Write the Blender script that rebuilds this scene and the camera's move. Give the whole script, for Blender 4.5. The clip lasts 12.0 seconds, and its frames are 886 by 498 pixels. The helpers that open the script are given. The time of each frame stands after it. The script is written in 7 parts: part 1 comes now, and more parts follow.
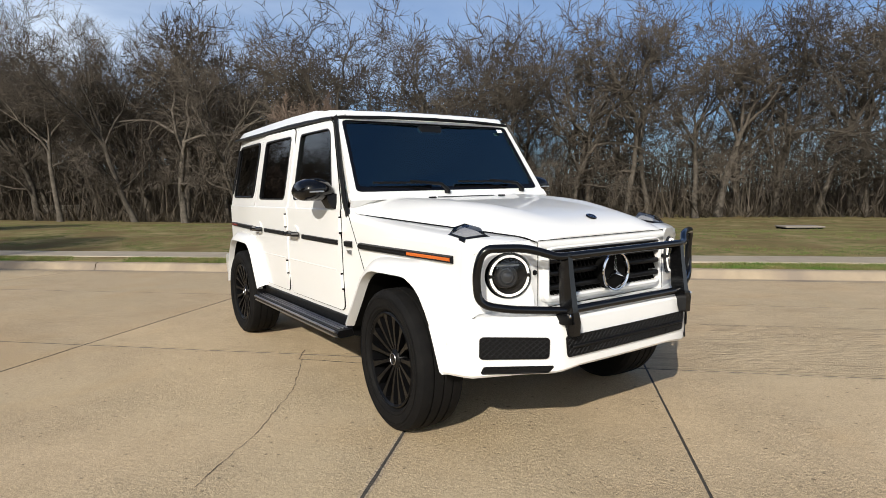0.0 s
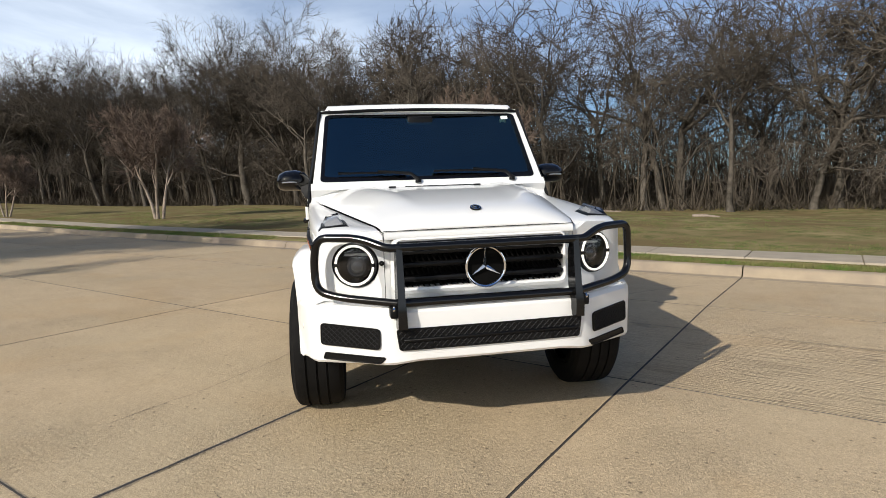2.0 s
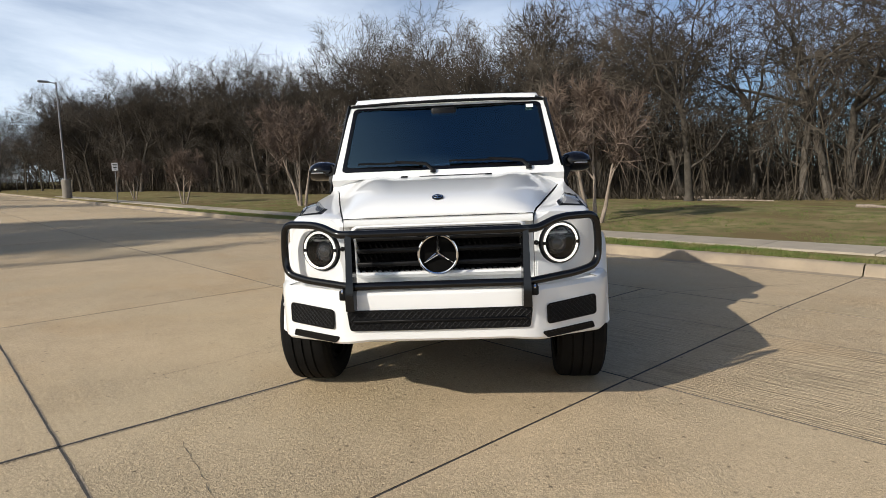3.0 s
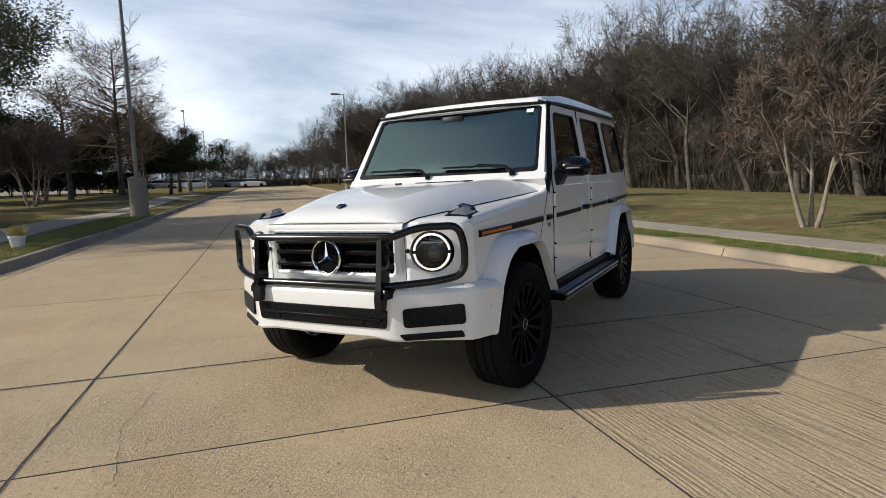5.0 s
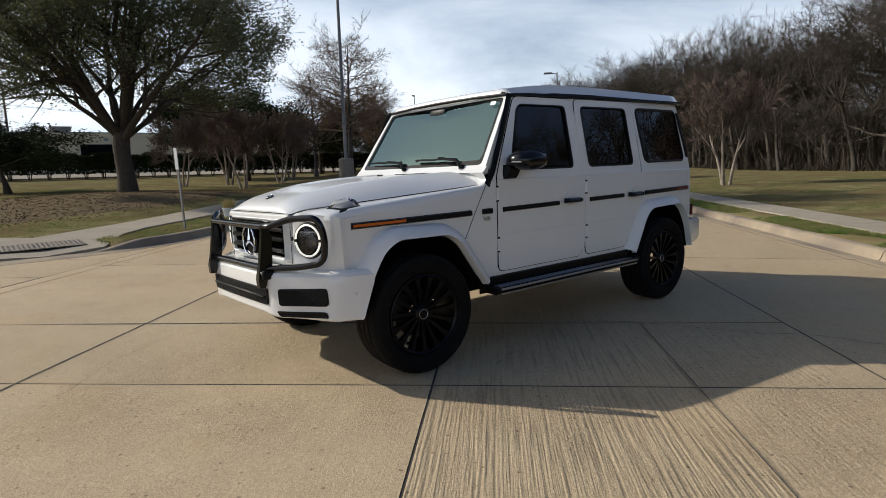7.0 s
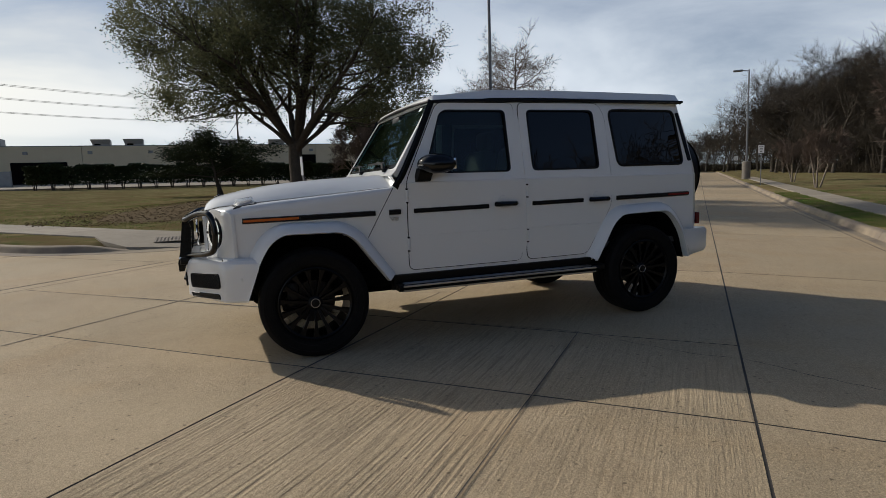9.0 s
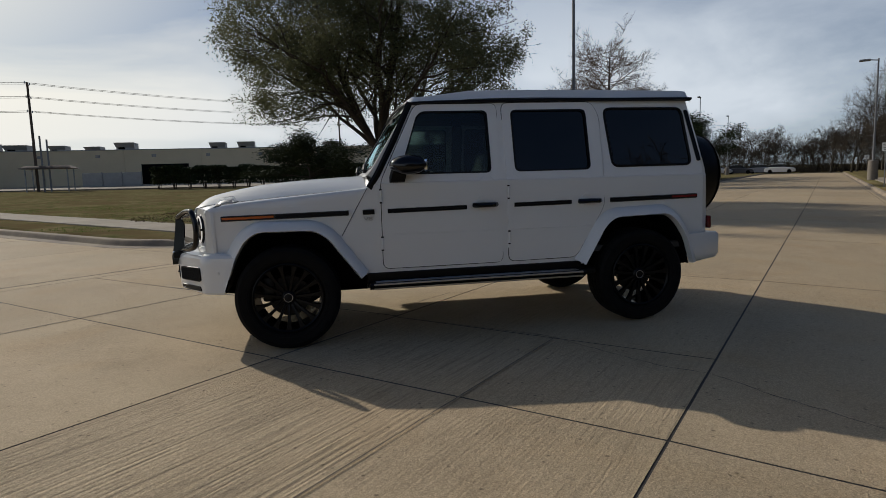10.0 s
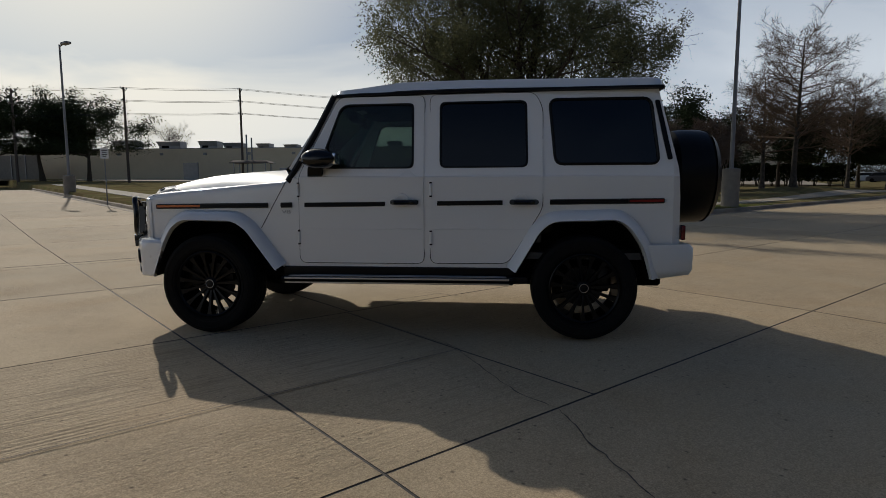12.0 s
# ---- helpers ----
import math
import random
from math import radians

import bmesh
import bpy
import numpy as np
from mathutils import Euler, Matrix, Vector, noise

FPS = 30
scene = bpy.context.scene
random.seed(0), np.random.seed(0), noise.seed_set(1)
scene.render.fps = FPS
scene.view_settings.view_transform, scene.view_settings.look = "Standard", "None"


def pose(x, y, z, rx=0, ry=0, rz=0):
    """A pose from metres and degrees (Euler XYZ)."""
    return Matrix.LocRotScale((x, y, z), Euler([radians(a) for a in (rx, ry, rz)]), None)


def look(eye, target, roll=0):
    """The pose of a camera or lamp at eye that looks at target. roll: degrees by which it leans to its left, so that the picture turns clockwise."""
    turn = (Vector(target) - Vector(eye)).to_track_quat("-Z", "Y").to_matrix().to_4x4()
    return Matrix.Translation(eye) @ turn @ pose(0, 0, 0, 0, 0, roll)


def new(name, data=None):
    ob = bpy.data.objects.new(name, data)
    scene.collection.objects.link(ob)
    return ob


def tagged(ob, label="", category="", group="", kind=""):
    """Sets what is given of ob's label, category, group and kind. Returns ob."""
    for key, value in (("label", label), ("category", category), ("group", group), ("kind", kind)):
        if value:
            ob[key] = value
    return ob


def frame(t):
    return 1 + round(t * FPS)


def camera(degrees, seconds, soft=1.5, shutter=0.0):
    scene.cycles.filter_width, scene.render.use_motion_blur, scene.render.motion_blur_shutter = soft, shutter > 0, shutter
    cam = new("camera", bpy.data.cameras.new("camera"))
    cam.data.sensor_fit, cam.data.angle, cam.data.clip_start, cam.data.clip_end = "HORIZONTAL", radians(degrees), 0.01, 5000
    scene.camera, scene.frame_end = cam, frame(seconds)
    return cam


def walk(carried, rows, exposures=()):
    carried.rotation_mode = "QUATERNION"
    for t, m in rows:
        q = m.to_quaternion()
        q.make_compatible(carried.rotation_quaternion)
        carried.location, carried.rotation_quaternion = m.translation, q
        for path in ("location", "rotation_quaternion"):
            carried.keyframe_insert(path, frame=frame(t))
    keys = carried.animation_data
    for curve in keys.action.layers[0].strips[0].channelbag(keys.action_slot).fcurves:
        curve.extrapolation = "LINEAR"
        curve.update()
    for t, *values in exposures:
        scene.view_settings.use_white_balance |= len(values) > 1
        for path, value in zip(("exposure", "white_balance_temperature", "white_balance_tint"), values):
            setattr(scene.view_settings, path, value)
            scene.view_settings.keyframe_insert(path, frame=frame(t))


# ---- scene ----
cam = camera(74.0, 12.0, soft=0.8)
PATH = [
    (0, (2.801, -2.466, 1.298), (1.15, -1.352, 1.113), -0.7),
    (0.5, (3.039, -2.083, 1.299), (1.302, -1.109, 1.111), -0.6),
    (1, (3.218, -1.656, 1.287), (1.395, -0.856, 1.097), -0.9),
    (1.5, (3.413, -1.198, 1.285), (1.516, -0.595, 1.083), -0.9),
    (2, (3.537, -0.754, 1.286), (1.586, -0.371, 1.07), -1.1),
    (2.5, (3.657, -0.292, 1.289), (1.676, -0.152, 1.052), -1.3),
    (3, (3.708, 0.185, 1.274), (1.726, 0.079, 1.03), -1.5),
    (3.5, (3.701, 0.66, 1.279), (1.746, 0.318, 1.031), -1.6),
    (3.7, (3.708, 0.877, 1.3), (1.772, 0.444, 1.046), -1.5),
    (5.3, (3.245, 2.434, 1.324), (1.556, 1.389, 1.081), -1.9),
    (5.5, (3.139, 2.599, 1.335), (1.495, 1.488, 1.085), -1.8),
    (6, (2.899, 3.061, 1.348), (1.376, 1.794, 1.08), -1.8),
    (6.5, (2.603, 3.461, 1.362), (1.209, 2.055, 1.081), -1.8),
    (7, (2.282, 3.881, 1.354), (1.018, 2.357, 1.069), -1.8),
    (7.2, (2.14, 4.04, 1.356), (0.928, 2.475, 1.072), -1.7),
    (8.8, (0.885, 4.963, 1.256), (0.073, 3.152, 1.01), -1.4),
    (9, (0.668, 5.128, 1.261), (-0.061, 3.281, 1.02), -1.8),
    (9.5, (0.22, 5.335, 1.252), (-0.351, 3.432, 1.018), -1.7),
    (10, (-0.25, 5.45, 1.237), (-0.658, 3.506, 1.007), -1.7),
    (10.5, (-0.754, 5.544, 1.216), (-1.004, 3.573, 0.988), -1.5),
    (11, (-1.271, 5.541, 1.206), (-1.371, 3.556, 0.979), -1.1),
    (11.5, (-1.791, 5.504, 1.189), (-1.749, 3.517, 0.964), -0.6),
    (12, (-2.264, 5.346, 1.177), (-2.083, 3.367, 0.956), -0.2),
]
walk(cam, [(t, look(eye, target, roll)) for t, eye, target, roll in PATH], exposures=[(0.0, -0.02), (1.5, -0.02), (2.5, -0.06), (3.5, -0.15), (5.5, -0.24), (7.0, -0.30), (9.0, -0.76), (10.5, -0.98), (12.0, -1.05)])

# ---- light and sky ----
SUN_AZ, SUN_EL = -53.5, 29.6
sun_data = bpy.data.lights.new("sun", "SUN")
sun_data.energy, sun_data.angle, sun_data.color = 5.0, radians(0.6), (1.0, 0.937, 0.85)
sun = new("sun", sun_data)
sun_way = Vector((math.cos(radians(SUN_EL)) * math.cos(radians(SUN_AZ)), math.cos(radians(SUN_EL)) * math.sin(radians(SUN_AZ)), math.sin(radians(SUN_EL))))
sun.matrix_world = look(sun_way * 60, (0, 0, 0))

world = bpy.data.worlds.new("sky")
scene.world = world
world.use_nodes = True
wn, wl = world.node_tree.nodes, world.node_tree.links
wn.clear()
w_out, w_bg = wn.new("ShaderNodeOutputWorld"), wn.new("ShaderNodeBackground")
w_sky = wn.new("ShaderNodeTexSky")
w_sky.sky_type = "NISHITA"
w_sky.sun_disc = False
w_sky.sun_elevation, w_sky.sun_rotation = radians(SUN_EL), radians(90 - SUN_AZ)
w_sky.air_density, w_sky.dust_density, w_sky.ozone_density = 1.2, 0.5, 3.0
w_geo = wn.new("ShaderNodeTexCoord")
w_map = wn.new("ShaderNodeMapping")
w_map.inputs["Scale"].default_value = (1.0, 1.0, 3.2)
w_map.inputs["Rotation"].default_value = (0, 0, 0.7)
w_n1 = wn.new("ShaderNodeTexNoise")
w_n1.inputs["Scale"].default_value, w_n1.inputs["Detail"].default_value, w_n1.inputs["Roughness"].default_value = 1.5, 8.0, 0.56
w_n1.inputs["Distortion"].default_value = 0.5
w_ramp = wn.new("ShaderNodeValToRGB")
w_ramp.color_ramp.elements[0].position, w_ramp.color_ramp.elements[1].position = 0.38, 0.60
w_ramp.color_ramp.elements[0].color, w_ramp.color_ramp.elements[1].color = (0.45, 0.45, 0.45, 1), (1.0, 1.0, 1.0, 1)
# thin high cloud: thickest low down, open blue overhead, brightest round the sun
w_sep = wn.new("ShaderNodeSeparateXYZ")
w_high = wn.new("ShaderNodeMapRange")
w_high.inputs["From Min"].default_value, w_high.inputs["From Max"].default_value = 0.16, 0.50
w_high.inputs["To Min"].default_value, w_high.inputs["To Max"].default_value = 1.0, 0.05
w_cover = wn.new("ShaderNodeMath")
w_cover.operation = "MULTIPLY"
w_dot = wn.new("ShaderNodeVectorMath")
w_dot.operation = "DOT_PRODUCT"
w_dot.inputs[1].default_value = tuple(sun_way)
w_near = wn.new("ShaderNodeMapRange")
w_near.inputs["From Min"].default_value, w_near.inputs["From Max"].default_value = 0.55, 1.0
w_pow = wn.new("ShaderNodeMath")
w_pow.operation = "POWER"
w_pow.inputs[1].default_value = 2.2
w_core = wn.new("ShaderNodeMath")
w_core.operation = "POWER"
w_core.inputs[1].default_value = 3.2
w_lit = wn.new("ShaderNodeMixRGB")
w_lit.inputs["Color1"].default_value, w_lit.inputs["Color2"].default_value = (14.2, 15.6, 17.2, 1), (24.5, 22.8, 18.8, 1)
w_away = wn.new("ShaderNodeMapRange")
w_away.inputs["From Min"].default_value, w_away.inputs["From Max"].default_value = -0.75, -0.25
w_away.inputs["To Min"].default_value, w_away.inputs["To Max"].default_value = 0.18, 1.0
w_cover2 = wn.new("ShaderNodeMath")
w_cover2.operation = "MULTIPLY"
w_cover3 = wn.new("ShaderNodeMath")
w_cover3.operation = "MAXIMUM"
w_mix = wn.new("ShaderNodeMixRGB")
wl.new(w_geo.outputs["Generated"], w_map.inputs["Vector"])
wl.new(w_geo.outputs["Generated"], w_sep.inputs["Vector"])
wl.new(w_geo.outputs["Generated"], w_dot.inputs[0])
wl.new(w_map.outputs["Vector"], w_n1.inputs["Vector"])
wl.new(w_n1.outputs["Fac"], w_ramp.inputs["Fac"])
wl.new(w_sep.outputs["Z"], w_high.inputs["Value"])
wl.new(w_ramp.outputs["Color"], w_cover.inputs[0])
wl.new(w_high.outputs["Result"], w_cover.inputs[1])
wl.new(w_dot.outputs["Value"], w_near.inputs["Value"])
wl.new(w_near.outputs["Result"], w_pow.inputs[0])
wl.new(w_pow.outputs["Value"], w_lit.inputs["Fac"])
wl.new(w_dot.outputs["Value"], w_away.inputs["Value"])
wl.new(w_cover.outputs["Value"], w_cover2.inputs[0])
wl.new(w_away.outputs["Result"], w_cover2.inputs[1])
wl.new(w_cover2.outputs["Value"], w_cover3.inputs[0])
wl.new(w_near.outputs["Result"], w_core.inputs[0])
wl.new(w_core.outputs["Value"], w_cover3.inputs[1])
wl.new(w_cover3.outputs["Value"], w_mix.inputs["Fac"])
w_tint = wn.new("ShaderNodeMixRGB")
w_tint.blend_type = "MULTIPLY"
w_tint.inputs["Fac"].default_value = 1.0
w_tint.inputs["Color2"].default_value = (0.36, 0.66, 1.02, 1)
wl.new(w_sky.outputs["Color"], w_tint.inputs["Color1"])
wl.new(w_tint.outputs["Color"], w_mix.inputs["Color1"])
wl.new(w_lit.outputs["Color"], w_mix.inputs["Color2"])
wl.new(w_mix.outputs["Color"], w_bg.inputs["Color"])
w_bg.inputs["Strength"].default_value = 0.085
wl.new(w_bg.outputs["Background"], w_out.inputs["Surface"])


# ---- materials ----
def material(name, base, rough=0.5, metal=0.0, second=None, scale=8.0, detail=6.0, amount=0.5, bump=0.0, bump_scale=60.0, coat=0.0, spec=0.5, vary=0.0, third=None, scale3=1.0, stretch=(1, 1, 1), turn=0.0):
    """Principled paint with two scales of mottling, fine relief and a little change from piece to piece."""
    m = bpy.data.materials.new(name)
    m.use_nodes = True
    n, l = m.node_tree.nodes, m.node_tree.links
    p = n["Principled BSDF"]
    p.inputs["Base Color"].default_value = (*base, 1)
    p.inputs["Roughness"].default_value = rough
    p.inputs["Metallic"].default_value = metal
    p.inputs["Specular IOR Level"].default_value = spec
    p.inputs["Coat Weight"].default_value = coat
    p.inputs["Coat Roughness"].default_value = 0.04
    tc = n.new("ShaderNodeTexCoord")
    mp = n.new("ShaderNodeMapping")
    mp.inputs["Scale"].default_value = stretch
    mp.inputs["Rotation"].default_value = (0, 0, radians(turn))
    geo = n.new("ShaderNodeNewGeometry")
    l.new(geo.outputs["Position"], mp.inputs["Vector"])
    colour = None
    if second is not None:
        tx = n.new("ShaderNodeTexNoise")
        tx.inputs["Scale"].default_value, tx.inputs["Detail"].default_value, tx.inputs["Roughness"].default_value = scale, detail, 0.62
        l.new(mp.outputs["Vector"], tx.inputs["Vector"])
        rp = n.new("ShaderNodeValToRGB")
        rp.color_ramp.elements[0].position, rp.color_ramp.elements[1].position = 0.5 - amount / 2, 0.5 + amount / 2
        rp.color_ramp.elements[0].color, rp.color_ramp.elements[1].color = (*base, 1), (*second, 1)
        l.new(tx.outputs["Fac"], rp.inputs["Fac"])
        colour = rp.outputs["Color"]
    if third is not None:
        t3 = n.new("ShaderNodeTexNoise")
        t3.inputs["Scale"].default_value, t3.inputs["Detail"].default_value = scale3, 5.0
        l.new(geo.outputs["Position"], t3.inputs["Vector"])
        r3 = n.new("ShaderNodeValToRGB")
        r3.color_ramp.elements[0].position, r3.color_ramp.elements[1].position = 0.44, 0.62
        l.new(t3.outputs["Fac"], r3.inputs["Fac"])
        m3 = n.new("ShaderNodeMixRGB")
        m3.inputs["Color2"].default_value = (*third, 1)
        l.new(r3.outputs["Color"], m3.inputs["Fac"])
        l.new(colour, m3.inputs["Color1"])
        colour = m3.outputs["Color"]
    if vary > 0:
        info = n.new("ShaderNodeObjectInfo")
        hs = n.new("ShaderNodeHueSaturation")
        mr = n.new("ShaderNodeMapRange")
        mr.inputs["To Min"].default_value, mr.inputs["To Max"].default_value = 1 - vary, 1 + vary
        l.new(info.outputs["Random"], mr.inputs["Value"])
        l.new(mr.outputs["Result"], hs.inputs["Value"])
        if colour is None:
            hs.inputs["Color"].default_value = (*base, 1)
        else:
            l.new(colour, hs.inputs["Color"])
        colour = hs.outputs["Color"]
    if colour is not None:
        l.new(colour, p.inputs["Base Color"])
    if bump > 0:
        tb = n.new("ShaderNodeTexNoise")
        tb.inputs["Scale"].default_value, tb.inputs["Detail"].default_value = bump_scale, 5.0
        l.new(mp.outputs["Vector"], tb.inputs["Vector"])
        bp = n.new("ShaderNodeBump")
        bp.inputs["Strength"].default_value, bp.inputs["Distance"].default_value = bump, 0.01
        l.new(tb.outputs["Fac"], bp.inputs["Height"])
        l.new(bp.outputs["Normal"], p.inputs["Normal"])
    return m


def glass(name, tint, rough=0.0, ior=1.5, shine=(1, 1, 1)):
    m = bpy.data.materials.new(name)
    m.use_nodes = True
    n, l = m.node_tree.nodes, m.node_tree.links
    n.clear()
    out = n.new("ShaderNodeOutputMaterial")
    tr, gl, fr, mx = n.new("ShaderNodeBsdfTransparent"), n.new("ShaderNodeBsdfGlossy"), n.new("ShaderNodeFresnel"), n.new("ShaderNodeMixShader")
    tr.inputs["Color"].default_value = (*tint, 1)
    gl.inputs["Roughness"].default_value = rough
    gl.inputs["Color"].default_value = (*shine, 1)
    fr.inputs["IOR"].default_value = ior
    l.new(fr.outputs["Fac"], mx.inputs["Fac"])
    l.new(tr.outputs["BSDF"], mx.inputs[1])
    l.new(gl.outputs["BSDF"], mx.inputs[2])
    l.new(mx.outputs["Shader"], out.inputs["Surface"])
    return m


def thin_leaf(m, share=0.4):
    """Lets light through a leaf."""
    n, l = m.node_tree.nodes, m.node_tree.links
    p = n["Principled BSDF"]
    out = [q for q in n if q.type == "OUTPUT_MATERIAL"][0]
    tr, mx = n.new("ShaderNodeBsdfTranslucent"), n.new("ShaderNodeMixShader")
    mx.inputs["Fac"].default_value = share
    if p.inputs["Base Color"].links:
        l.new(p.inputs["Base Color"].links[0].from_socket, tr.inputs["Color"])
    l.new(p.outputs["BSDF"], mx.inputs[1])
    l.new(tr.outputs["BSDF"], mx.inputs[2])
    l.new(mx.outputs["Shader"], out.inputs["Surface"])


def glow(name, colour, strength):
    m = bpy.data.materials.new(name)
    m.use_nodes = True
    p = m.node_tree.nodes["Principled BSDF"]
    p.inputs["Base Color"].default_value = (*colour, 1)
    p.inputs["Emission Color"].default_value = (*colour, 1)
    p.inputs["Emission Strength"].default_value = strength
    return m


WHITE = material("white_paint", (0.755, 0.755, 0.735), 0.28, 0, second=(0.725, 0.725, 0.71), scale=3, amount=0.8, coat=0.6)
BLACK = material("gloss_black", (0.003, 0.003, 0.0033), 0.12, 0, second=(0.005, 0.005, 0.0055), scale=20, spec=0.40)
SATIN = material("satin_black", (0.0025, 0.0025, 0.0027), 0.42, 0, second=(0.004, 0.004, 0.0043), scale=30, bump=0.1, bump_scale=300, spec=0.2)
PLASTIC = material("grained_plastic", (0.006, 0.006, 0.0065), 0.6, 0, second=(0.010, 0.010, 0.0105), scale=40, bump=0.25, bump_scale=500, spec=0.25)
WHEEL_BLACK = material("wheel_black", (0.0025, 0.0025, 0.0028), 0.30, 0, second=(0.004, 0.004, 0.0043), scale=20, spec=0.16)
CAVITY = material("dark_underbody", (0.002, 0.002, 0.0019), 0.9, 0, second=(0.004, 0.0038, 0.0033), scale=9, spec=0.1)
RUBBER = material("tyre_rubber", (0.004, 0.004, 0.0042), 0.75, 0, second=(0.009, 0.0085, 0.008), scale=14, bump=0.2, bump_scale=240, spec=0.12)
CHROME = material("chrome", (0.75, 0.76, 0.78), 0.08, 1.0)
STEEL = material("brushed_aluminium", (0.5, 0.5, 0.51), 0.32, 1.0, second=(0.42, 0.42, 0.43), scale=60, stretch=(1, 30, 30))
DISC = material("brake_steel", (0.03, 0.029, 0.028), 0.45, 0.8, second=(0.02, 0.019, 0.018), scale=50)
LAMP_BOWL = material("lamp_bowl", (0.03, 0.03, 0.032), 0.18, 0.5)
SMOKED_BALL = material("projector_glass", (0.02, 0.022, 0.026), 0.06, 0.0, coat=0.8)
LAMP_CORE = material("lamp_inner", (0.36, 0.36, 0.37), 0.3, 0.3)
LENS = glass("clear_lens", (0.9, 0.92, 0.93))
WIND = glass("windscreen_glass", (0.62, 0.70, 0.70), ior=2.35, shine=(0.66, 0.96, 1.0))
TINT = glass("tinted_glass", (0.46, 0.52, 0.49), ior=1.4)
PRIV = glass("privacy_glass", (0.05, 0.055, 0.06), ior=1.42)
ORANGE = material("amber_lens", (0.52, 0.11, 0.012), 0.25, coat=0.5)
RED_DARK = material("dark_red_lens", (0.10, 0.006, 0.006), 0.25)
RED = material("red_lens", (0.20, 0.010, 0.010), 0.25, coat=0.5)
DRL = glow("daytime_ring", (1.0, 0.95, 0.86), 0.8)
LEATHER = material("dark_leather", (0.05, 0.048, 0.046), 0.5, 0, second=(0.07, 0.066, 0.063), scale=25, bump=0.2, bump_scale=180)
# steering wheel rim: sun along it is put into this lighter colour
WHEEL_RIM = material("sunlit_leather", (0.12, 0.12, 0.12), 0.4)
LINER = material("grey_headliner", (0.07, 0.068, 0.065), 0.9, 0, second=(0.055, 0.053, 0.05), scale=50)
STICKER = material("white_sticker", (0.8, 0.8, 0.78), 0.5)

BARK = material("grey_bark", (0.040, 0.035, 0.028), 0.9, 0, second=(0.140, 0.122, 0.100), scale=5, bump=0.5, bump_scale=30, vary=0.22, spec=0.10)
BARK_PALE = material("pale_peeling_bark", (0.18, 0.14, 0.105), 0.8, 0, second=(0.32, 0.262, 0.208), scale=6, amount=0.35, bump=0.2, bump_scale=30)
BARK_DARK = material("dark_oak_bark", (0.05, 0.042, 0.034), 0.95, 0, second=(0.09, 0.075, 0.06), scale=9, bump=0.7, bump_scale=24, spec=0.05)
TWIG = material("winter_twigs", (0.058, 0.049, 0.039), 0.95, 0, second=(0.122, 0.104, 0.085), scale=0.5, vary=0.25, spec=0.00)
TWIG_RED = material("crape_twigs", (0.115, 0.086, 0.068), 0.9, 0, second=(0.18, 0.138, 0.110), scale=0.8, spec=0.00)
TWIG_CYP = material("cypress_twigs", (0.12, 0.085, 0.06), 0.9, 0, second=(0.19, 0.14, 0.10), scale=0.4, spec=0.00)
LEAF = material("oak_leaves", (0.072, 0.082, 0.040), 0.55, 0, second=(0.165, 0.165, 0.085), scale=1.6, amount=0.4, spec=0.20)
LEAF_DARK = material("hedge_leaves", (0.018, 0.028, 0.012), 0.6, 0, second=(0.045, 0.055, 0.022), scale=3.0, amount=0.4, spec=0.03)
BRUSH = material("dead_brush", (0.045, 0.038, 0.029), 0.95, 0, second=(0.10, 0.083, 0.064), scale=0.6, spec=0.00)

GRASS = material("winter_lawn", (0.088, 0.104, 0.036), 0.95, 0, second=(0.29, 0.225, 0.122), scale=2.4, detail=12, amount=0.36, bump=1.0, bump_scale=22, third=(0.155, 0.118, 0.060), scale3=0.6, spec=0.00)
BLADE = material("grass_blades", (0.108, 0.190, 0.038), 0.8, 0, second=(0.26, 0.22, 0.10), scale=1.9, amount=0.3, spec=0.10)
MULCH = material("leaf_litter", (0.130, 0.100, 0.062), 0.95, 0, second=(0.215, 0.165, 0.105), scale=9, detail=9, amount=0.4, bump=0.9, bump_scale=22, spec=0.00)
KERB = material("kerb_concrete", (0.37, 0.30, 0.21), 0.85, 0, second=(0.28, 0.228, 0.16), scale=4, detail=9, bump=0.4, bump_scale=70, third=(0.22, 0.18, 0.14), scale3=0.8, spec=0.20)
WALKWAY = material("pavement_concrete", (0.40, 0.345, 0.265), 0.88, 0, second=(0.31, 0.27, 0.21), scale=3, detail=9, bump=0.4, bump_scale=80, vary=0.08, spec=0.20)
SEALANT = material("dark_joint", (0.035, 0.03, 0.026), 0.8, 0, second=(0.075, 0.065, 0.05), scale=20, bump=0.5, bump_scale=60)
WALL = material("beige_stucco", (0.68, 0.57, 0.39), 0.9, 0, second=(0.60, 0.50, 0.34), scale=0.4, bump=0.2, bump_scale=20, spec=0.10)
METAL = material("galvanised_metal", (0.30, 0.30, 0.30), 0.5, 0.7, second=(0.22, 0.22, 0.22), scale=6)
POLE_GREY = material("painted_pole", (0.23, 0.23, 0.235), 0.55, 0.2, second=(0.18, 0.18, 0.185), scale=4)
PIER = material("pier_concrete", (0.26, 0.23, 0.19), 0.9, 0, second=(0.19, 0.17, 0.14), scale=4, bump=0.4, bump_scale=40)
WOOD_POLE = material("utility_wood", (0.07, 0.05, 0.038), 0.9, 0, second=(0.11, 0.085, 0.065), scale=5, stretch=(6, 6, 0.5))
GREY_BOX = material("roof_unit_paint", (0.36, 0.36, 0.35), 0.6, 0.2, second=(0.28, 0.28, 0.27), scale=2)
PLATE = material("weathered_plate", (0.19, 0.160, 0.125), 0.8, 0.0, second=(0.25, 0.21, 0.165), scale=8)
thin_leaf(LEAF, 0.5)
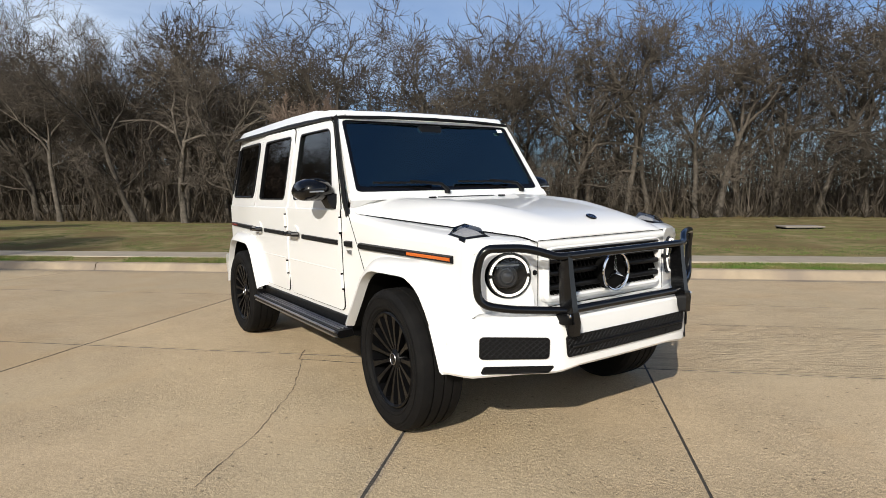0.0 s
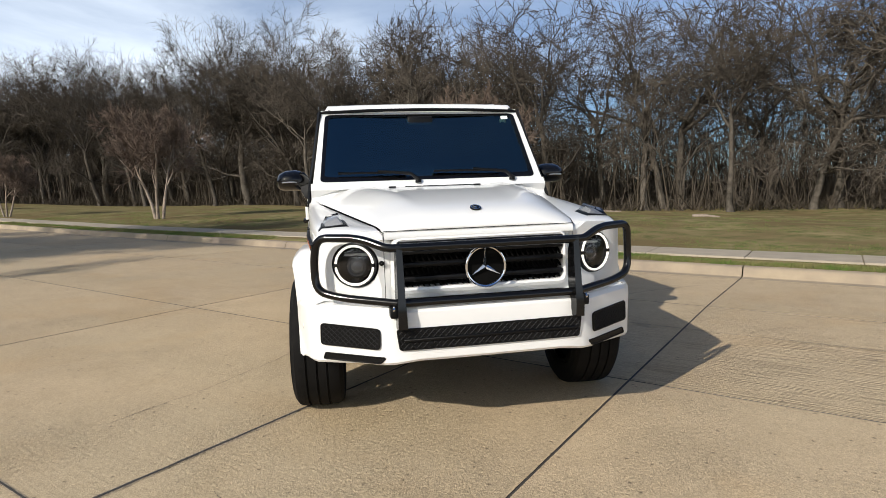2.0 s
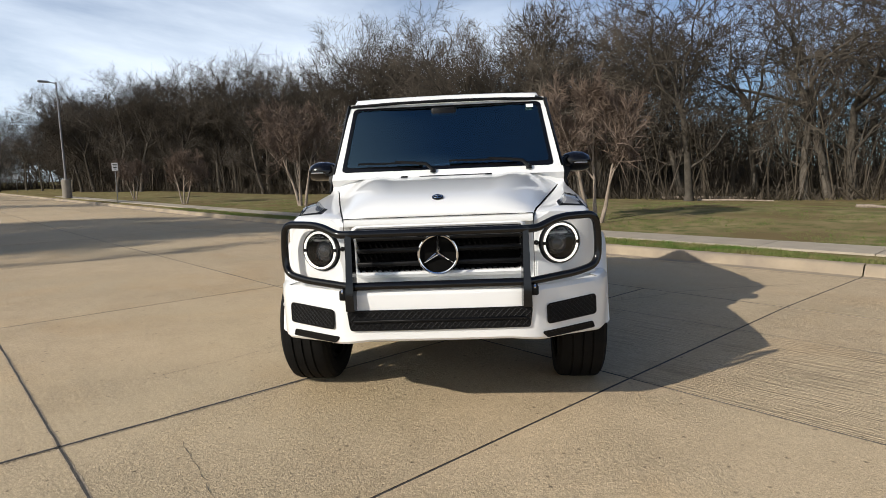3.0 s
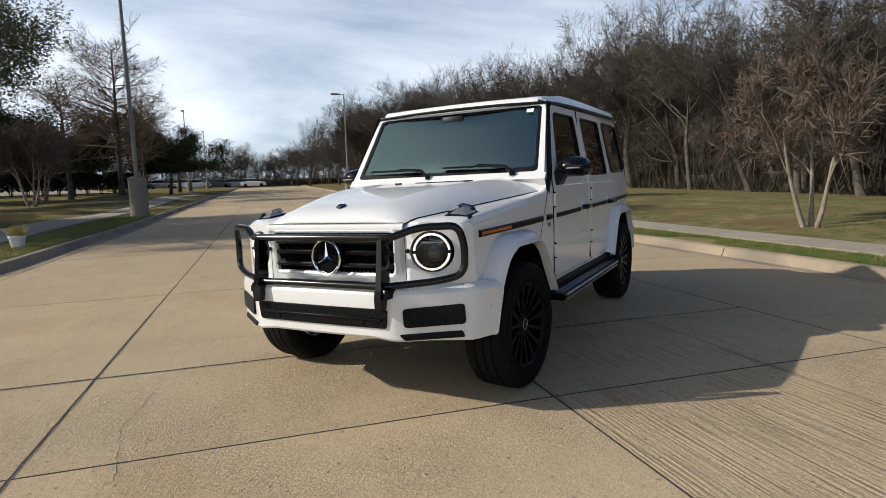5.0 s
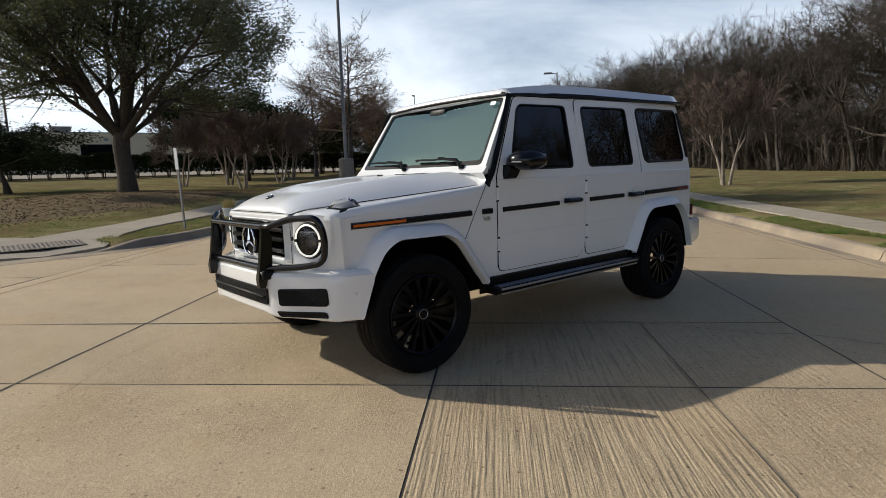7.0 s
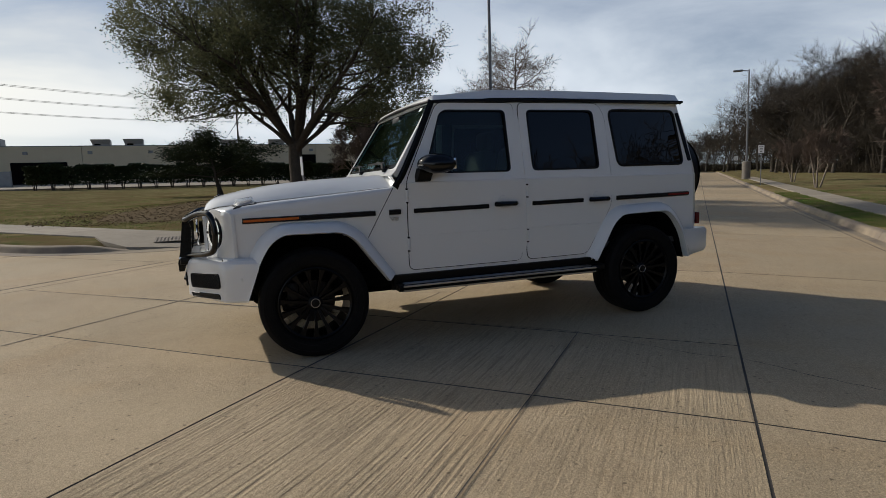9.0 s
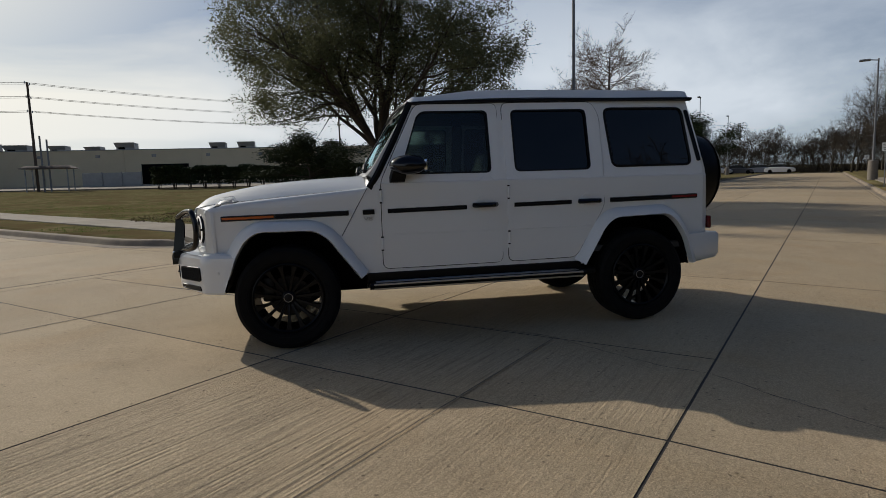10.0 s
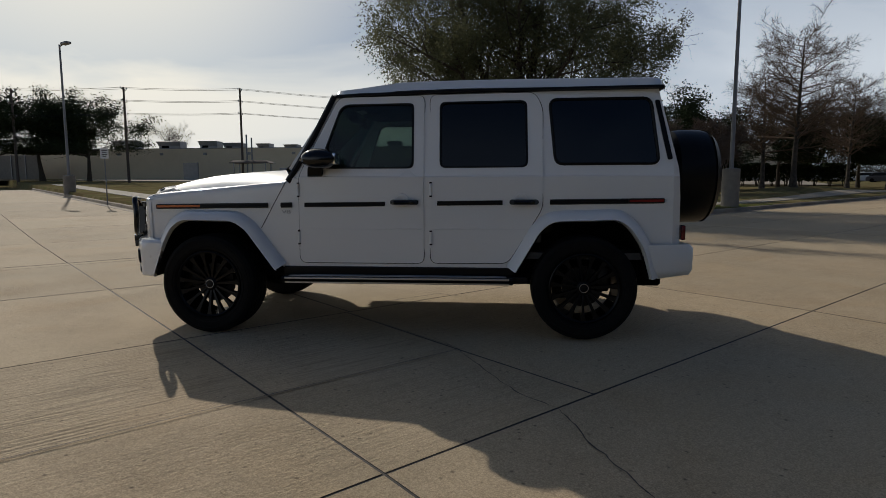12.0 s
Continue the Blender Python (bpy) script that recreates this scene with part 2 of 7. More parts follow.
thin_leaf(BLADE, 0.3)
DRY_LEAF = material("dry_leaves", (0.14, 0.105, 0.066), 0.8, 0, second=(0.24, 0.185, 0.125), scale=9, amount=0.3, spec=0.05)
SIGN = material("sign_white", (0.75, 0.75, 0.74), 0.5)


def concrete():
    """Broom-finished road concrete: warm cement, stains, fine aggregate and tined grooves across the road."""
    m = material("road_concrete", (0.560, 0.436, 0.280), 0.86, 0, second=(0.488, 0.379, 0.240), scale=3.2, detail=15, amount=0.40, vary=0.07, third=(0.514, 0.410, 0.264), scale3=0.35, spec=0.25)
    n, l = m.node_tree.nodes, m.node_tree.links
    p = n["Principled BSDF"]
    geo = n.new("ShaderNodeNewGeometry")
    along = n.new("ShaderNodeMapping")
    along.inputs["Rotation"].default_value = (0, 0, radians(-45))
    l.new(geo.outputs["Position"], along.inputs["Vector"])
    mp = n.new("ShaderNodeMapping")
    mp.inputs["Scale"].default_value = (1.5, 42, 1)
    l.new(along.outputs["Vector"], mp.inputs["Vector"])
    tine = n.new("ShaderNodeTexNoise")
    tine.inputs["Scale"].default_value, tine.inputs["Detail"].default_value = 1.0, 4.0
    l.new(mp.outputs["Vector"], tine.inputs["Vector"])
    where = n.new("ShaderNodeTexNoise")
    where.inputs["Scale"].default_value, where.inputs["Detail"].default_value = 0.33, 2.0
    l.new(geo.outputs["Position"], where.inputs["Vector"])
    # the middle lane was tined harder than the rest
    lane = n.new("ShaderNodeSeparateXYZ")
    l.new(along.outputs["Vector"], lane.inputs["Vector"])
    off = n.new("ShaderNodeMath")
    off.operation = "COMPARE"
    off.inputs[1].default_value, off.inputs[2].default_value = 1.507, 0.79
    l.new(lane.outputs["Y"], off.inputs[0])
    beside = n.new("ShaderNodeMath")
    beside.operation = "COMPARE"
    beside.inputs[1].default_value, beside.inputs[2].default_value = 2.873, 0.572
    l.new(lane.outputs["Y"], beside.inputs[0])
    both = n.new("ShaderNodeMath")
    both.operation = "MULTIPLY_ADD"
    both.inputs[1].default_value = 0.45
    l.new(beside.outputs["Value"], both.inputs[0])
    l.new(off.outputs["Value"], both.inputs[2])
    wm = n.new("ShaderNodeMapRange")
    wm.inputs["From Min"].default_value, wm.inputs["From Max"].default_value = 0.30, 0.55
    wm.inputs["To Min"].default_value = 0.35
    l.new(where.outputs["Fac"], wm.inputs["Value"])
    wa = n.new("ShaderNodeMath")
    wa.operation = "MULTIPLY_ADD"
    wa.inputs[1].default_value, wa.inputs[2].default_value = 0.88, 0.12
    wr = n.new("ShaderNodeMath")
    wr.operation = "MULTIPLY"
    ahead = n.new("ShaderNodeMapRange")
    ahead.inputs["From Min"].default_value, ahead.inputs["From Max"].default_value = -0.6, 0.2
    ahead.inputs["To Min"].default_value = 0.25
    l.new(lane.outputs["X"], ahead.inputs["Value"])
    lane_on = n.new("ShaderNodeMath")
    lane_on.operation = "MULTIPLY"
    l.new(both.outputs["Value"], lane_on.inputs[0])
    l.new(ahead.outputs["Result"], lane_on.inputs[1])
    l.new(lane_on.outputs["Value"], wa.inputs[0])
    l.new(wa.outputs["Value"], wr.inputs[0])
    l.new(wm.outputs["Result"], wr.inputs[1])
    grain = n.new("ShaderNodeTexNoise")
    grain.inputs["Scale"].default_value, grain.inputs["Detail"].default_value = 150.0, 10.0
    l.new(geo.outputs["Position"], grain.inputs["Vector"])
    mul = n.new("ShaderNodeMath")
    mul.operation = "MULTIPLY"
    l.new(tine.outputs["Fac"], mul.inputs[0])
    l.new(wr.outputs["Value"], mul.inputs[1])
    add = n.new("ShaderNodeMath")
    add.operation = "MULTIPLY_ADD"
    add.inputs[1].default_value = 0.13
    l.new(grain.outputs["Fac"], add.inputs[0])
    l.new(mul.outputs["Value"], add.inputs[2])
    rough = n.new("ShaderNodeTexNoise")
    rough.inputs["Scale"].default_value, rough.inputs["Detail"].default_value, rough.inputs["Roughness"].default_value = 38.0, 10.0, 0.72
    l.new(geo.outputs["Position"], rough.inputs["Vector"])
    patch = n.new("ShaderNodeTexNoise")
    patch.inputs["Scale"].default_value, patch.inputs["Detail"].default_value = 0.9, 4.0
    l.new(geo.outputs["Position"], patch.inputs["Vector"])
    pk = n.new("ShaderNodeMapRange")
    pk.inputs["From Min"].default_value, pk.inputs["From Max"].default_value = 0.40, 0.62
    pk.inputs["To Min"].default_value = 0.25
    l.new(patch.outputs["Fac"], pk.inputs["Value"])
    rk = n.new("ShaderNodeMath")
    rk.operation = "MULTIPLY"
    l.new(rough.outputs["Fac"], rk.inputs[0])
    l.new(pk.outputs["Result"], rk.inputs[1])
    sum_h = n.new("ShaderNodeMath")
    sum_h.operation = "MULTIPLY_ADD"
    sum_h.inputs[1].default_value = 0.95
    l.new(rk.outputs["Value"], sum_h.inputs[0])
    l.new(add.outputs["Value"], sum_h.inputs[2])
    bp = n.new("ShaderNodeBump")
    bp.inputs["Strength"].default_value, bp.inputs["Distance"].default_value = 1.0, 0.016
    l.new(sum_h.outputs["Value"], bp.inputs["Height"])
    l.new(bp.outputs["Normal"], p.inputs["Normal"])
    fine = n.new("ShaderNodeMixRGB")
    fine.blend_type = "MULTIPLY"
    fine.inputs["Fac"].default_value = 0.75
    gr = n.new("ShaderNodeValToRGB")
    gr.color_ramp.elements[0].position, gr.color_ramp.elements[1].position = 0.32, 0.58
    gr.color_ramp.elements[0].color = (0.62, 0.59, 0.55, 1)
    l.new(grain.outputs["Fac"], gr.inputs["Fac"])
    tr = n.new("ShaderNodeMapRange")
    tr.inputs["From Min"].default_value, tr.inputs["From Max"].default_value = 0.34, 0.50
    tr.inputs["To Min"].default_value, tr.inputs["To Max"].default_value = 0.66, 1.0
    l.new(tine.outputs["Fac"], tr.inputs["Value"])
    groove = n.new("ShaderNodeMixRGB")
    groove.blend_type = "MULTIPLY"
    l.new(wr.outputs["Value"], groove.inputs["Fac"])
    l.new(p.inputs["Base Color"].links[0].from_socket, groove.inputs["Color1"])
    l.new(tr.outputs["Result"], groove.inputs["Color2"])
    l.new(groove.outputs["Color"], fine.inputs["Color1"])
    l.new(gr.outputs["Color"], fine.inputs["Color2"])
    # dark pits and specks, and rusty tan stains
    pits = n.new("ShaderNodeTexVoronoi")
    pits.inputs["Scale"].default_value, pits.inputs["Randomness"].default_value = 24.0, 1.0
    l.new(geo.outputs["Position"], pits.inputs["Vector"])
    pr = n.new("ShaderNodeMapRange")
    pr.inputs["From Min"].default_value, pr.inputs["From Max"].default_value = 0.10, 0.30
    pr.inputs["To Min"].default_value, pr.inputs["To Max"].default_value = 0.45, 1.0
    l.new(pits.outputs["Distance"], pr.inputs["Value"])
    pm = n.new("ShaderNodeMixRGB")
    pm.blend_type = "MULTIPLY"
    some = n.new("ShaderNodeSeparateColor")
    l.new(pits.outputs["Color"], some.inputs["Color"])
    few = n.new("ShaderNodeMath")
    few.operation = "GREATER_THAN"
    few.inputs[1].default_value = 0.90
    l.new(some.outputs["Red"], few.inputs[0])
    l.new(few.outputs["Value"], pm.inputs["Fac"])
    # hollows of the rough patches darkened: their small shadows, put into the colour
    rc = n.new("ShaderNodeMapRange")
    rc.inputs["From Min"].default_value, rc.inputs["From Max"].default_value = 0.36, 0.52
    rc.inputs["To Min"].default_value = 0.86
    l.new(rough.outputs["Fac"], rc.inputs["Value"])
    pit_shade = n.new("ShaderNodeMixRGB")
    pit_shade.blend_type = "MULTIPLY"
    l.new(pk.outputs["Result"], pit_shade.inputs["Fac"])
    l.new(fine.outputs["Color"], pit_shade.inputs["Color1"])
    l.new(rc.outputs["Result"], pit_shade.inputs["Color2"])
    l.new(pit_shade.outputs["Color"], pm.inputs["Color1"])
    l.new(pr.outputs["Result"], pm.inputs["Color2"])
    rust = n.new("ShaderNodeTexNoise")
    rust.inputs["Scale"].default_value, rust.inputs["Detail"].default_value = 0.8, 6.0
    rust.inputs["Distortion"].default_value = 0.8
    l.new(geo.outputs["Position"], rust.inputs["Vector"])
    rr = n.new("ShaderNodeMapRange")
    rr.inputs["From Min"].default_value, rr.inputs["From Max"].default_value = 0.50, 0.68
    rr.inputs["To Max"].default_value = 0.30
    l.new(rust.outputs["Fac"], rr.inputs["Value"])
    rm = n.new("ShaderNodeMixRGB")
    rm.blend_type = "MULTIPLY"
    rm.inputs["Color2"].default_value = (1.0, 0.88, 0.72, 1)
    l.new(rr.outputs["Result"], rm.inputs["Fac"])
    l.new(pm.outputs["Color"], rm.inputs["Color1"])
    # fine aggregate: each grain a little lighter or darker
    stones = n.new("ShaderNodeTexVoronoi")
    stones.inputs["Scale"].default_value = 130.0
    l.new(geo.outputs["Position"], stones.inputs["Vector"])
    tone = n.new("ShaderNodeSeparateColor")
    l.new(stones.outputs["Color"], tone.inputs["Color"])
    shade = n.new("ShaderNodeMapRange")
    shade.inputs["To Min"].default_value, shade.inputs["To Max"].default_value = 0.82, 1.14
    l.new(tone.outputs["Green"], shade.inputs["Value"])
    speck = n.new("ShaderNodeMixRGB")
    speck.blend_type = "MULTIPLY"
    speck.inputs["Fac"].default_value = 0.85
    l.new(rm.outputs["Color"], speck.inputs["Color1"])
    l.new(shade.outputs["Result"], speck.inputs["Color2"])
    l.new(speck.outputs["Color"], p.inputs["Base Color"])
    return m


CONCRETE = concrete()


# ---- mesh helpers ----
class Mesh:
    """Collects vertices and faces for one mesh."""

    def __init__(self):
        self.v, self.f = [], []

    def add(self, verts, faces):
        k = len(self.v)
        self.v += [tuple(p) for p in verts]
        self.f += [tuple(i + k for i in f) for f in faces]
        return self

    def box(self, c, s, r=0.0, seg=2, turn=None):
        bm = bmesh.new()
        bmesh.ops.create_cube(bm, size=1)
        for p in bm.verts:
            p.co = Vector((p.co.x * s[0], p.co.y * s[1], p.co.z * s[2]))
        if r > 0:
            bmesh.ops.bevel(bm, geom=bm.edges[:], offset=r, segments=seg, profile=0.5, affect="EDGES")
        m = Matrix.Translation(c) @ (turn.to_4x4() if turn else Matrix())
        bm.verts.index_update()
        self.add([m @ p.co for p in bm.verts], [[q.index for q in f.verts] for f in bm.faces])
        bm.free()
        return self

    def loft(self, rows, closed=False, cap=False):
        """Faces between rows of equally many points; closed: each row is a ring; cap: fill the first and last ring."""
        n = len(rows[0])
        verts = [p for r in rows for p in r]
        faces = []
        for i in range(len(rows) - 1):
            for j in range(n if closed else n - 1):
                k = (j + 1) % n
                faces.append((i * n + j, i * n + k, (i + 1) * n + k, (i + 1) * n + j))
        if cap:
            faces.append(tuple(reversed(range(n))))
            faces.append(tuple((len(rows) - 1) * n + j for j in range(n)))
        return self.add(verts, faces)

    def tube(self, path, r, n=8, closed=False, squash=None):
        pts = [Vector(p) for p in path]
        rows, ref = [], None
        m = len(pts)
        for i, p in enumerate(pts):
            a, b = pts[(i - 1) % m if closed else max(i - 1, 0)], pts[(i + 1) % m if closed else min(i + 1, m - 1)]
            t = (b - a).normalized()
            if ref is None:
                ref = Vector((0, 0, 1)) if abs(t.z) < 0.9 else Vector((1, 0, 0))
            u = (ref - t * ref.dot(t)).normalized()
            w = t.cross(u)
            ref = u
            rad = r[i] if isinstance(r, (list, tuple)) else r
            rows.append([p + (u * math.cos(q) * (squash or 1) + w * math.sin(q)) * rad for q in (2 * math.pi * k / n for k in range(n))])
        if closed:
            rows.append(rows[0])
        return self.loft(rows, True, not closed)

    def lathe(self, profile, c, axis="y", n=48, side=1):
        """Turns (along, radius) pairs round an axis through c."""
        rows = []
        for k in range(n + 1):
            q = 2 * math.pi * k / n
            row = []
            for h, r in profile:
                x, z = r * math.cos(q), r * math.sin(q)
                row.append((c[0] + x, c[1] + side * h, c[2] + z) if axis == "y" else (c[0] + h, c[1] + x, c[2] + z) if axis == "x" else (c[0] + x, c[1] + z, c[2] + h))
            rows.append(row)
        return self.loft(rows)

    def mesh(self, name, mats, sharp=38, smooth=True):
        me = bpy.data.meshes.new(name)
        me.from_pydata(self.v, [], self.f)
        bm = bmesh.new()
        bm.from_mesh(me)
        bmesh.ops.remove_doubles(bm, verts=bm.verts, dist=0.00005)
        bmesh.ops.recalc_face_normals(bm, faces=bm.faces)
        bm.to_mesh(me)
        bm.free()
        for m in mats if isinstance(mats, (list, tuple)) else [mats]:
            me.materials.append(m)
        if smooth:
            me.polygons.foreach_set("use_smooth", [True] * len(me.polygons))
            me.set_sharp_from_angle(angle=radians(sharp))
        me.update()
        return me


def raw_mesh(name, verts, faces, mat, smooth=False):
    me = bpy.data.meshes.new(name)
    me.from_pydata(verts, [], faces)
    me.materials.append(mat)
    if smooth:
        me.polygons.foreach_set("use_smooth", [True] * len(me.polygons))
    me.update()
    return me


def part(name, m, mat, parent=None, label="", sharp=38):
    ob = new(name, m if isinstance(m, bpy.types.Mesh) else m.mesh(name, mat, sharp))
    if parent is not None:
        ob.parent = parent
    return tagged(ob, label)


def thing(name, label, category, group="", kind="", at=None):
    ob = new(name)
    ob.empty_display_size = 0.2
    if at is not None:
        ob.matrix_world = at
    return tagged(ob, label, category, group, kind)


def fillet(points, r, seg=5):
    """A path with its corners rounded."""
    pts = [Vector(p) for p in points]
    out = [pts[0]]
    for a, b, c in zip(pts, pts[1:], pts[2:]):
        u, w = a - b, c - b
        d = min(r, u.length * 0.45, w.length * 0.45)
        s, e = b + u.normalized() * d, b + w.normalized() * d
        for k in range(seg + 1):
            t = k / seg
            out.append(s * (1 - t) ** 2 + b * 2 * t * (1 - t) + e * t * t)
    return out + [pts[-1]]


def ring2(points, r, seg=4):
    """A closed outline in the plane with its corners rounded."""
    n = len(points)
    out = []
    for i in range(n):
        a, b, c = Vector(points[i - 1]), Vector(points[i]), Vector(points[(i + 1) % n])
        u, w = a - b, c - b
        d = min(r, u.length * 0.45, w.length * 0.45)
        s, e = b + u.normalized() * d, b + w.normalized() * d
        for k in range(seg + 1):
            t = k / seg
            out.append(tuple(s * (1 - t) ** 2 + b * 2 * t * (1 - t) + e * t * t))
    return out


def inside(p, poly):
    x, y = p
    hit = False
    for (x0, y0), (x1, y1) in zip(poly, poly[1:] + poly[:1]):
        if (y0 > y) != (y1 > y) and x < (x1 - x0) * (y - y0) / (y1 - y0) + x0:
            hit = not hit
    return hit


def skin(outline, holes, place, thick=0.02, grid=0.12, lines=()):
    """A shaped sheet: a flat outline with holes, laid on a curved surface by place(u, v, depth)."""
    pts, edges = [], []
    for loop in [outline, *holes]:
        k = len(pts)
        pts += [Vector(p) for p in loop]
        edges += [(k + i, k + (i + 1) % len(loop)) for i in range(len(loop))]
    us, vs = [p[0] for p in outline], [p[1] for p in outline]
    nu, nv = max(1, int((max(us) - min(us)) / grid)), max(1, int((max(vs) - min(vs)) / grid))
    vrows = [min(vs) + (j + 0.5) / nv * (max(vs) - min(vs)) for j in range(nv)] + list(lines)
    border = [p.copy() for p in pts]
    for i in range(nu):
        for v in vrows:
            p = (min(us) + (i + 0.5) / nu * (max(us) - min(us)), v)
            if inside(p, outline) and not any(inside(p, h) for h in holes) and all((q - Vector(p)).length > grid * 0.3 for q in border):
                pts.append(Vector(p))
    from_cdt = delaunay(pts, edges, [], 0, 1e-6)
    cv, ce, cf = from_cdt[0], from_cdt[1], from_cdt[2]
    keep = []
    for f in cf:
        c = (sum(cv[i][0] for i in f) / len(f), sum(cv[i][1] for i in f) / len(f))
        if inside(c, outline) and not any(inside(c, h) for h in holes):
            keep.append(tuple(f))
    m = Mesh()
    n = len(cv)
    m.v = [tuple(place(p[0], p[1], 0.0)) for p in cv] + [tuple(place(p[0], p[1], thick)) for p in cv]
    m.f = [f for f in keep] + [tuple(i + n for i in reversed(f)) for f in keep]
    seen = {}
    for f in keep:
        for a, b in zip(f, f[1:] + f[:1]):
            seen[(a, b)] = True
    m.f += [(a, b, b + n, a + n) for a, b in seen if (b, a) not in seen]
    return m


from mathutils.geometry import delaunay_2d_cdt as delaunay


# ---- the lie of the land ----
# a runs along the road, b across it towards the woods; the car stands at an angle on the road.
R2 = math.sqrt(0.5)
EDGE_W, EDGE_S = 6.15, -5.05      # kerb faces: woods side, lawn side
RAD = 4.6                         # radius of the corner kerb
CORNER = -3.3                     # where the side street opens on the lawn side


def ab(a, b, z=0.0):
    return Vector(((a - b) * R2, (a + b) * R2, z))


def to_ab(x, y):
    return (x + y) * R2, (y - x) * R2


def smooth(t):
    t = min(max(t, 0.0), 1.0)
    return t * t * (3 - 2 * t)


def road_z(a, b):
    z = 0.008 * max(0.0, -a - 18)
    if b > 1.8:
        z -= 0.005 * (min(b, 6.2) - 1.8) ** 2
    if b < EDGE_S:
        z += 0.0155 * max(0.0, EDGE_S - b - 4.5)
    return z


def land_z(a, b):
    z = road_z(a, 0) + 0.13
    if b > 0:
        z -= 0.085 * (1 - smooth((b - 8.5) / 9))
        z += 0.06 * smooth((b - 8) / 4) - 0.40 * smooth((b - 12) / 16)
        z += 0.10 * math.sin(a * 0.13 + b * 0.2) * smooth((b - 9) / 8)
    else:
        z += 0.021 * max(0.0, EDGE_S - b - 3)
        z += 0.40 * math.exp(-((a + 17.5) ** 2 + (b + 13.2) ** 2) / 30)
        z += 0.55 * math.exp(-((a + 44) ** 2 / 80 + (b + 10.5) ** 2 / 10))
    return z


def inland(a, b):
    """How far a place on the lawn's side lies behind the kerb line, which rounds the corner into the side street."""
    u, w = CORNER - a, EDGE_S - b
    if u < RAD and w < RAD:
        return RAD - math.hypot(RAD - u, RAD - w)
    return min(u, w)


def corner_b(a):
    """The lawn side's kerb line: straight, then round the corner into the side street."""
    a = min(a, CORNER)
    return EDGE_S - RAD + math.sqrt(max(0.0, RAD * RAD - max(0.0, a - CORNER + RAD) ** 2))




def structure(name, me, mat, label, category):
    ob = new(name, me if isinstance(me, bpy.types.Mesh) else me.mesh(name, mat))
    return tagged(ob, label, category, kind="structure")


def axis(*spans):
    out = []
    for lo, hi, step in spans:
        k = max(1, round((hi - lo) / step))
        out += [lo + (hi - lo) * i / k for i in range(k)]
    return out + [spans[-1][1]]


A_LINES = axis((-1500, -300, 200), (-300, -120, 30), (-120, -40, 4), (-40, -9.4, 1.5), (-9.4, CORNER - 0.2, 0.24), (CORNER - 0.2, CORNER - 0.08, 0.12), (CORNER - 0.08, 30, 1.5), (30, 90, 6), (90, 300, 35), (300, 1500, 300))
B_LINES = axis((-1500, -300, 200), (-300, -100, 25), (-100, -20, 4), (-20, -10.4, 0.7), (-10.4, EDGE_S - 0.2, 0.24), (EDGE_S - 0.2, EDGE_S - 0.05, 0.15), (EDGE_S - 0.05, EDGE_W + 0.05, 1.6), (EDGE_W + 0.05, EDGE_W + 0.2, 0.15), (EDGE_W + 0.2, 16, 0.7), (16, 60, 2.5), (60, 300, 25), (300, 1500, 250))


def ramp_area(a, b):
    """Ground sunk under the corner ramp."""
    return -7.6 < a < CORNER - 0.3 and -9.0 < b < EDGE_S - 0.5 and inland(a, b) < 2.2 and (a - CORNER) - (b - EDGE_S) > -1.4 and (a - CORNER) - (b - EDGE_S) < 2.2


gv, gf = [], []
for a in A_LINES:
    for b in B_LINES:
        low = EDGE_S - 0.05 <= b <= EDGE_W + 0.05 or (b < EDGE_S and inland(a, b) < 0.12) or ramp_area(a, b)
        z = road_z(a, b) - 0.10 if low else land_z(a, b) + 0.02 * noise.noise((a * 0.4, b * 0.4, 0))
        gv.append(tuple(ab(a, b, z)))
nb = len(B_LINES)
for i in range(len(A_LINES) - 1):
    for j in range(nb - 1):
        gf.append((i * nb + j, (i + 1) * nb + j, (i + 1) * nb + j + 1, i * nb + j + 1))
structure("ground", raw_mesh("ground", gv, gf, GRASS, True), None, "patchy green and straw-coloured winter lawn beside the road", "ground")


# ---- kerbs, pavements ----
def kerb_run(name, line, zs, inward, label, height=lambda i: 1.0):
    """A kerb of rounded section along a plan line; inward: the side on which the land lies (+1: left of the line)."""
    rows = []
    for i, (a, b) in enumerate(line):
        a0, b0 = line[max(i - 1, 0)]
        a1, b1 = line[min(i + 1, len(line) - 1)]
        d = Vector((a1 - a0, b1 - b0)).normalized()
        nrm = Vector((-d.y, d.x)) * inward
        z = zs(a, b)
        row = []
        for off, h in ((-0.30, -0.02), (-0.30, 0.004), (-0.01, 0.012), (0.02, 0.06), (0.035, 0.115), (0.06, 0.14), (0.10, 0.15), (0.19, 0.15), (0.20, 0.14), (0.20, -0.05)):
            row.append(ab(a + nrm.x * off, b + nrm.y * off, z + (h * height(i) if h > 0.03 else h)))
        rows.append(row)
    return structure(name, Mesh().loft(rows), KERB, label, "kerb")


def cut(lo, hi, step):
    k = max(1, round((hi - lo) / step))
    return [lo + (hi - lo) * i / k for i in range(k + 1)]


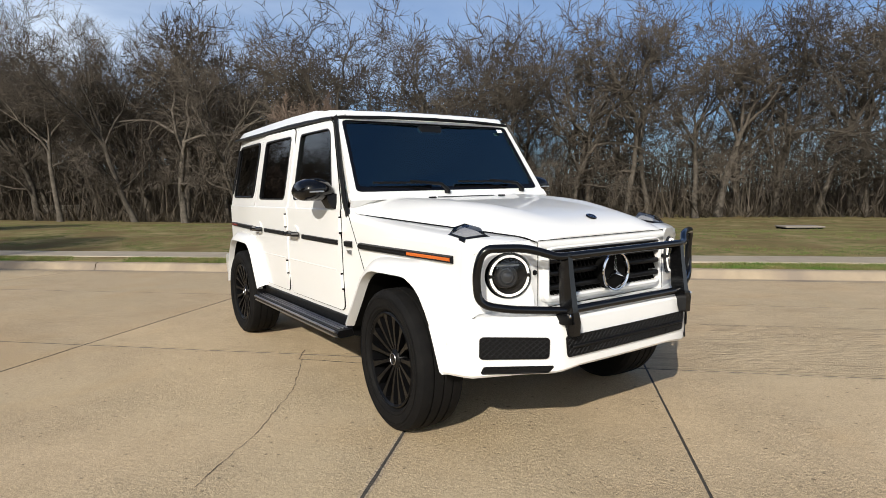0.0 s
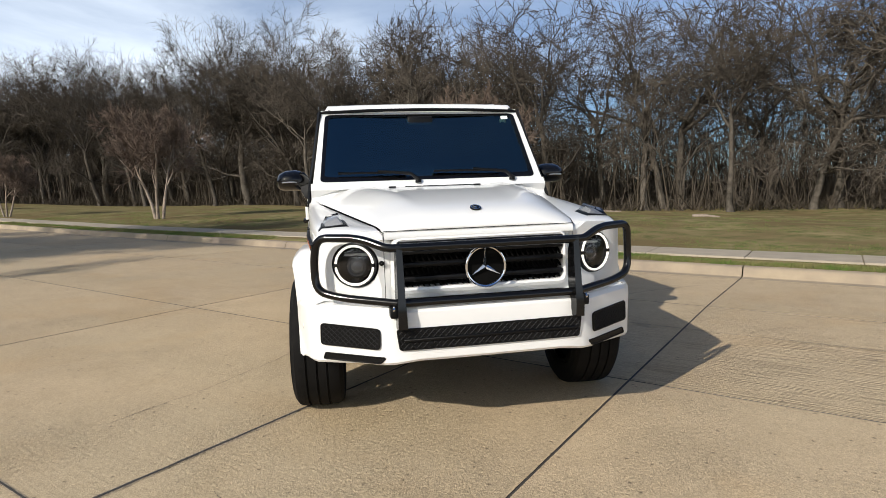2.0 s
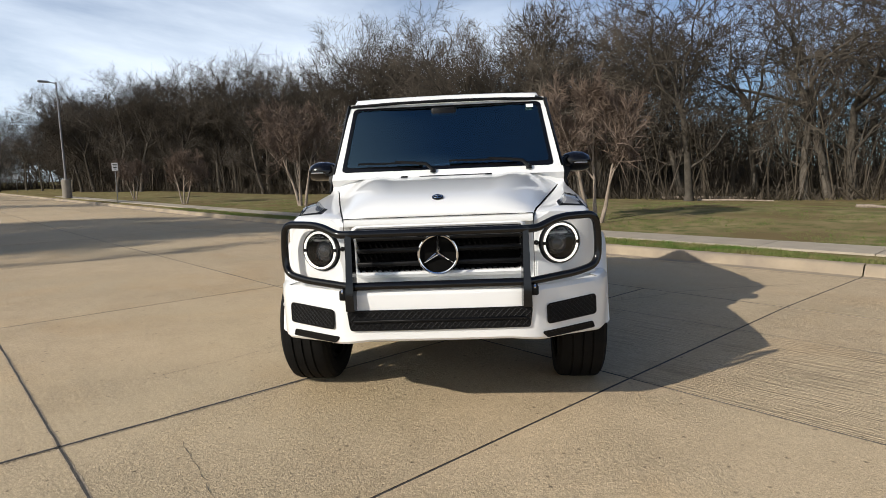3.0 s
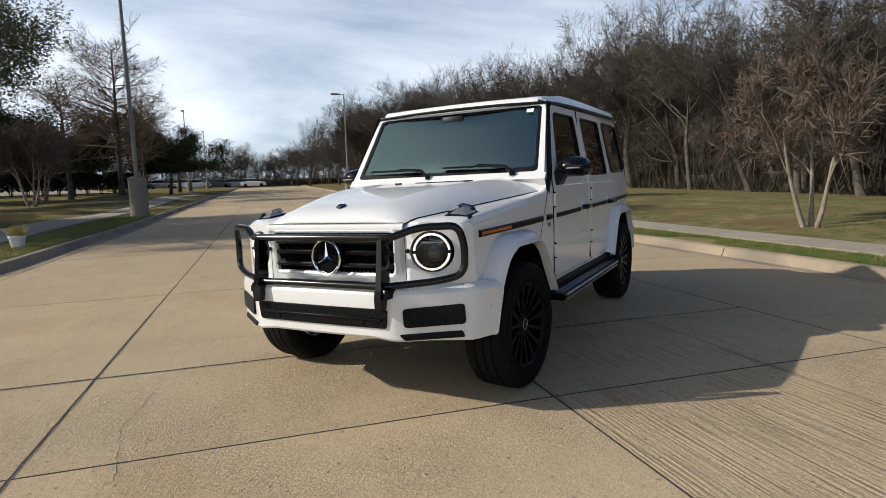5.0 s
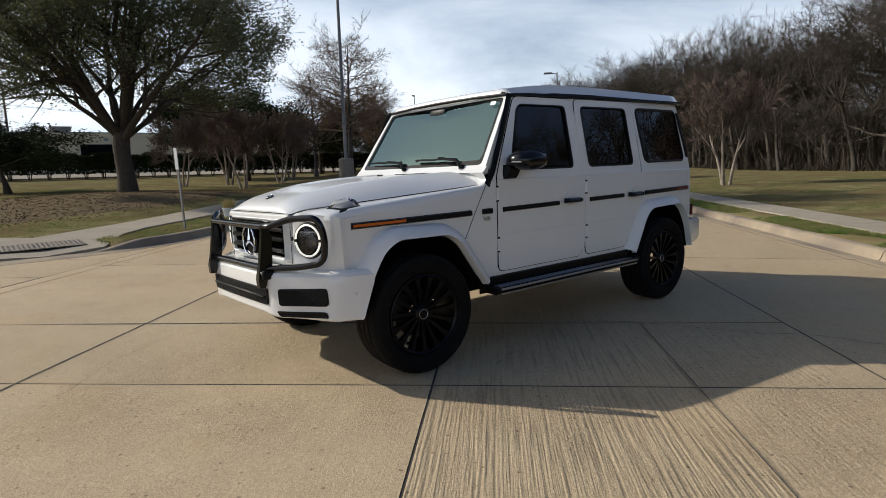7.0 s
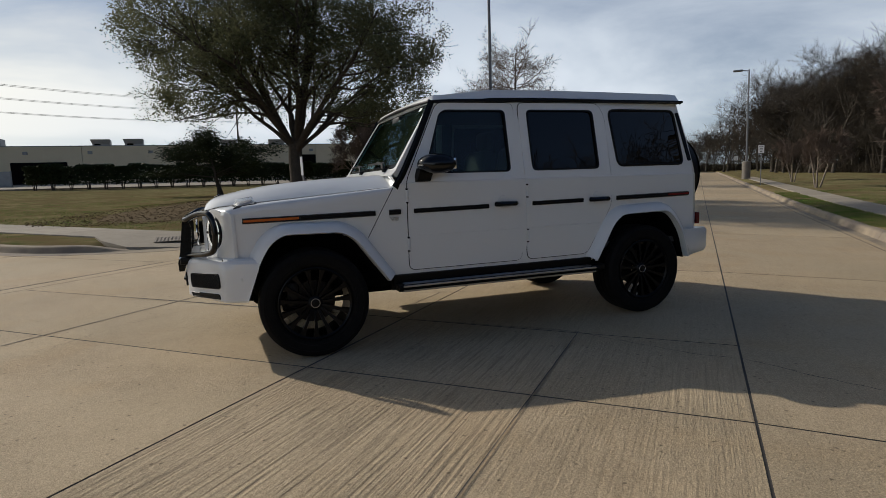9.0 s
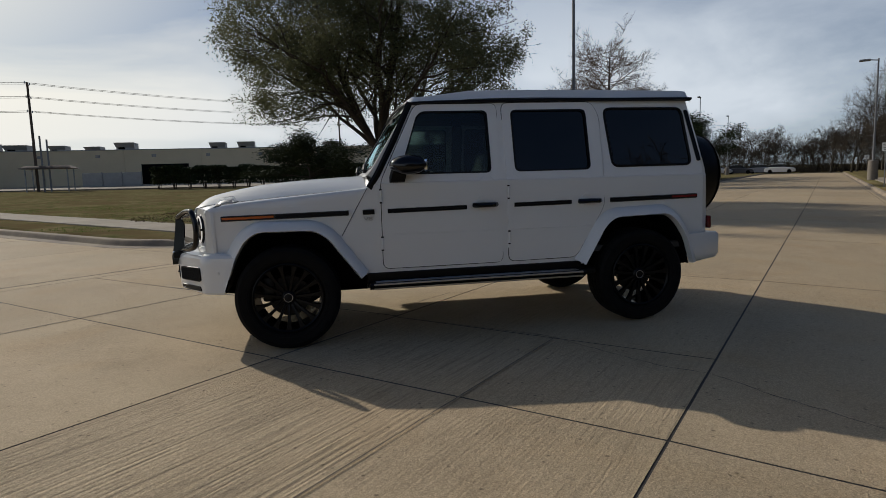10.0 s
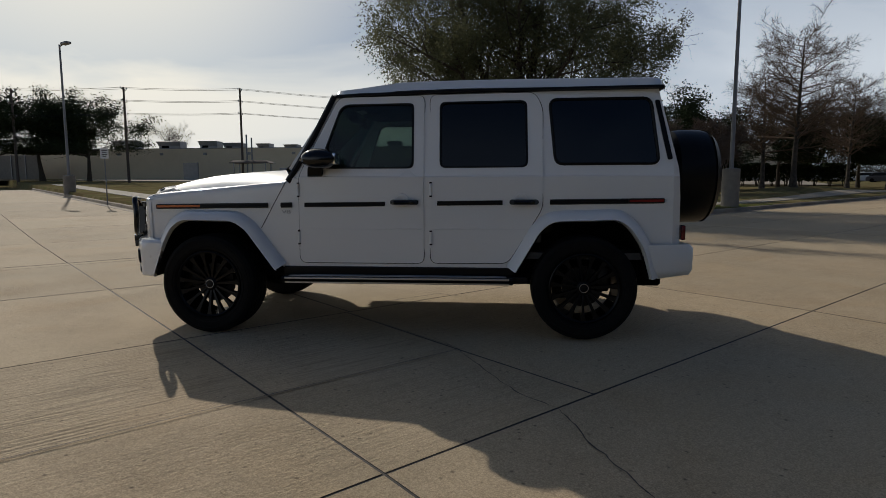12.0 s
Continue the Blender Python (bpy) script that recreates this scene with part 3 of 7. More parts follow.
# kerb stones with a joint between each cast length
kerb_joints = [-110, -90, -70, -55, -42, -32.6, -27.8, -23, -18.2, -13.4, -8.6, -3.77, 0.89, 5.7, 10.5, 15.3, 20.1, 30, 45]
for a0, a1 in zip(kerb_joints, kerb_joints[1:]):
    kerb_run("kerb_woods", [(a, EDGE_W) for a in cut(a0 + 0.008, a1 - 0.008, 1.6)], road_z, 1, "long weathered concrete kerb beside the grass verge")
for a0, a1 in zip([-110, -80, -60, -45, -32.6, -27.8, -23, -18.2, -13.4], [-80, -60, -45, -32.6, -27.8, -23, -18.2, -13.4, CORNER - RAD]):
    kerb_run("kerb_lawn", [(a, EDGE_S) for a in cut(a0 + 0.008, a1 - 0.008, 1.6)], lambda a, b: road_z(a, EDGE_S), -1, "long weathered concrete kerb beside the lawn")
arc = [(CORNER - RAD + RAD * math.sin(q), EDGE_S - RAD + RAD * math.cos(q)) for q in cut(0.0, math.pi / 2, 0.06)]
kerb_run("kerb_corner", arc, road_z, -1, "curved concrete kerb dropped for the ramp at the corner", lambda i: 1 - 0.93 * smooth((i * math.pi / 52 - 0.40) / 0.24) * smooth((1.22 - i * math.pi / 52) / 0.26))
for b0, b1 in zip([EDGE_S - RAD, -14, -20, -30, -42], [-14, -20, -30, -42, -58]):
    kerb_run("kerb_side_street", [(CORNER, b) for b in cut(b0, b1 + 0.01, 1.6)], road_z, -1, "concrete kerb along the side street")


def flags(name, spans, zs, label, lift=0.03):
    """Pavement slabs: each (a0, a1, b0, b1) quad is one piece with chamfered edges."""
    home = thing(name, label, "pavement", kind="structure")
    for a0, a1, b0, b1 in spans:
        g, c, h = 0.006, 0.015, 0.09
        m = Mesh()
        ring = lambda e, dz: [ab(a, b, zs(a, b) + dz) for a, b in ((a0 + e, b0 + e), (a1 - e, b0 + e), (a1 - e, b1 - e), (a0 + e, b1 - e))]
        m.loft([ring(g, lift - h), ring(g, lift - 0.008), ring(g + c, lift)], True, True)
        part("paving_slab", m, WALKWAY, home, sharp=20)
    return home


flags("pavement_woods", [(a, a + 1.52, 7.15, 8.15) for a in np.arange(-60, 27, 1.52)], land_z, "straight concrete footpath through the verge", 0.035)
flags("pavement_lawn", [(a - 1.52, a, -8.0, -6.65) for a in np.arange(-8.0, -60, -1.52)] + [(-6.4, -4.9, b - 1.5, b) for b in np.arange(-9.3, -58, -1.5)], land_z, "concrete footpath along the lawn, turning at the corner", 0.035)
# the corner ramp: a fan from the footpaths down to the dropped kerb, with its dark textured plate
ARC_C = (CORNER - RAD, EDGE_S - RAD)
back_line = [(-8.0, -8.0), (-7.4, -8.0), (-6.8, -8.0), (-6.4, -8.0), (-6.4, -8.4), (-6.4, -8.9), (-6.4, -9.3)]
front_line = [(-8.0, -6.65), (-6.9, -6.45)] + [(ARC_C[0] + (RAD - 0.19) * math.sin(q), ARC_C[1] + (RAD - 0.19) * math.cos(q)) for q in (0.56, 0.78, 1.02)] + [(-4.35, -8.35), (-4.9, -9.3)]
front_up = (0.035, 0.03, -0.05, -0.112, -0.05, 0.03, 0.035)
ramp_rows = []
for t in (0.0, 0.25, 0.5, 0.75, 1.0):
    row = []
    for (a0, b0), (a1, b1), up in zip(back_line, front_line, front_up):
        a, b = a0 + (a1 - a0) * t, b0 + (b1 - b0) * t
        row.append(ab(a, b, land_z(a, b) * (1 - t) + (land_z(a1, b1)) * t + 0.035 + (up - 0.035) * t))
    ramp_rows.append(row)
ramp_rows.append([p - Vector((0, 0, 0.1)) for p in ramp_rows[-1]])
structure("corner_ramp", Mesh().loft(ramp_rows), WALKWAY, "concrete kerb ramp at the street corner", "ramp")
plate = thing("tactile_plate", "dark grey textured warning plate set in the ramp", "tactile paving", at=Matrix.Translation((1.13, -8.92, 0.122)) @ Matrix.Rotation(radians(-3.0), 4, "X"))
pm = Mesh().box((0, 0, 0), (1.35, 0.72, 0.014), 0.004, 1)
for i in range(18):
    for j in range(9):
        pm.box((-0.62 + i * 0.073, -0.29 + j * 0.073, 0.009), (0.032, 0.032, 0.006), 0.002, 1)
part("plate", pm, PLATE, plate)


# ---- woods, trees ----
def grow(rng, p, d, length, r, level, spec, out, taper=0.55):
    """One branch and its children; spec[level] = (segments, wander, rise, children, spread angle, child length, sides)."""
    segs, wander, rise, kids, angle, shrink, sides = spec[level]
    pts, rads = [p.copy()], [r]
    step = length / segs
    dirs = []
    for i in range(segs):
        d = (d + Vector((rng.gauss(0, 1), rng.gauss(0, 1), rng.gauss(0, 1))) * wander + Vector((0, 0, rise))).normalized()
        p = p + d * step
        pts.append(p.copy())
        dirs.append(d.copy())
        rads.append(max(r * (1 - 0.86 * (i + 1) / segs), 0.006))
    out.append((pts, rads, sides, level))
    if level + 1 < len(spec):
        for k in range(kids):
            t = (k + 0.6 + rng.random() * 0.5) / (kids + 0.6)
            lo = 0.32 if level == 0 else 0.18
            t = lo + (1 - lo) * min(t, 0.98)
            i = min(int(t * segs), segs - 1)
            f = t * segs - i
            q = pts[i].lerp(pts[i + 1], f)
            dd = dirs[i]
            side = dd.orthogonal().normalized()
            side.rotate(Matrix.Rotation(rng.random() * 6.283 + k * 2.4, 3, dd))
            an = radians(angle) * (0.7 + 0.6 * rng.random())
            nd = dd * math.cos(an) + side * math.sin(an)
            nl = length * shrink * (1.15 - taper * t) * (0.7 + 0.6 * rng.random())
            grow(rng, q, nd, nl, max((rads[i] * (1 - f) + rads[i + 1] * f) * 0.62, 0.008), level + 1, spec, out, taper)


def sweep(branches, thin=0.0):
    v, f, cut_at = [], [], {}
    turns = random.Random(len(branches))
    for pts, rads, n, level in branches:
        k = len(v)
        if n == 1:
            # the finest twigs: narrow tapering ribbons
            w = Vector((turns.gauss(0, 1), turns.gauss(0, 1), turns.gauss(0, 1)))
            t = (pts[-1] - pts[0]).normalized()
            w = (w - t * w.dot(t)).normalized()
            m = len(pts) - 1
            for i, p in enumerate(pts[:-1]):
                r = max(rads[i], thin) * (1 - 0.5 * i / m)
                v += [tuple(p - w * r), tuple(p + w * r)]
            v.append(tuple(pts[-1]))
            f += [(k + 2 * i, k + 2 * i + 1, k + 2 * i + 3, k + 2 * i + 2) for i in range(m - 1)]
            f.append((k + 2 * m - 2, k + 2 * m - 1, k + 2 * m))
            continue
        ref = Vector((0.3, 0.2, 1)).normalized()
        for i, p in enumerate(pts):
            t = (pts[min(i + 1, len(pts) - 1)] - pts[max(i - 1, 0)]).normalized()
            u = ref - t * ref.dot(t)
            u = u.normalized() if u.length > 0.05 else t.orthogonal().normalized()
            w = t.cross(u)
            r = max(rads[i], thin)
            for j in range(n):
                q = 6.2832 * j / n
                v.append(tuple(p + (u * math.cos(q) + w * math.sin(q)) * r))
        for i in range(len(pts) - 1):
            for j in range(n):
                a0 = k + i * n + j
                a1 = k + i * n + (j + 1) % n
                f.append((a0, a1, a1 + n, a0 + n))
    return v, f


def bare_tree(name, seed, height, r, spec, lean=(0, 0), start=Vector((0, 0, -0.2)), stems=1, split=2, bark=BARK, twig=TWIG, tilt=0.0, thin=0.010):
    """Returns the meshes of trunk with limbs, and of the twigs."""
    rng = random.Random(seed)
    out = []
    for s in range(stems):
        q = 6.283 * s / stems + rng.random()
        d = Vector((lean[0] + math.cos(q) * tilt, lean[1] + math.sin(q) * tilt, 1)).normalized()
        grow(rng, start + Vector((math.cos(q), math.sin(q), 0)) * (0.10 if stems > 1 else 0), d, height * (0.85 + 0.3 * rng.random()), r, 0, spec, out)
    big = [b for b in out if b[3] < split]
    fine = [b for b in out if b[3] >= split]
    if stems == 1:
        pts, rads, n, lv = big[0]
        rads[0] *= 1.5
    v2, f2 = sweep(fine, thin)
    trunks = [raw_mesh(name + "_trunk", *sweep([b]), bark, True) for b in big] if stems > 1 else [raw_mesh(name + "_trunk", *sweep(big), bark, True)]
    return (*trunks, raw_mesh(name + "_crown", v2, f2, twig, True))


def tree_at(name, meshes, at, label, group="", parts=("trunk", "crown")):
    home = thing(name, label, "tree", group, at=at)
    for k, me in enumerate(meshes):
        new(parts[1] if k == len(meshes) - 1 else parts[0] if len(meshes) == 2 else "stem" if k < 3 else "limb", me).parent = home
    return home


def wood_tree(name, seed, height, r, limbs, spec, lean=(0, 0), fork=0.42, thin=0.010):
    """A forest tree: a trunk that forks into rising limbs, each with sweeping boughs and long fine twigs; grown to a given height."""
    rng = random.Random(seed)
    out = []
    n, p, d = 7, Vector((0, 0, -0.25)), Vector((lean[0], lean[1], 1)).normalized()
    pts, rads, dirs = [p.copy()], [r * 1.45], [d.copy()]
    for i in range(n):
        d = (d + Vector((rng.gauss(0, 1), rng.gauss(0, 1), 0)) * 0.07 + Vector((0, 0, 0.05))).normalized()
        p = p + d * height * fork / n
        pts.append(p.copy())
        dirs.append(d.copy())
        rads.append(r * (1.0 - 0.42 * (i + 1) / n))
    out.append((pts, rads, 7, 0))
    for k in range(limbs):
        low = k >= limbs - 2
        t = rng.uniform(0.35, 0.7) if low else 1.0 - 0.30 * (k / limbs) ** 1.3
        i = min(int(t * n), n - 1)
        q = pts[i].lerp(pts[i + 1], t * n - i)
        side = dirs[i].orthogonal().normalized()
        side.rotate(Matrix.Rotation(k * 2.4 + rng.uniform(-0.5, 0.5), 3, dirs[i]))
        an = radians(rng.uniform(50, 72) if low else rng.uniform(10, 46))
        grow(rng, q, dirs[i] * math.cos(an) + side * math.sin(an), height * (0.30 if low else 0.52) * rng.uniform(0.8, 1.15), rads[i] * (0.40 if low else 0.72), 1, spec, out, 0.30)
    top = max(q.z for b in out for q in b[0])
    for b in out:
        for q in b[0]:
            q *= height / top
    v, f = sweep([b for b in out if b[3] < 3])
    v2, f2 = sweep([b for b in out if b[3] >= 3], thin)
    return raw_mesh(name + "_trunk", v, f, BARK, True), raw_mesh(name + "_crown", v2, f2, TWIG, True)


FOREST = [(), (8, 0.17, 0.05, 10, 46, 0.42, 5), (6, 0.21, 0.08, 8, 42, 0.50, 3), (4, 0.22, 0.07, 11, 42, 0.60, 1), (2, 0.22, 0.06, 0, 0, 0, 1)]
# the lighter stretch: winding limbs, fewer fine twigs
FOREST_OPEN = [(), (9, 0.25, 0.06, 7, 50, 0.46, 5), (7, 0.27, 0.06, 8, 48, 0.50, 4), (5, 0.26, 0.05, 6, 46, 0.58, 3), (2, 0.24, 0.04, 0, 0, 0, 1)]
FOREST_BACK = [(), (6, 0.13, 0.05, 7, 44, 0.46, 4), (4, 0.17, 0.08, 7, 44, 0.52, 3), (3, 0.16, 0.08, 5, 38, 0.90, 1), (2, 0.16, 0.05, 0, 0, 0, 1)]
rng = random.Random(7)
kinds = [wood_tree("wood_tree", 100 + k, 11.3, (0.17, 0.21, 0.15, 0.19, 0.23, 0.16)[k], (8, 7, 8, 7, 9, 7)[k], FOREST, ((0.04, 0.08, -0.05, 0.06, 0.02, -0.08)[k], (-0.05, 0.02, 0.06, 0.05, -0.04, 0.06)[k]), (0.42, 0.36, 0.46, 0.30, 0.40, 0.50)[k], 0.0075) for k in range(6)]
backs = [wood_tree("back_tree", 200 + k, 11.0, 0.13, 7, FOREST_BACK, ((0.06, 0.10, -0.05, -0.08)[k], (0.0, 0.08, -0.06, 0.04)[k]), (0.45, 0.38, 0.52, 0.42)[k], 0.015) for k in range(4)]
opens = [wood_tree("open_tree", 500 + k, 11.3, (0.20, 0.16, 0.22, 0.17, 0.19)[k], (6, 7, 6, 6, 7)[k], FOREST_OPEN, ((0.05, -0.06, 0.02, 0.08, -0.03)[k], (0.03, 0.05, -0.06, 0.0, -0.04)[k]), (0.40, 0.50, 0.33, 0.45, 0.37)[k], 0.014) for k in range(5)]
wood_label = "tall bare grey-barked tree at the edge of the winter woods"


def treeline(a):
    return 27.0 + 2.2 * math.sin(a * 0.11 + 1.0) - 13.5 * smooth((-a - 30) / 35)


def crown_height(a):
    """The canopy's height along the woods' edge."""
    return 13.2 + 0.5 * math.sin(a * 0.83) + 0.35 * math.sin(a * 2.1 + 1) + 3.2 * math.exp(-((a + 37) / 2.2) ** 2) + 1.3 * math.exp(-((a + 50.5) / 4.0) ** 2)


def leaning(a, b, s, turn):
    """Trees of the darker stretch lean along the road towards the light."""
    tip = 0.20 * smooth((-a - 4) / 14) * smooth((a + 60) / 20) + rng.gauss(0, 0.05)
    return Matrix.Translation(ab(a, b, land_z(a, b))) @ Matrix.Rotation(tip, 4, Vector((R2, -R2, 0))) @ Matrix.Rotation(rng.gauss(0, 0.05), 4, Vector((R2, R2, 0))) @ Matrix.Rotation(turn, 4, "Z") @ Matrix.Diagonal((s, s, s, 1))


for k in range(84):
    a = 28 - k * 1.70 + rng.uniform(-0.9, 0.9)
    b = max(treeline(a), 12) + 6.5 * rng.random() ** 1.3
    s = crown_height(a) / 11.3 * rng.uniform(0.86, 1.02)
    tree_at("woodland_tree", opens[rng.randrange(5)] if a > -21 else kinds[rng.randrange(6)], leaning(a, b, s, rng.uniform(-3.1, 3.1)), wood_label, "trees at the woods' edge")
# trees past a = 28 are unseen, added so the side windows reflect dark woods
for k in range(190):
    a = 64 - k * 0.985 + rng.uniform(-1.2, 1.2)
    if a > -16 and k % 5 < 3:
        continue
    b = max(treeline(a), 12) + rng.uniform(3, 22)
    s = crown_height(a) / 11.0 * rng.uniform(0.74, 1.04)
    tree_at("woodland_tree", opens[rng.randrange(5)] if a > -17 and k % 2 else backs[rng.randrange(4)], leaning(a, b, s, rng.uniform(-3.1, 3.1)), "bare tree standing deep in the winter woods", "trees deep in the woods")

# brush and dead stems under the trees
bv, bf = [], []
for k in range(52000):
    # past a = 28 the brush is unseen, added for the same reflections
    a = rng.uniform(-118, 50)
    deep = rng.random() ** 1.5
    b = max(treeline(a), 12) + 1.2 + 36 * deep
    p = ab(a, b, land_z(a, b) - 0.05)
    tall = rng.random() < 0.10
    h = rng.uniform(2.5, 7.5) if tall else rng.uniform(0.4, 1.7) * (0.5 + 1.6 * abs(noise.noise((a * 0.15, b * 0.15, 3)))) * (1 + deep)
    t = Vector((rng.gauss(0, 0.16 if tall else 0.75), rng.gauss(0, 0.16 if tall else 0.75), 1)) * h
    w = Vector((rng.uniform(-1, 1), rng.uniform(-1, 1), 0)).normalized() * rng.uniform(0.015, 0.04)
    i = len(bv)
    bend = Vector((rng.gauss(0, 0.08), rng.gauss(0, 0.08), 0)) * h
    bv += [tuple(p - w), tuple(p + w), tuple(p + t * 0.55 + bend + w * 0.7), tuple(p + t), tuple(p + t * 0.55 + bend - w * 0.7)]
    bf += [(i, i + 1, i + 2, i + 4), (i + 4, i + 2, i + 3)]
tagged(new("woodland_brush", raw_mesh("woodland_brush", bv, bf, BRUSH)), "tangle of dead brown brush and saplings under the trees", "brush", kind="stuff")

# the woods' far depth: thin stems, and the haze of twigs in the canopy
tv, tf = [], []
for k in range(90000):
    # likewise carried on unseen past a = 28, to darken the windows' reflections
    a = rng.uniform(-125, 66)
    if rng.random() < 0.85 * smooth((a + 24) / 10):
        continue
    top = crown_height(a) * (0.80 + 0.16 * noise.noise((a * 0.45, 2.0, k % 3)))
    if k % 3 == 0:
        b = max(treeline(a), 12) + 18 + 18 * rng.random()
        p = ab(a, b, land_z(a, b) - 0.1)
        t = Vector((rng.gauss(0, 0.18), rng.gauss(0, 0.18), 1)) * rng.uniform(2.0, 8.0)
        wide = rng.uniform(0.03, 0.07)
    else:
        b = max(treeline(a), 12) + 2.5 + 22 * rng.random()
        p = ab(a, b, land_z(a, b) + top * (0.22 + 0.66 * rng.random() ** 0.8))
        t = Vector((rng.gauss(0, 0.55), rng.gauss(0, 0.55), 1.0)) * rng.uniform(0.7, 1.9)
        wide = rng.uniform(0.010, 0.022)
    w = Vector((rng.uniform(-1, 1), rng.uniform(-1, 1), 0)).normalized() * wide
    i = len(tv)
    tv += [tuple(p - w), tuple(p + w), tuple(p + t)]
    tf.append((i, i + 1, i + 2))
tagged(new("woodland_thicket", raw_mesh("woodland_thicket", tv, tf, TWIG)), "dense brown haze of bare twigs and stems closing the winter woods", "thicket", kind="stuff")

# thin saplings with side twigs filling the woods
sv, sf = [], []
for k in range(5200):
    a = rng.uniform(-115, 48)
    b = max(treeline(a), 12) + 2 + 34 * rng.random() ** 1.3
    p = ab(a, b, land_z(a, b) - 0.1)
    h = rng.uniform(2.0, 7.5)
    d = Vector((rng.gauss(0.05, 0.13), rng.gauss(0, 0.13), 1))
    w = Vector((rng.uniform(-1, 1), rng.uniform(-1, 1), 0)).normalized()
    q, hw = p, rng.uniform(0.018, 0.045)
    stem = [p]
    for m in range(3):
        d = (d + Vector((rng.gauss(0, 0.12), rng.gauss(0, 0.12), 0))).normalized()
        q = q + d * h / 3
        i = len(sv)
        g0, g1 = hw * (1 - m * 0.3), hw * (1 - (m + 1) * 0.3)
        sv += [tuple(stem[-1] - w * g0), tuple(stem[-1] + w * g0), tuple(q + w * g1), tuple(q - w * g1)]
        sf.append((i, i + 1, i + 2, i + 3))
        stem.append(q)
    for m in range(12):
        t = rng.uniform(0.25, 1.0) * 3
        j = min(int(t), 2)
        c = stem[j].lerp(stem[j + 1], t - j)
        e = c + Vector((rng.gauss(0, 1), rng.gauss(0, 1), rng.uniform(0.2, 1.4))).normalized() * rng.uniform(0.5, 1.7)
        v = Vector((rng.gauss(0, 1), rng.gauss(0, 1), rng.gauss(0, 1))).normalized() * 0.022
        i = len(sv)
        sv += [tuple(c - v), tuple(c + v), tuple(e)]
        sf.append((i, i + 1, i + 2))
tagged(new("woodland_saplings", raw_mesh("woodland_saplings", sv, sf, TWIG)), "thin bare saplings crowding the woods between the trunks", "saplings", kind="stuff")

# crape myrtles: several pale stems and a round crown of thin twigs
CRAPE = [(5, 0.10, 0.03, 5, 36, 0.62, 6), (4, 0.16, 0.05, 8, 38, 0.62, 5), (4, 0.2, 0.06, 8, 42, 0.60, 3), (3, 0.22, 0.05, 11, 40, 0.85, 1), (1, 0.2, 0.05, 0, 0, 0, 1)]
crape_kinds = [bare_tree("crape", 300 + k, 1.75, 0.050, CRAPE, (0, 0), Vector((0, 0, -0.05)), 3, 2, BARK_PALE, TWIG_RED, 0.30, 0.008) for k in range(2)]
crape_label = "bare multi-stemmed crape myrtle with pale peeling bark"
for k, (x, y, s, q) in enumerate(((-10.6, 3.13, 1.15, 0.3), (-22.8, -7.6, 1.55, 1.9), (-28.2, -15.8, 1.0, 4.0), (-36.0, -23.2, 0.95, 2.2), (-10.6, -29.2, 1.5, 0.9), (-12.2, -35.8, 1.75, 2.7), (-15.2, -34.3, 1.6, 5.0), (-17.8, -38.0, 1.6, 1.0), (-9.2, -35.5, 1.5, 3.0))):
    a, b = to_ab(x, y)
    tree_at("crape_myrtle", crape_kinds[k % 2], Matrix.Translation((x, y, land_z(a, b))) @ Matrix.Rotation(q, 4, "Z") @ Matrix.Diagonal((s, s, s * 1.22, 1)), crape_label + (" beside the footpath" if k < 4 else " on the far lawn"), "crape myrtles")

# bald cypresses
CYP = [(10, 0.015, 0.03, 60, 68, 0.40, 7), (5, 0.06, 0.035, 15, 44, 0.36, 3), (3, 0.14, 0.05, 12, 42, 0.62, 1), (1, 0.2, 0.0, 0, 0, 0, 1)]
cyp = [bare_tree("cypress", 400 + k, 15.5, 0.30, CYP, (0.01, 0.0), split=1, twig=TWIG_CYP, thin=0.013) for k in range(2)]
for x, y, s, q in ((-22.2, -36.6, 0.69, 0.4), (-32.0, -48.0, 0.56, 2.4), (-24.6, -47.0, 0.66, 4.1), (-38.0, -57.0, 0.62, 5.5)):
    a, b = to_ab(x, y)
    tree_at("bald_cypress", cyp[0 if q < 1 or q > 4 else 1], Matrix.Translation((x, y, land_z(a, b))) @ Matrix.Rotation(q, 4, "Z") @ Matrix.Diagonal((s, s, s, 1)), "tall conical leafless bald cypress with reddish twigs", "bald cypresses")


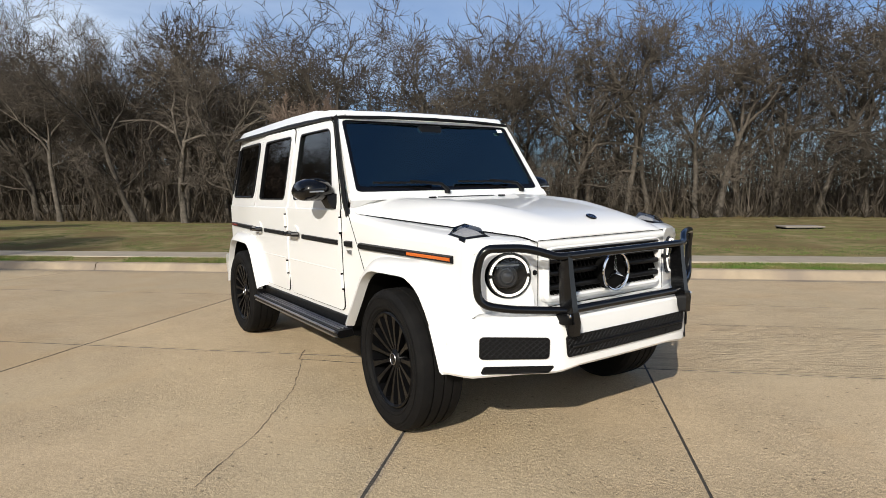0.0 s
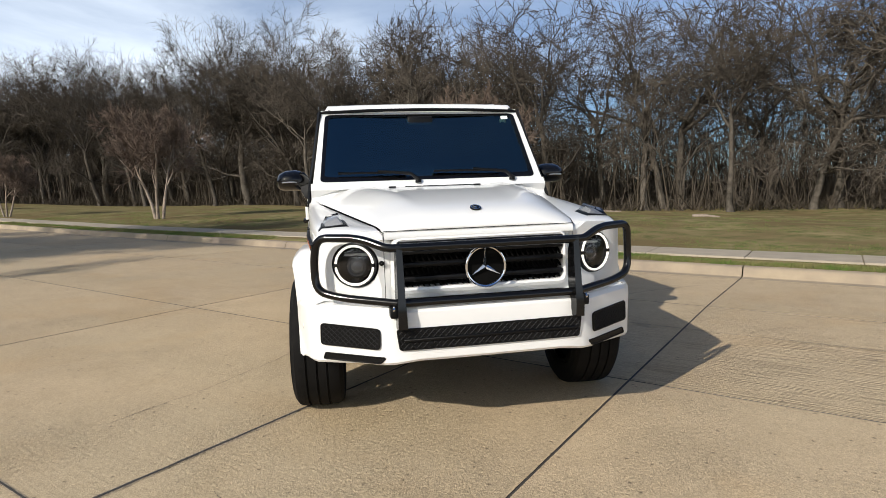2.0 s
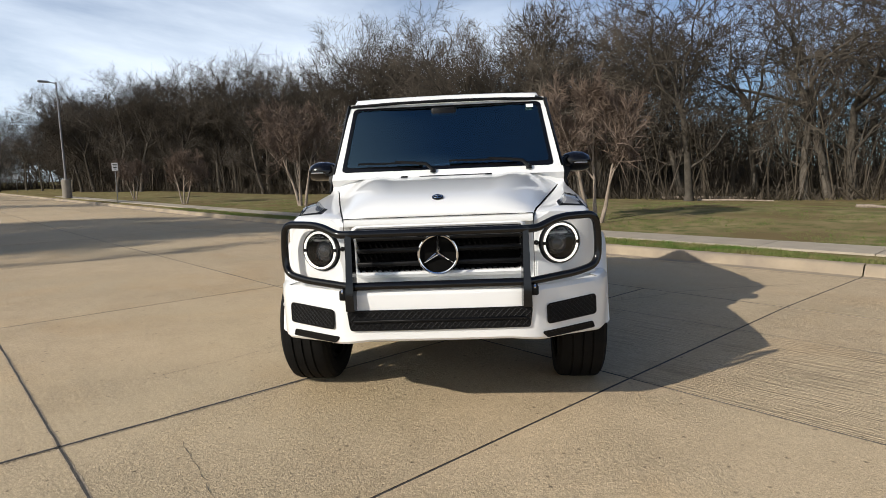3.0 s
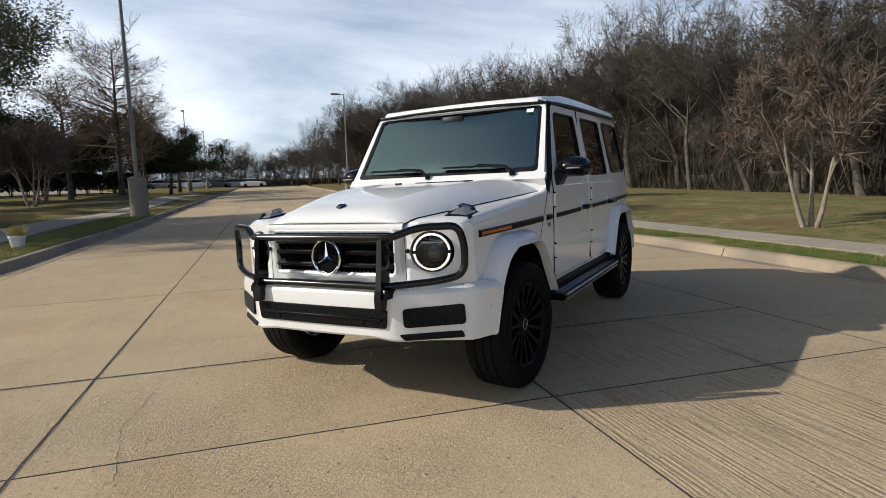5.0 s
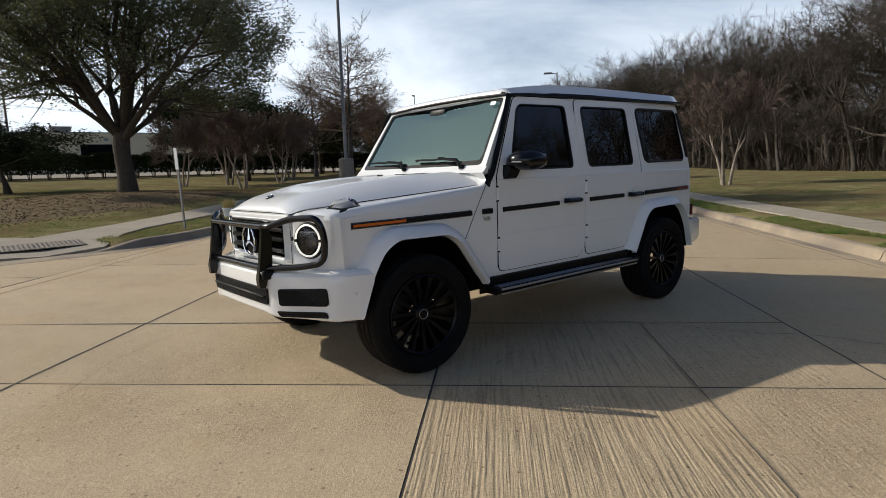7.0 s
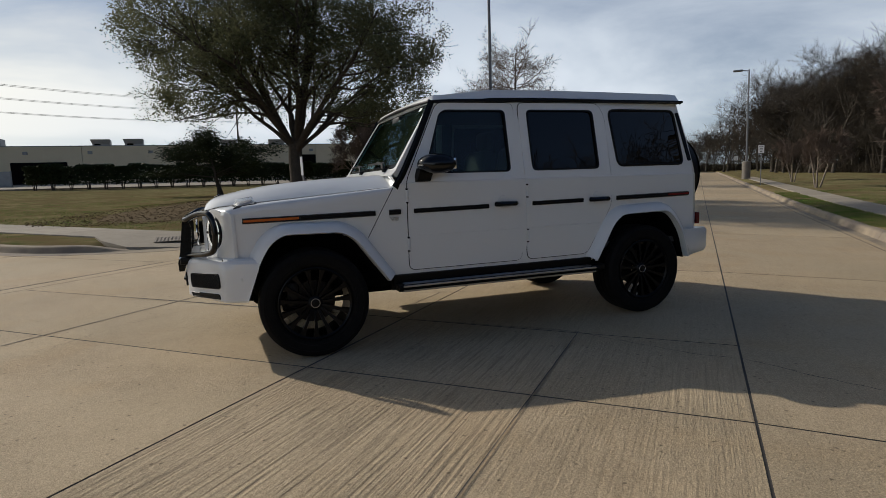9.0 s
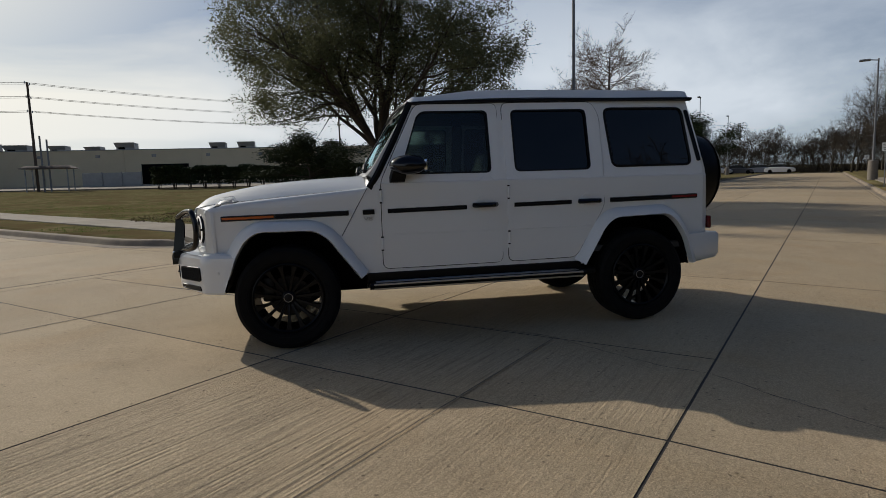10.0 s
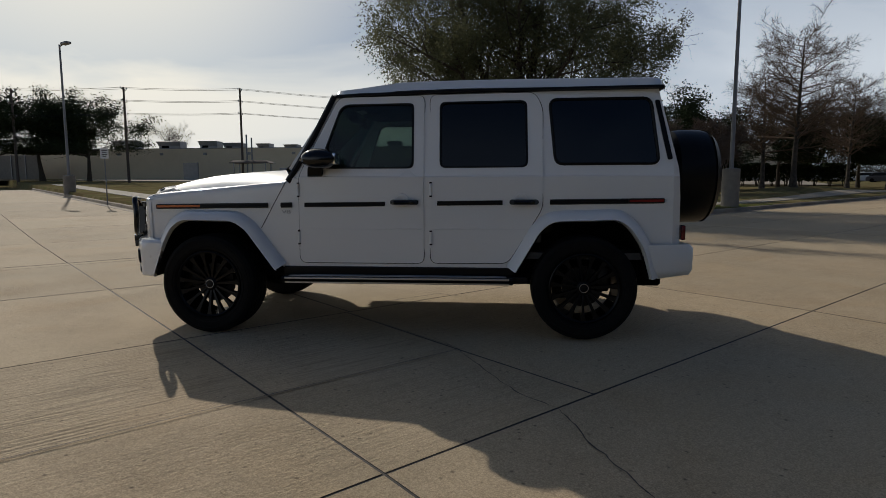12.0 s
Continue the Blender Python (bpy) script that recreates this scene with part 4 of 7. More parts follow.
def leafy(name, seed, height, r, spec, per, spread, size, lean=(0, 0), leaf=LEAF, bark=BARK_DARK, flat=0.6, low=0.0):
    """An evergreen: limbs, and leaves scattered in clumps round the outer twigs."""
    rng = random.Random(seed)
    out = []
    grow(rng, Vector((0, 0, -0.2)), Vector((lean[0], lean[1], 1)).normalized(), height, r, 0, spec, out)
    out[0][1][0] *= 1.3
    for b in out[1:]:
        # low boughs are lifted clear of the lawn
        for p in b[0]:
            p.z = p.z if p.z > low + 0.5 else low + 0.5 - (low + 0.5 - p.z) * 0.55
    v, f = sweep([b for b in out if b[3] < len(spec) - 1])
    lv, lf = [], []
    for pts, rads, n, level in out:
        if level < len(spec) - 2:
            continue
        for k in range(per if level == len(spec) - 1 else per // 2):
            c = pts[rng.randrange(1, len(pts))] + Vector((rng.gauss(0, spread), rng.gauss(0, spread), rng.gauss(0, spread * flat)))
            if c.z < low:
                continue
            u = Vector((rng.gauss(0, 1), rng.gauss(0, 1), rng.gauss(0, 0.7))).normalized()
            w = u.orthogonal().normalized()
            w.rotate(Matrix.Rotation(rng.random() * 6.28, 3, u))
            s = size * rng.uniform(0.6, 1.3)
            i = len(lv)
            lv += [tuple(c - u * s), tuple(c + w * s * 0.45), tuple(c + u * s), tuple(c - w * s * 0.45)]
            lf.append((i, i + 1, i + 2, i + 3))
    return raw_mesh(name + "_trunk", v, f, bark, True), raw_mesh(name + "_crown", lv, lf, leaf)


def spreading_oak(seed, fork=2.5, centre=6.9, wide=7.0, tall=6.2, low=3.35):
    """A broad live oak: a short trunk, limbs that arch out to a dome, and clumps of small leaves with gaps between them."""
    rng = random.Random(seed)
    spec = [(), (7, 0.12, 0.04, 9, 46, 0.40, 6), (5, 0.18, 0.04, 8, 46, 0.48, 4), (3, 0.22, 0.03, 6, 48, 0.62, 1), (2, 0.2, 0.02, 0, 0, 0, 1)]
    trunk = [Vector((0.05 * math.sin(k * 0.9), 0.05 * math.sin(k * 1.1), -0.3 + (fork + 0.3) * k / 6)) for k in range(7)]
    out = [(trunk, [0.50, 0.38, 0.33, 0.31, 0.30, 0.31, 0.28], 10, 0)]
    for k in range(19):
        tip = radians((4, 26, 34, 44, 30, 58, 66, 52, 70, 62, 74, 40, 68, 56, 72, 22, 64, 48, 76)[k])
        q = k * 2.4 + rng.uniform(-0.25, 0.25)
        goal = Vector((wide * math.sin(tip) * math.cos(q) * 1.02, wide * math.sin(tip) * math.sin(q) * 1.02, centre + tall * math.cos(tip) * 1.0 - 1.2 * math.sin(tip)))
        start = trunk[-1] - Vector((0, 0, 0.7 * rng.random()))
        way = goal - start
        d = (way.normalized() + Vector((0, 0, -0.10)) + Vector((rng.gauss(0, 0.1), rng.gauss(0, 0.1), 0))).normalized()
        grow(rng, start, d, way.length * rng.uniform(0.88, 1.0), rng.uniform(0.10, 0.17), 1, spec, out, 0.45)
    v, f = sweep([b for b in out if b[3] < 4])
    lv, lf = [], []
    for pts, rads, n, level in out:
        if level < 3:
            continue
        for k in range(36 if level == 4 else 19):
            c = pts[rng.randrange(1, len(pts))] + Vector((rng.gauss(0, 0.20), rng.gauss(0, 0.20), rng.gauss(0, 0.14)))
            edge = 1 + 0.20 * noise.noise(c * 0.42 + Vector((3, 1, 7)))
            reach = ((c.x ** 2 + c.y ** 2) / wide ** 2 + ((c.z - centre) / tall) ** 2) ** 0.5
            if reach > edge * 1.03 or c.z < low + 0.5 * noise.noise(c * 0.5) or noise.noise(c * 0.9) < -0.24:
                continue
            u = Vector((rng.gauss(0, 1), rng.gauss(0, 1), rng.gauss(0, 0.7))).normalized()
            w = u.orthogonal().normalized()
            w.rotate(Matrix.Rotation(rng.random() * 6.28, 3, u))
            size = 0.056 * rng.uniform(0.6, 1.3)
            i = len(lv)
            lv += [tuple(c - u * size), tuple(c + w * size * 0.45), tuple(c + u * size), tuple(c - w * size * 0.45)]
            lf.append((i, i + 1, i + 2, i + 3))
    return raw_mesh("oak_trunk", v, f, BARK_DARK, True), raw_mesh("oak_crown", lv, lf, LEAF)


oak = spreading_oak(41)
OAK_SMALL = [(4, 0.06, 0.03, 11, 54, 1.2, 6), (5, 0.14, 0.03, 7, 46, 0.5, 5), (3, 0.2, 0.05, 5, 46, 0.52, 3), (2, 0.2, 0.0, 0, 0, 0, 3)]
oak_small = leafy("small_oak", 43, 3.7, 0.17, OAK_SMALL, 90, 0.30, 0.078, low=2.0, leaf=LEAF_DARK)
x, y = -3.16, -22.3
tree_at("live_oak", oak, Matrix.Translation((x, y, land_z(*to_ab(x, y)))) @ Matrix.Rotation(1.1, 4, "Z"), "broad evergreen live oak with dark trunk and small leaves")
for x, y, s, q in ((-0.1, -35.1, 0.88, 0.5), (-38.0, -52.5, 1.0, 2.0), (-16.0, -42.0, 0.9, 3.5), (-45.0, -60.0, 1.1, 1.0), (51.5, -60.5, 1.5, 0.0), (47.5, -63.0, 1.45, 2.5), (58.0, -60.0, 1.4, 4.0), (-30.0, -56.0, 1.1, 4.6), (-17.5, -50.0, 1.25, 1.4)):
    a, b = to_ab(x, y)
    tree_at("evergreen_oak", oak_small, Matrix.Translation((x, y, land_z(a, b))) @ Matrix.Rotation(q, 4, "Z") @ Matrix.Diagonal((s * 1.25, s * 1.25, s * (1.12 if x > 40 or x < -10 else 0.75), 1)), "dark evergreen oak standing far off on the lawn", "evergreen trees on the lawn")
# trees closing the far end of the road
for k, (a, b, s) in enumerate(((-104, 14, 0.95), (-112, 8, 0.85), (-120, -4, 0.8), (-118, -22, 0.8), (-126, 2, 0.7), (-124, -14, 0.75), (-98, 18, 0.95), (-92, 20, 1.0), (-125, -34, 0.8), (-122, -44, 0.75), (-116, 12, 0.85), (-97, 11.5, 0.95), (-102, 7.0, 1.12), (-39.5, -145.5, 1.25), (-108, 11, 0.95), (-106, 16, 1.0), (-114, 4.5, 0.8), (-122, -8, 0.85))):
    tree_at("distant_tree", kinds[k % 6] if k % 3 else backs[k % 3], Matrix.Translation(ab(a, b, land_z(a, b))) @ Matrix.Rotation(k * 1.3, 4, "Z") @ Matrix.Diagonal((s, s, s, 1)), "bare tree beyond the end of the road", "distant trees")

for k in range(64):
    a, b = -121 - rng.uniform(0, 18), 22 - 1.35 * k + rng.uniform(-1, 1)
    s = rng.uniform(0.50, 0.78) if b < 2 else rng.uniform(0.65, 0.95)
    tree_at("distant_tree", backs[k % 4], Matrix.Translation(ab(a, b, land_z(a, b))) @ Matrix.Rotation(k * 2.1, 4, "Z") @ Matrix.Diagonal((s * 1.3, s * 1.3, s, 1)), "bare tree in the belt beyond the end of the road", "distant trees")

# undergrowth and twigs that close the belt between its trunks
hv, hf = [], []
for k in range(26000):
    a, b = -119 - rng.uniform(0, 20), rng.uniform(-72, 17)
    top = 4.4 + 2.0 * noise.noise((b * 0.21, 4.0, 1.0)) + 1.6 * smooth((b + 2) / 10)
    low = k % 2 == 0
    p = ab(a, b, land_z(a, b) - 0.05 + (0.0 if low else top * rng.random() ** 0.8))
    t = Vector((rng.gauss(0, 0.5), rng.gauss(0, 0.5), 1.0)) * (rng.uniform(0.6, 2.8) if low else rng.uniform(0.6, 1.6))
    w = Vector((rng.uniform(-1, 1), rng.uniform(-1, 1), 0)).normalized() * rng.uniform(0.02, 0.05)
    i = len(hv)
    hv += [tuple(p - w), tuple(p + w), tuple(p + t)]
    hf.append((i, i + 1, i + 2))
tagged(new("far_undergrowth", raw_mesh("far_undergrowth", hv, hf, BRUSH)), "dark tangle of brush and twigs beyond the end of the road", "brush", kind="stuff")

# leaf litter under the oak
lv, lf = [], []
n, rings_ = 40, 9
for i in range(rings_ + 1):
    for k in range(n):
        q = 2 * math.pi * k / n
        rr = i / rings_ * (1 + 0.18 * noise.noise((math.cos(q) * 2, math.sin(q) * 2, 5)))
        a, b = -17.0 + 9.5 * rr * math.cos(q), -13.2 + 4.0 * rr * math.sin(q)
        lv.append(tuple(ab(a, b, land_z(a, b) + 0.035 - 0.055 * (i == rings_))))
for i in range(rings_):
    for k in range(n):
        lf.append((i * n + k, i * n + (k + 1) % n, (i + 1) * n + (k + 1) % n, (i + 1) * n + k))
structure("leaf_litter", raw_mesh("leaf_litter", lv, lf, MULCH, True), None, "brown fallen leaves and bare earth under the oak", "leaf litter")

fl = random.Random(21)
lv, lf = [], []
for k in range(9000):
    q, rr = fl.random() * 6.283, math.sqrt(fl.random()) * 1.15
    a, b = -17.0 + 9.5 * rr * math.cos(q), -13.2 + 4.0 * rr * math.sin(q)
    if inland(a, b) < 0.3:
        continue
    c = ab(a, b, land_z(a, b) + 0.045)
    u = Vector((fl.gauss(0, 1), fl.gauss(0, 1), fl.gauss(0, 0.35))).normalized() * fl.uniform(0.018, 0.04)
    w = u.orthogonal().normalized() * 0.016
    i = len(lv)
    lv += [tuple(c - u), tuple(c + w), tuple(c + u), tuple(c - w)]
    lf.append((i, i + 1, i + 2, i + 3))
tagged(new("fallen_leaves", raw_mesh("fallen_leaves", lv, lf, DRY_LEAF)), "dry brown fallen leaves scattered under the oak", "leaves", kind="stuff")


# ---- street furniture, building and distance ----
def ground_at(x, y):
    return land_z(*to_ab(x, y))


def street_lamp(x, y, h, pier, arm_az, label, r=0.085):
    z = ground_at(x, y)
    home = thing("street_lamp", label, "street lamp", "street lamps", at=Matrix.Translation((x, y, z)))
    part("pier", Mesh().lathe([(-0.2, 0.01), (-0.2, 0.34), (pier - 0.03, 0.34), (pier, 0.31), (pier, 0.01)], (0, 0, 0), "z", 28), PIER, home, "round concrete pier")
    part("base_plate", Mesh().box((0, 0, pier + 0.015), (0.34, 0.34, 0.03), 0.006), METAL, home)
    part("pole", Mesh().lathe([(pier + 0.03, r), (pier + 0.5, r * 0.98), (h, r * 0.62), (h + 0.02, 0.01)], (0, 0, 0), "z", 16), POLE_GREY, home)
    dx, dy = math.cos(radians(arm_az)), math.sin(radians(arm_az))
    part("arm", Mesh().tube([(0, 0, h - 0.12), (dx * 0.5, dy * 0.5, h - 0.05)], 0.04, 8), POLE_GREY, home)
    part("lamp_head", Mesh().box((dx * 0.85, dy * 0.85, h - 0.04), (0.75, 0.36, 0.15), 0.05, 3, Euler((0, 0, radians(arm_az))).to_matrix()), POLE_GREY, home)
    return home


street_lamp(-11.8, -19.85, 13.0, 1.55, 45, "tall grey street lamp on a thick round concrete pier")
street_lamp(-42.6, -32.7, 9.2, 1.5, -45, "grey street lamp on a concrete pier beside the kerb")
street_lamp(-49.4, -63.7, 10.3, 1.2, 45, "grey street lamp far along the road")
street_lamp(-67.4, -81.6, 9.6, 1.2, 45, "grey street lamp far along the road")
street_lamp(24.6, -29.7, 9.0, 1.0, 150, "grey parking lot lamp beyond the side street")


def street_sign(x, y, h, w, t, az, label, lean=0.0, plain=False):
    home = thing("street_sign", label, "sign", "street signs", at=Matrix.Translation((x, y, ground_at(x, y))) @ Matrix.Rotation(radians(az), 4, "Z") @ Matrix.Rotation(lean, 4, "X"))
    part("post", Mesh().box((0, 0, h / 2 - 0.1), (0.05, 0.03, h + 0.2), 0.004, 1), METAL, home)
    part("plate", Mesh().box((0, -0.022, h - t / 2), (w, 0.006, t), 0.0), SIGN, home, "white rectangular plate")
    if not plain:
        m = Mesh()
        for k in range(4):
            m.box((0, -0.027, h - t * (0.2 + 0.2 * k)), (w * (0.7, 0.5, 0.62, 0.4)[k], 0.003, t * 0.07))
        part("lettering", m, BLACK, home)
    return home


street_sign(-30.3, -20.9, 2.4, 0.32, 0.46, 122, "white parking sign on a steel post beside the kerb", 0.05)
street_sign(-1.55, -9.5, 1.74, 0.09, 0.45, 115, "thin steel post carrying a sign seen edge-on", 0.03, True)
street_sign(-74.0, -62.0, 2.4, 0.5, 0.6, 130, "small white road sign far along the kerb")
street_sign(-44.0, -56.5, 2.4, 0.45, 0.6, 145, "small white road sign on the far lawn")
street_sign(14.9, -19.3, 2.3, 0.32, 0.45, 215, "small white sign on a thin post beside the side street")

# planter with dry grass by the kerb
x, y = -3.4, -11.9
pot = thing("planter", "pale round pot of dry yellow grass on the verge", "planter", at=Matrix.Translation((x, y, ground_at(x, y))))
part("pot", Mesh().lathe([(-0.02, 0.01), (-0.02, 0.125), (0.20, 0.155), (0.215, 0.17), (0.24, 0.17), (0.24, 0.14), (0.20, 0.13), (0.20, 0.01)], (0, 0, 0), "z", 24), SIGN, pot, "pale glazed pot")
straw = material("straw_grass", (0.42, 0.33, 0.10), 0.9, second=(0.55, 0.45, 0.2), scale=20)
v, f = [], []
prng = random.Random(3)
for k in range(420):
    q, rr = prng.random() * 6.28, prng.random() * 0.13
    p = Vector((math.cos(q) * rr, math.sin(q) * rr, 0.2))
    t = p + Vector((math.cos(q) * 0.16, math.sin(q) * 0.16, 0)) * prng.random() * 1.3 + Vector((0, 0, prng.uniform(0.12, 0.33)))
    w = Vector((-math.sin(q), math.cos(q), 0)) * 0.008
    i = len(v)
    v += [tuple(p - w), tuple(p + w), tuple(t)]
    f.append((i, i + 1, i + 2))
part("dry_grass", raw_mesh("dry_grass", v, f, straw), straw, pot, "dry yellow grass")

# park bench at the woods' edge
x, y = -42.0, -1.5
bench = thing("bench", "weathered pale wooden park bench before the woods", "bench", at=Matrix.Translation((x, y, ground_at(x, y))) @ Matrix.Rotation(radians(95), 4, "Z"))
plank = material("weathered_plank", (0.30, 0.27, 0.23), 0.85, second=(0.22, 0.2, 0.17), scale=10, stretch=(1, 8, 8))
for k in range(3):
    part("seat_slat", Mesh().box((0, -0.16 + 0.15 * k, 0.45), (2.0, 0.13, 0.045), 0.006, 1), plank, bench)
    part("back_slat", Mesh().box((0, 0.30 + 0.03 * k, 0.56 + 0.15 * k), (2.0, 0.04, 0.12), 0.006, 1), plank, bench)
for sx in (-0.8, 0.8):
    part("leg", Mesh().box((sx, 0.0, 0.2), (0.08, 0.45, 0.46), 0.01, 1), plank, bench)
    part("back_post", Mesh().box((sx, 0.29, 0.5), (0.07, 0.06, 0.95), 0.01, 1), plank, bench)

# fallen logs and the drain lid on the lawn
for x, y, q, ln, r in ((-17.0, 13.2, 0.4, 1.1, 0.07), (-29.5, 10.6, 1.1, 5.0, 0.10), (-27.0, 11.6, 0.9, 3.5, 0.06)):
    z = ground_at(x, y)
    dx, dy = math.cos(q), math.sin(q)
    home = thing("fallen_log", "pale fallen branch lying on the grass", "log", "fallen branches")
    part("log", Mesh().tube([(x, y, z + r * 0.6), (x + dx * ln * 0.4, y + dy * ln * 0.4 + 0.08, z + r * 0.9), (x + dx * ln, y + dy * ln, z + r * 0.5)], [r, r * 0.85, r * 0.5], 8), BARK_PALE, home)
x, y = -7.4, 19.7
lid = thing("drain_inlet", "low concrete storm drain inlet with a dark opening in the lawn", "drain", at=Matrix.Translation((x, y, ground_at(x, y))) @ Matrix.Rotation(radians(50), 4, "Z"))
part("lid", Mesh().box((0, 0, 0.09), (1.3, 0.9, 0.05), 0.015), PIER, lid)
part("opening", Mesh().box((0, 0, 0.02), (1.2, 0.84, 0.10), 0.01), CAVITY, lid, "dark opening")

# low warehouse behind the lawn
WALL_Y, BASE = -78.6, 1.75
shed = thing("warehouse", "long low beige warehouse with a flat roof", "building")
for x0, x1 in zip(cut(-42, 90, 9.4), cut(-42, 90, 9.4)[1:]):
    part("wall_panel", Mesh().box(((x0 + x1) / 2, WALL_Y - 0.15, BASE + 2.1), (x1 - x0 - 0.03, 0.3, 5.1), 0.012, 1), WALL, shed)
part("roof", Mesh().box((24, WALL_Y - 25.3, BASE + 4.35), (132, 50, 0.3)), PIER, shed)
part("coping", Mesh().box((24, WALL_Y - 0.14, BASE + 4.71), (132.2, 0.42, 0.10), 0.01, 1), METAL, shed)
for sx in (-42, 90):
    part("end_wall", Mesh().box((sx, WALL_Y - 25, BASE + 2.1), (0.3, 50, 5.1)), WALL, shed)
for dx0, w, h in ((19.1, 5.8, 2.9), (-12, 3.4, 3.4), (0.5, 1.1, 2.1)):
    part("door", Mesh().box((dx0, WALL_Y + 0.02, BASE + h / 2 - 0.1), (w, 0.1, h), 0.01, 1), CAVITY, shed, "dark recessed door")
for k in range(14):
    part("wall_vent", Mesh().box((-33.2 + k * 6.7, WALL_Y + 0.05, BASE + 3.9), (0.5, 0.16, 0.35), 0.02, 1), METAL, shed)
for x, w, h in ((-22, 2.6, 1.2), (-9, 2.6, 1.2), (-2.5, 2.4, 1.2), (9.2, 2.6, 1.35), (13.0, 2.4, 1.3), (24.9, 2.8, 1.45), (28.9, 2.2, 0.95), (33.2, 2.2, 1.15), (38.1, 3.2, 1.3), (41.9, 3.4, 1.6), (44.4, 1.6, 0.45), (48.2, 4.2, 1.6), (55.5, 4.6, 1.8), (67.0, 4.0, 1.8), (77, 4.4, 2.0)):
    w, h = w * 0.82, h * 0.9
    home = thing("rooftop_unit", "grey rooftop air conditioning unit on the warehouse", "air conditioner", "rooftop units", at=Matrix.Translation((x, WALL_Y - 5, BASE + 4.45)))
    part("cabinet", Mesh().box((0, 0, h / 2 + 0.15), (w, 2.0, h), 0.04, 1), GREY_BOX, home)
    part("hood", Mesh().loft([[(-w / 2, 1.0, h * 0.6), (w / 2, 1.0, h * 0.6)], [(-w / 2 - 0.15, 1.5, h * 1.1), (w / 2 + 0.15, 1.5, h * 1.1)], [(-w / 2, 1.0, h * 1.15), (w / 2, 1.0, h * 1.15)]]), GREY_BOX, home)
    part("kerb_frame", Mesh().box((0, 0, 0.05), (w + 0.2, 2.2, 0.2), 0.01, 1), METAL, home)
    part("fan_grille", Mesh().box((w * 0.2, 1.02, h * 0.45), (w * 0.35, 0.06, h * 0.5), 0.01, 1), CAVITY, home, "dark intake grille")

# parking apron before the warehouse, and its screen wall
apron = []
for yy in (-63.4, -66.0, -70.0, -74.0, WALL_Y):
    t = (yy + 63.4) / (WALL_Y + 63.4)
    apron.append([(xx, yy, (land_z(*to_ab(xx, -63.4)) + 0.05) * (1 - t) + (BASE + 0.22) * t) for xx in cut(-40.0, 88.0, 4.0)])
structure("parking_apron", Mesh().loft(apron), WALKWAY, "pale concrete parking apron before the warehouse", "pavement")
structure("apron_kerb", Mesh().loft([[(p[0], p[1] + d, p[2] + h) for d, h in ((0.25, -0.1), (0.25, 0.10), (0.05, 0.10), (0.02, -0.02))] for p in apron[0]]), KERB, "low pale concrete kerb between lawn and apron", "kerb")
for x0, x1, h in ((20.6, 27.2, 1.65), (38.7, 41.9, 2.4), (62, 92, 3.6)):
    fence = thing("screen_fence", "grey screen fence beside the warehouse", "fence", "screen fences")
    for k, xx in enumerate(cut(x0, x1, 2.2)[:-1]):
        part("fence_panel", Mesh().box((xx + 1.1, -73.0, BASE + h / 2), (2.15, 0.1, h), 0.01, 1), GREY_BOX if h < 3 else PIER, fence)
        part("fence_post", Mesh().box((xx, -72.9, BASE + h / 2 + 0.05), (0.12, 0.12, h + 0.1), 0.01, 1), METAL, fence)

# trimmed hedge: a row of shrubs with bare lower stems
hr = random.Random(11)
hv, hf = [], []
for k in range(1500):
    c = Vector((hr.uniform(-0.8, 0.8), hr.uniform(-0.7, 0.7), hr.uniform(0.55, 2.25)))
    if hr.random() < 0.5:
        c.z = 2.2 + hr.gauss(0, 0.06)
    if c.z < 0.9 and hr.random() < 0.5:
        continue
    u = Vector((hr.gauss(0, 1), hr.gauss(0, 1), hr.gauss(0, 1))).normalized()
    w = u.orthogonal().normalized()
    s = hr.uniform(0.10, 0.20)
    i = len(hv)
    hv += [tuple(c - u * s), tuple(c + w * s * 0.6), tuple(c + u * s), tuple(c - w * s * 0.6)]
    hf.append((i, i + 1, i + 2, i + 3))
shrub_leaves = raw_mesh("shrub_leaves", hv, hf, LEAF_DARK)
sm = Mesh()
for k in range(5):
    q = k * 1.26
    sm.tube([(math.cos(q) * 0.08, math.sin(q) * 0.08, -0.1), (math.cos(q) * 0.2, math.sin(q) * 0.2, 0.6), (math.cos(q) * 0.45, math.sin(q) * 0.4, 1.6)], [0.04, 0.035, 0.02], 5)
shrub_stems = sm.mesh("shrub_stems", BARK_DARK)
for k, x in enumerate(np.arange(-39.5, 17.0, 1.5)):
    s = 1.0 + 0.06 * math.sin(k * 2.3)
    home = thing("hedge_shrub", "dark evergreen shrub in the clipped hedge before the warehouse", "shrub", "hedge shrubs", at=Matrix.Translation((x, -62.0, ground_at(x, -62.0))) @ Matrix.Rotation(k * 1.57, 4, "Z") @ Matrix.Diagonal((s, s, s, 1)))
    new("leaves", shrub_leaves).parent = home
    new("stem", shrub_stems).parent = home

# utility poles and wires
poles = [(27.4, -61.8, 12.2), (38.9, -57.7, 11.9), (49.7, -54.7, 11.5), (-4.0, -86.0, 13.0), (-60.0, -110.0, 13.5), (-110.0, -132.0, 13.5)]
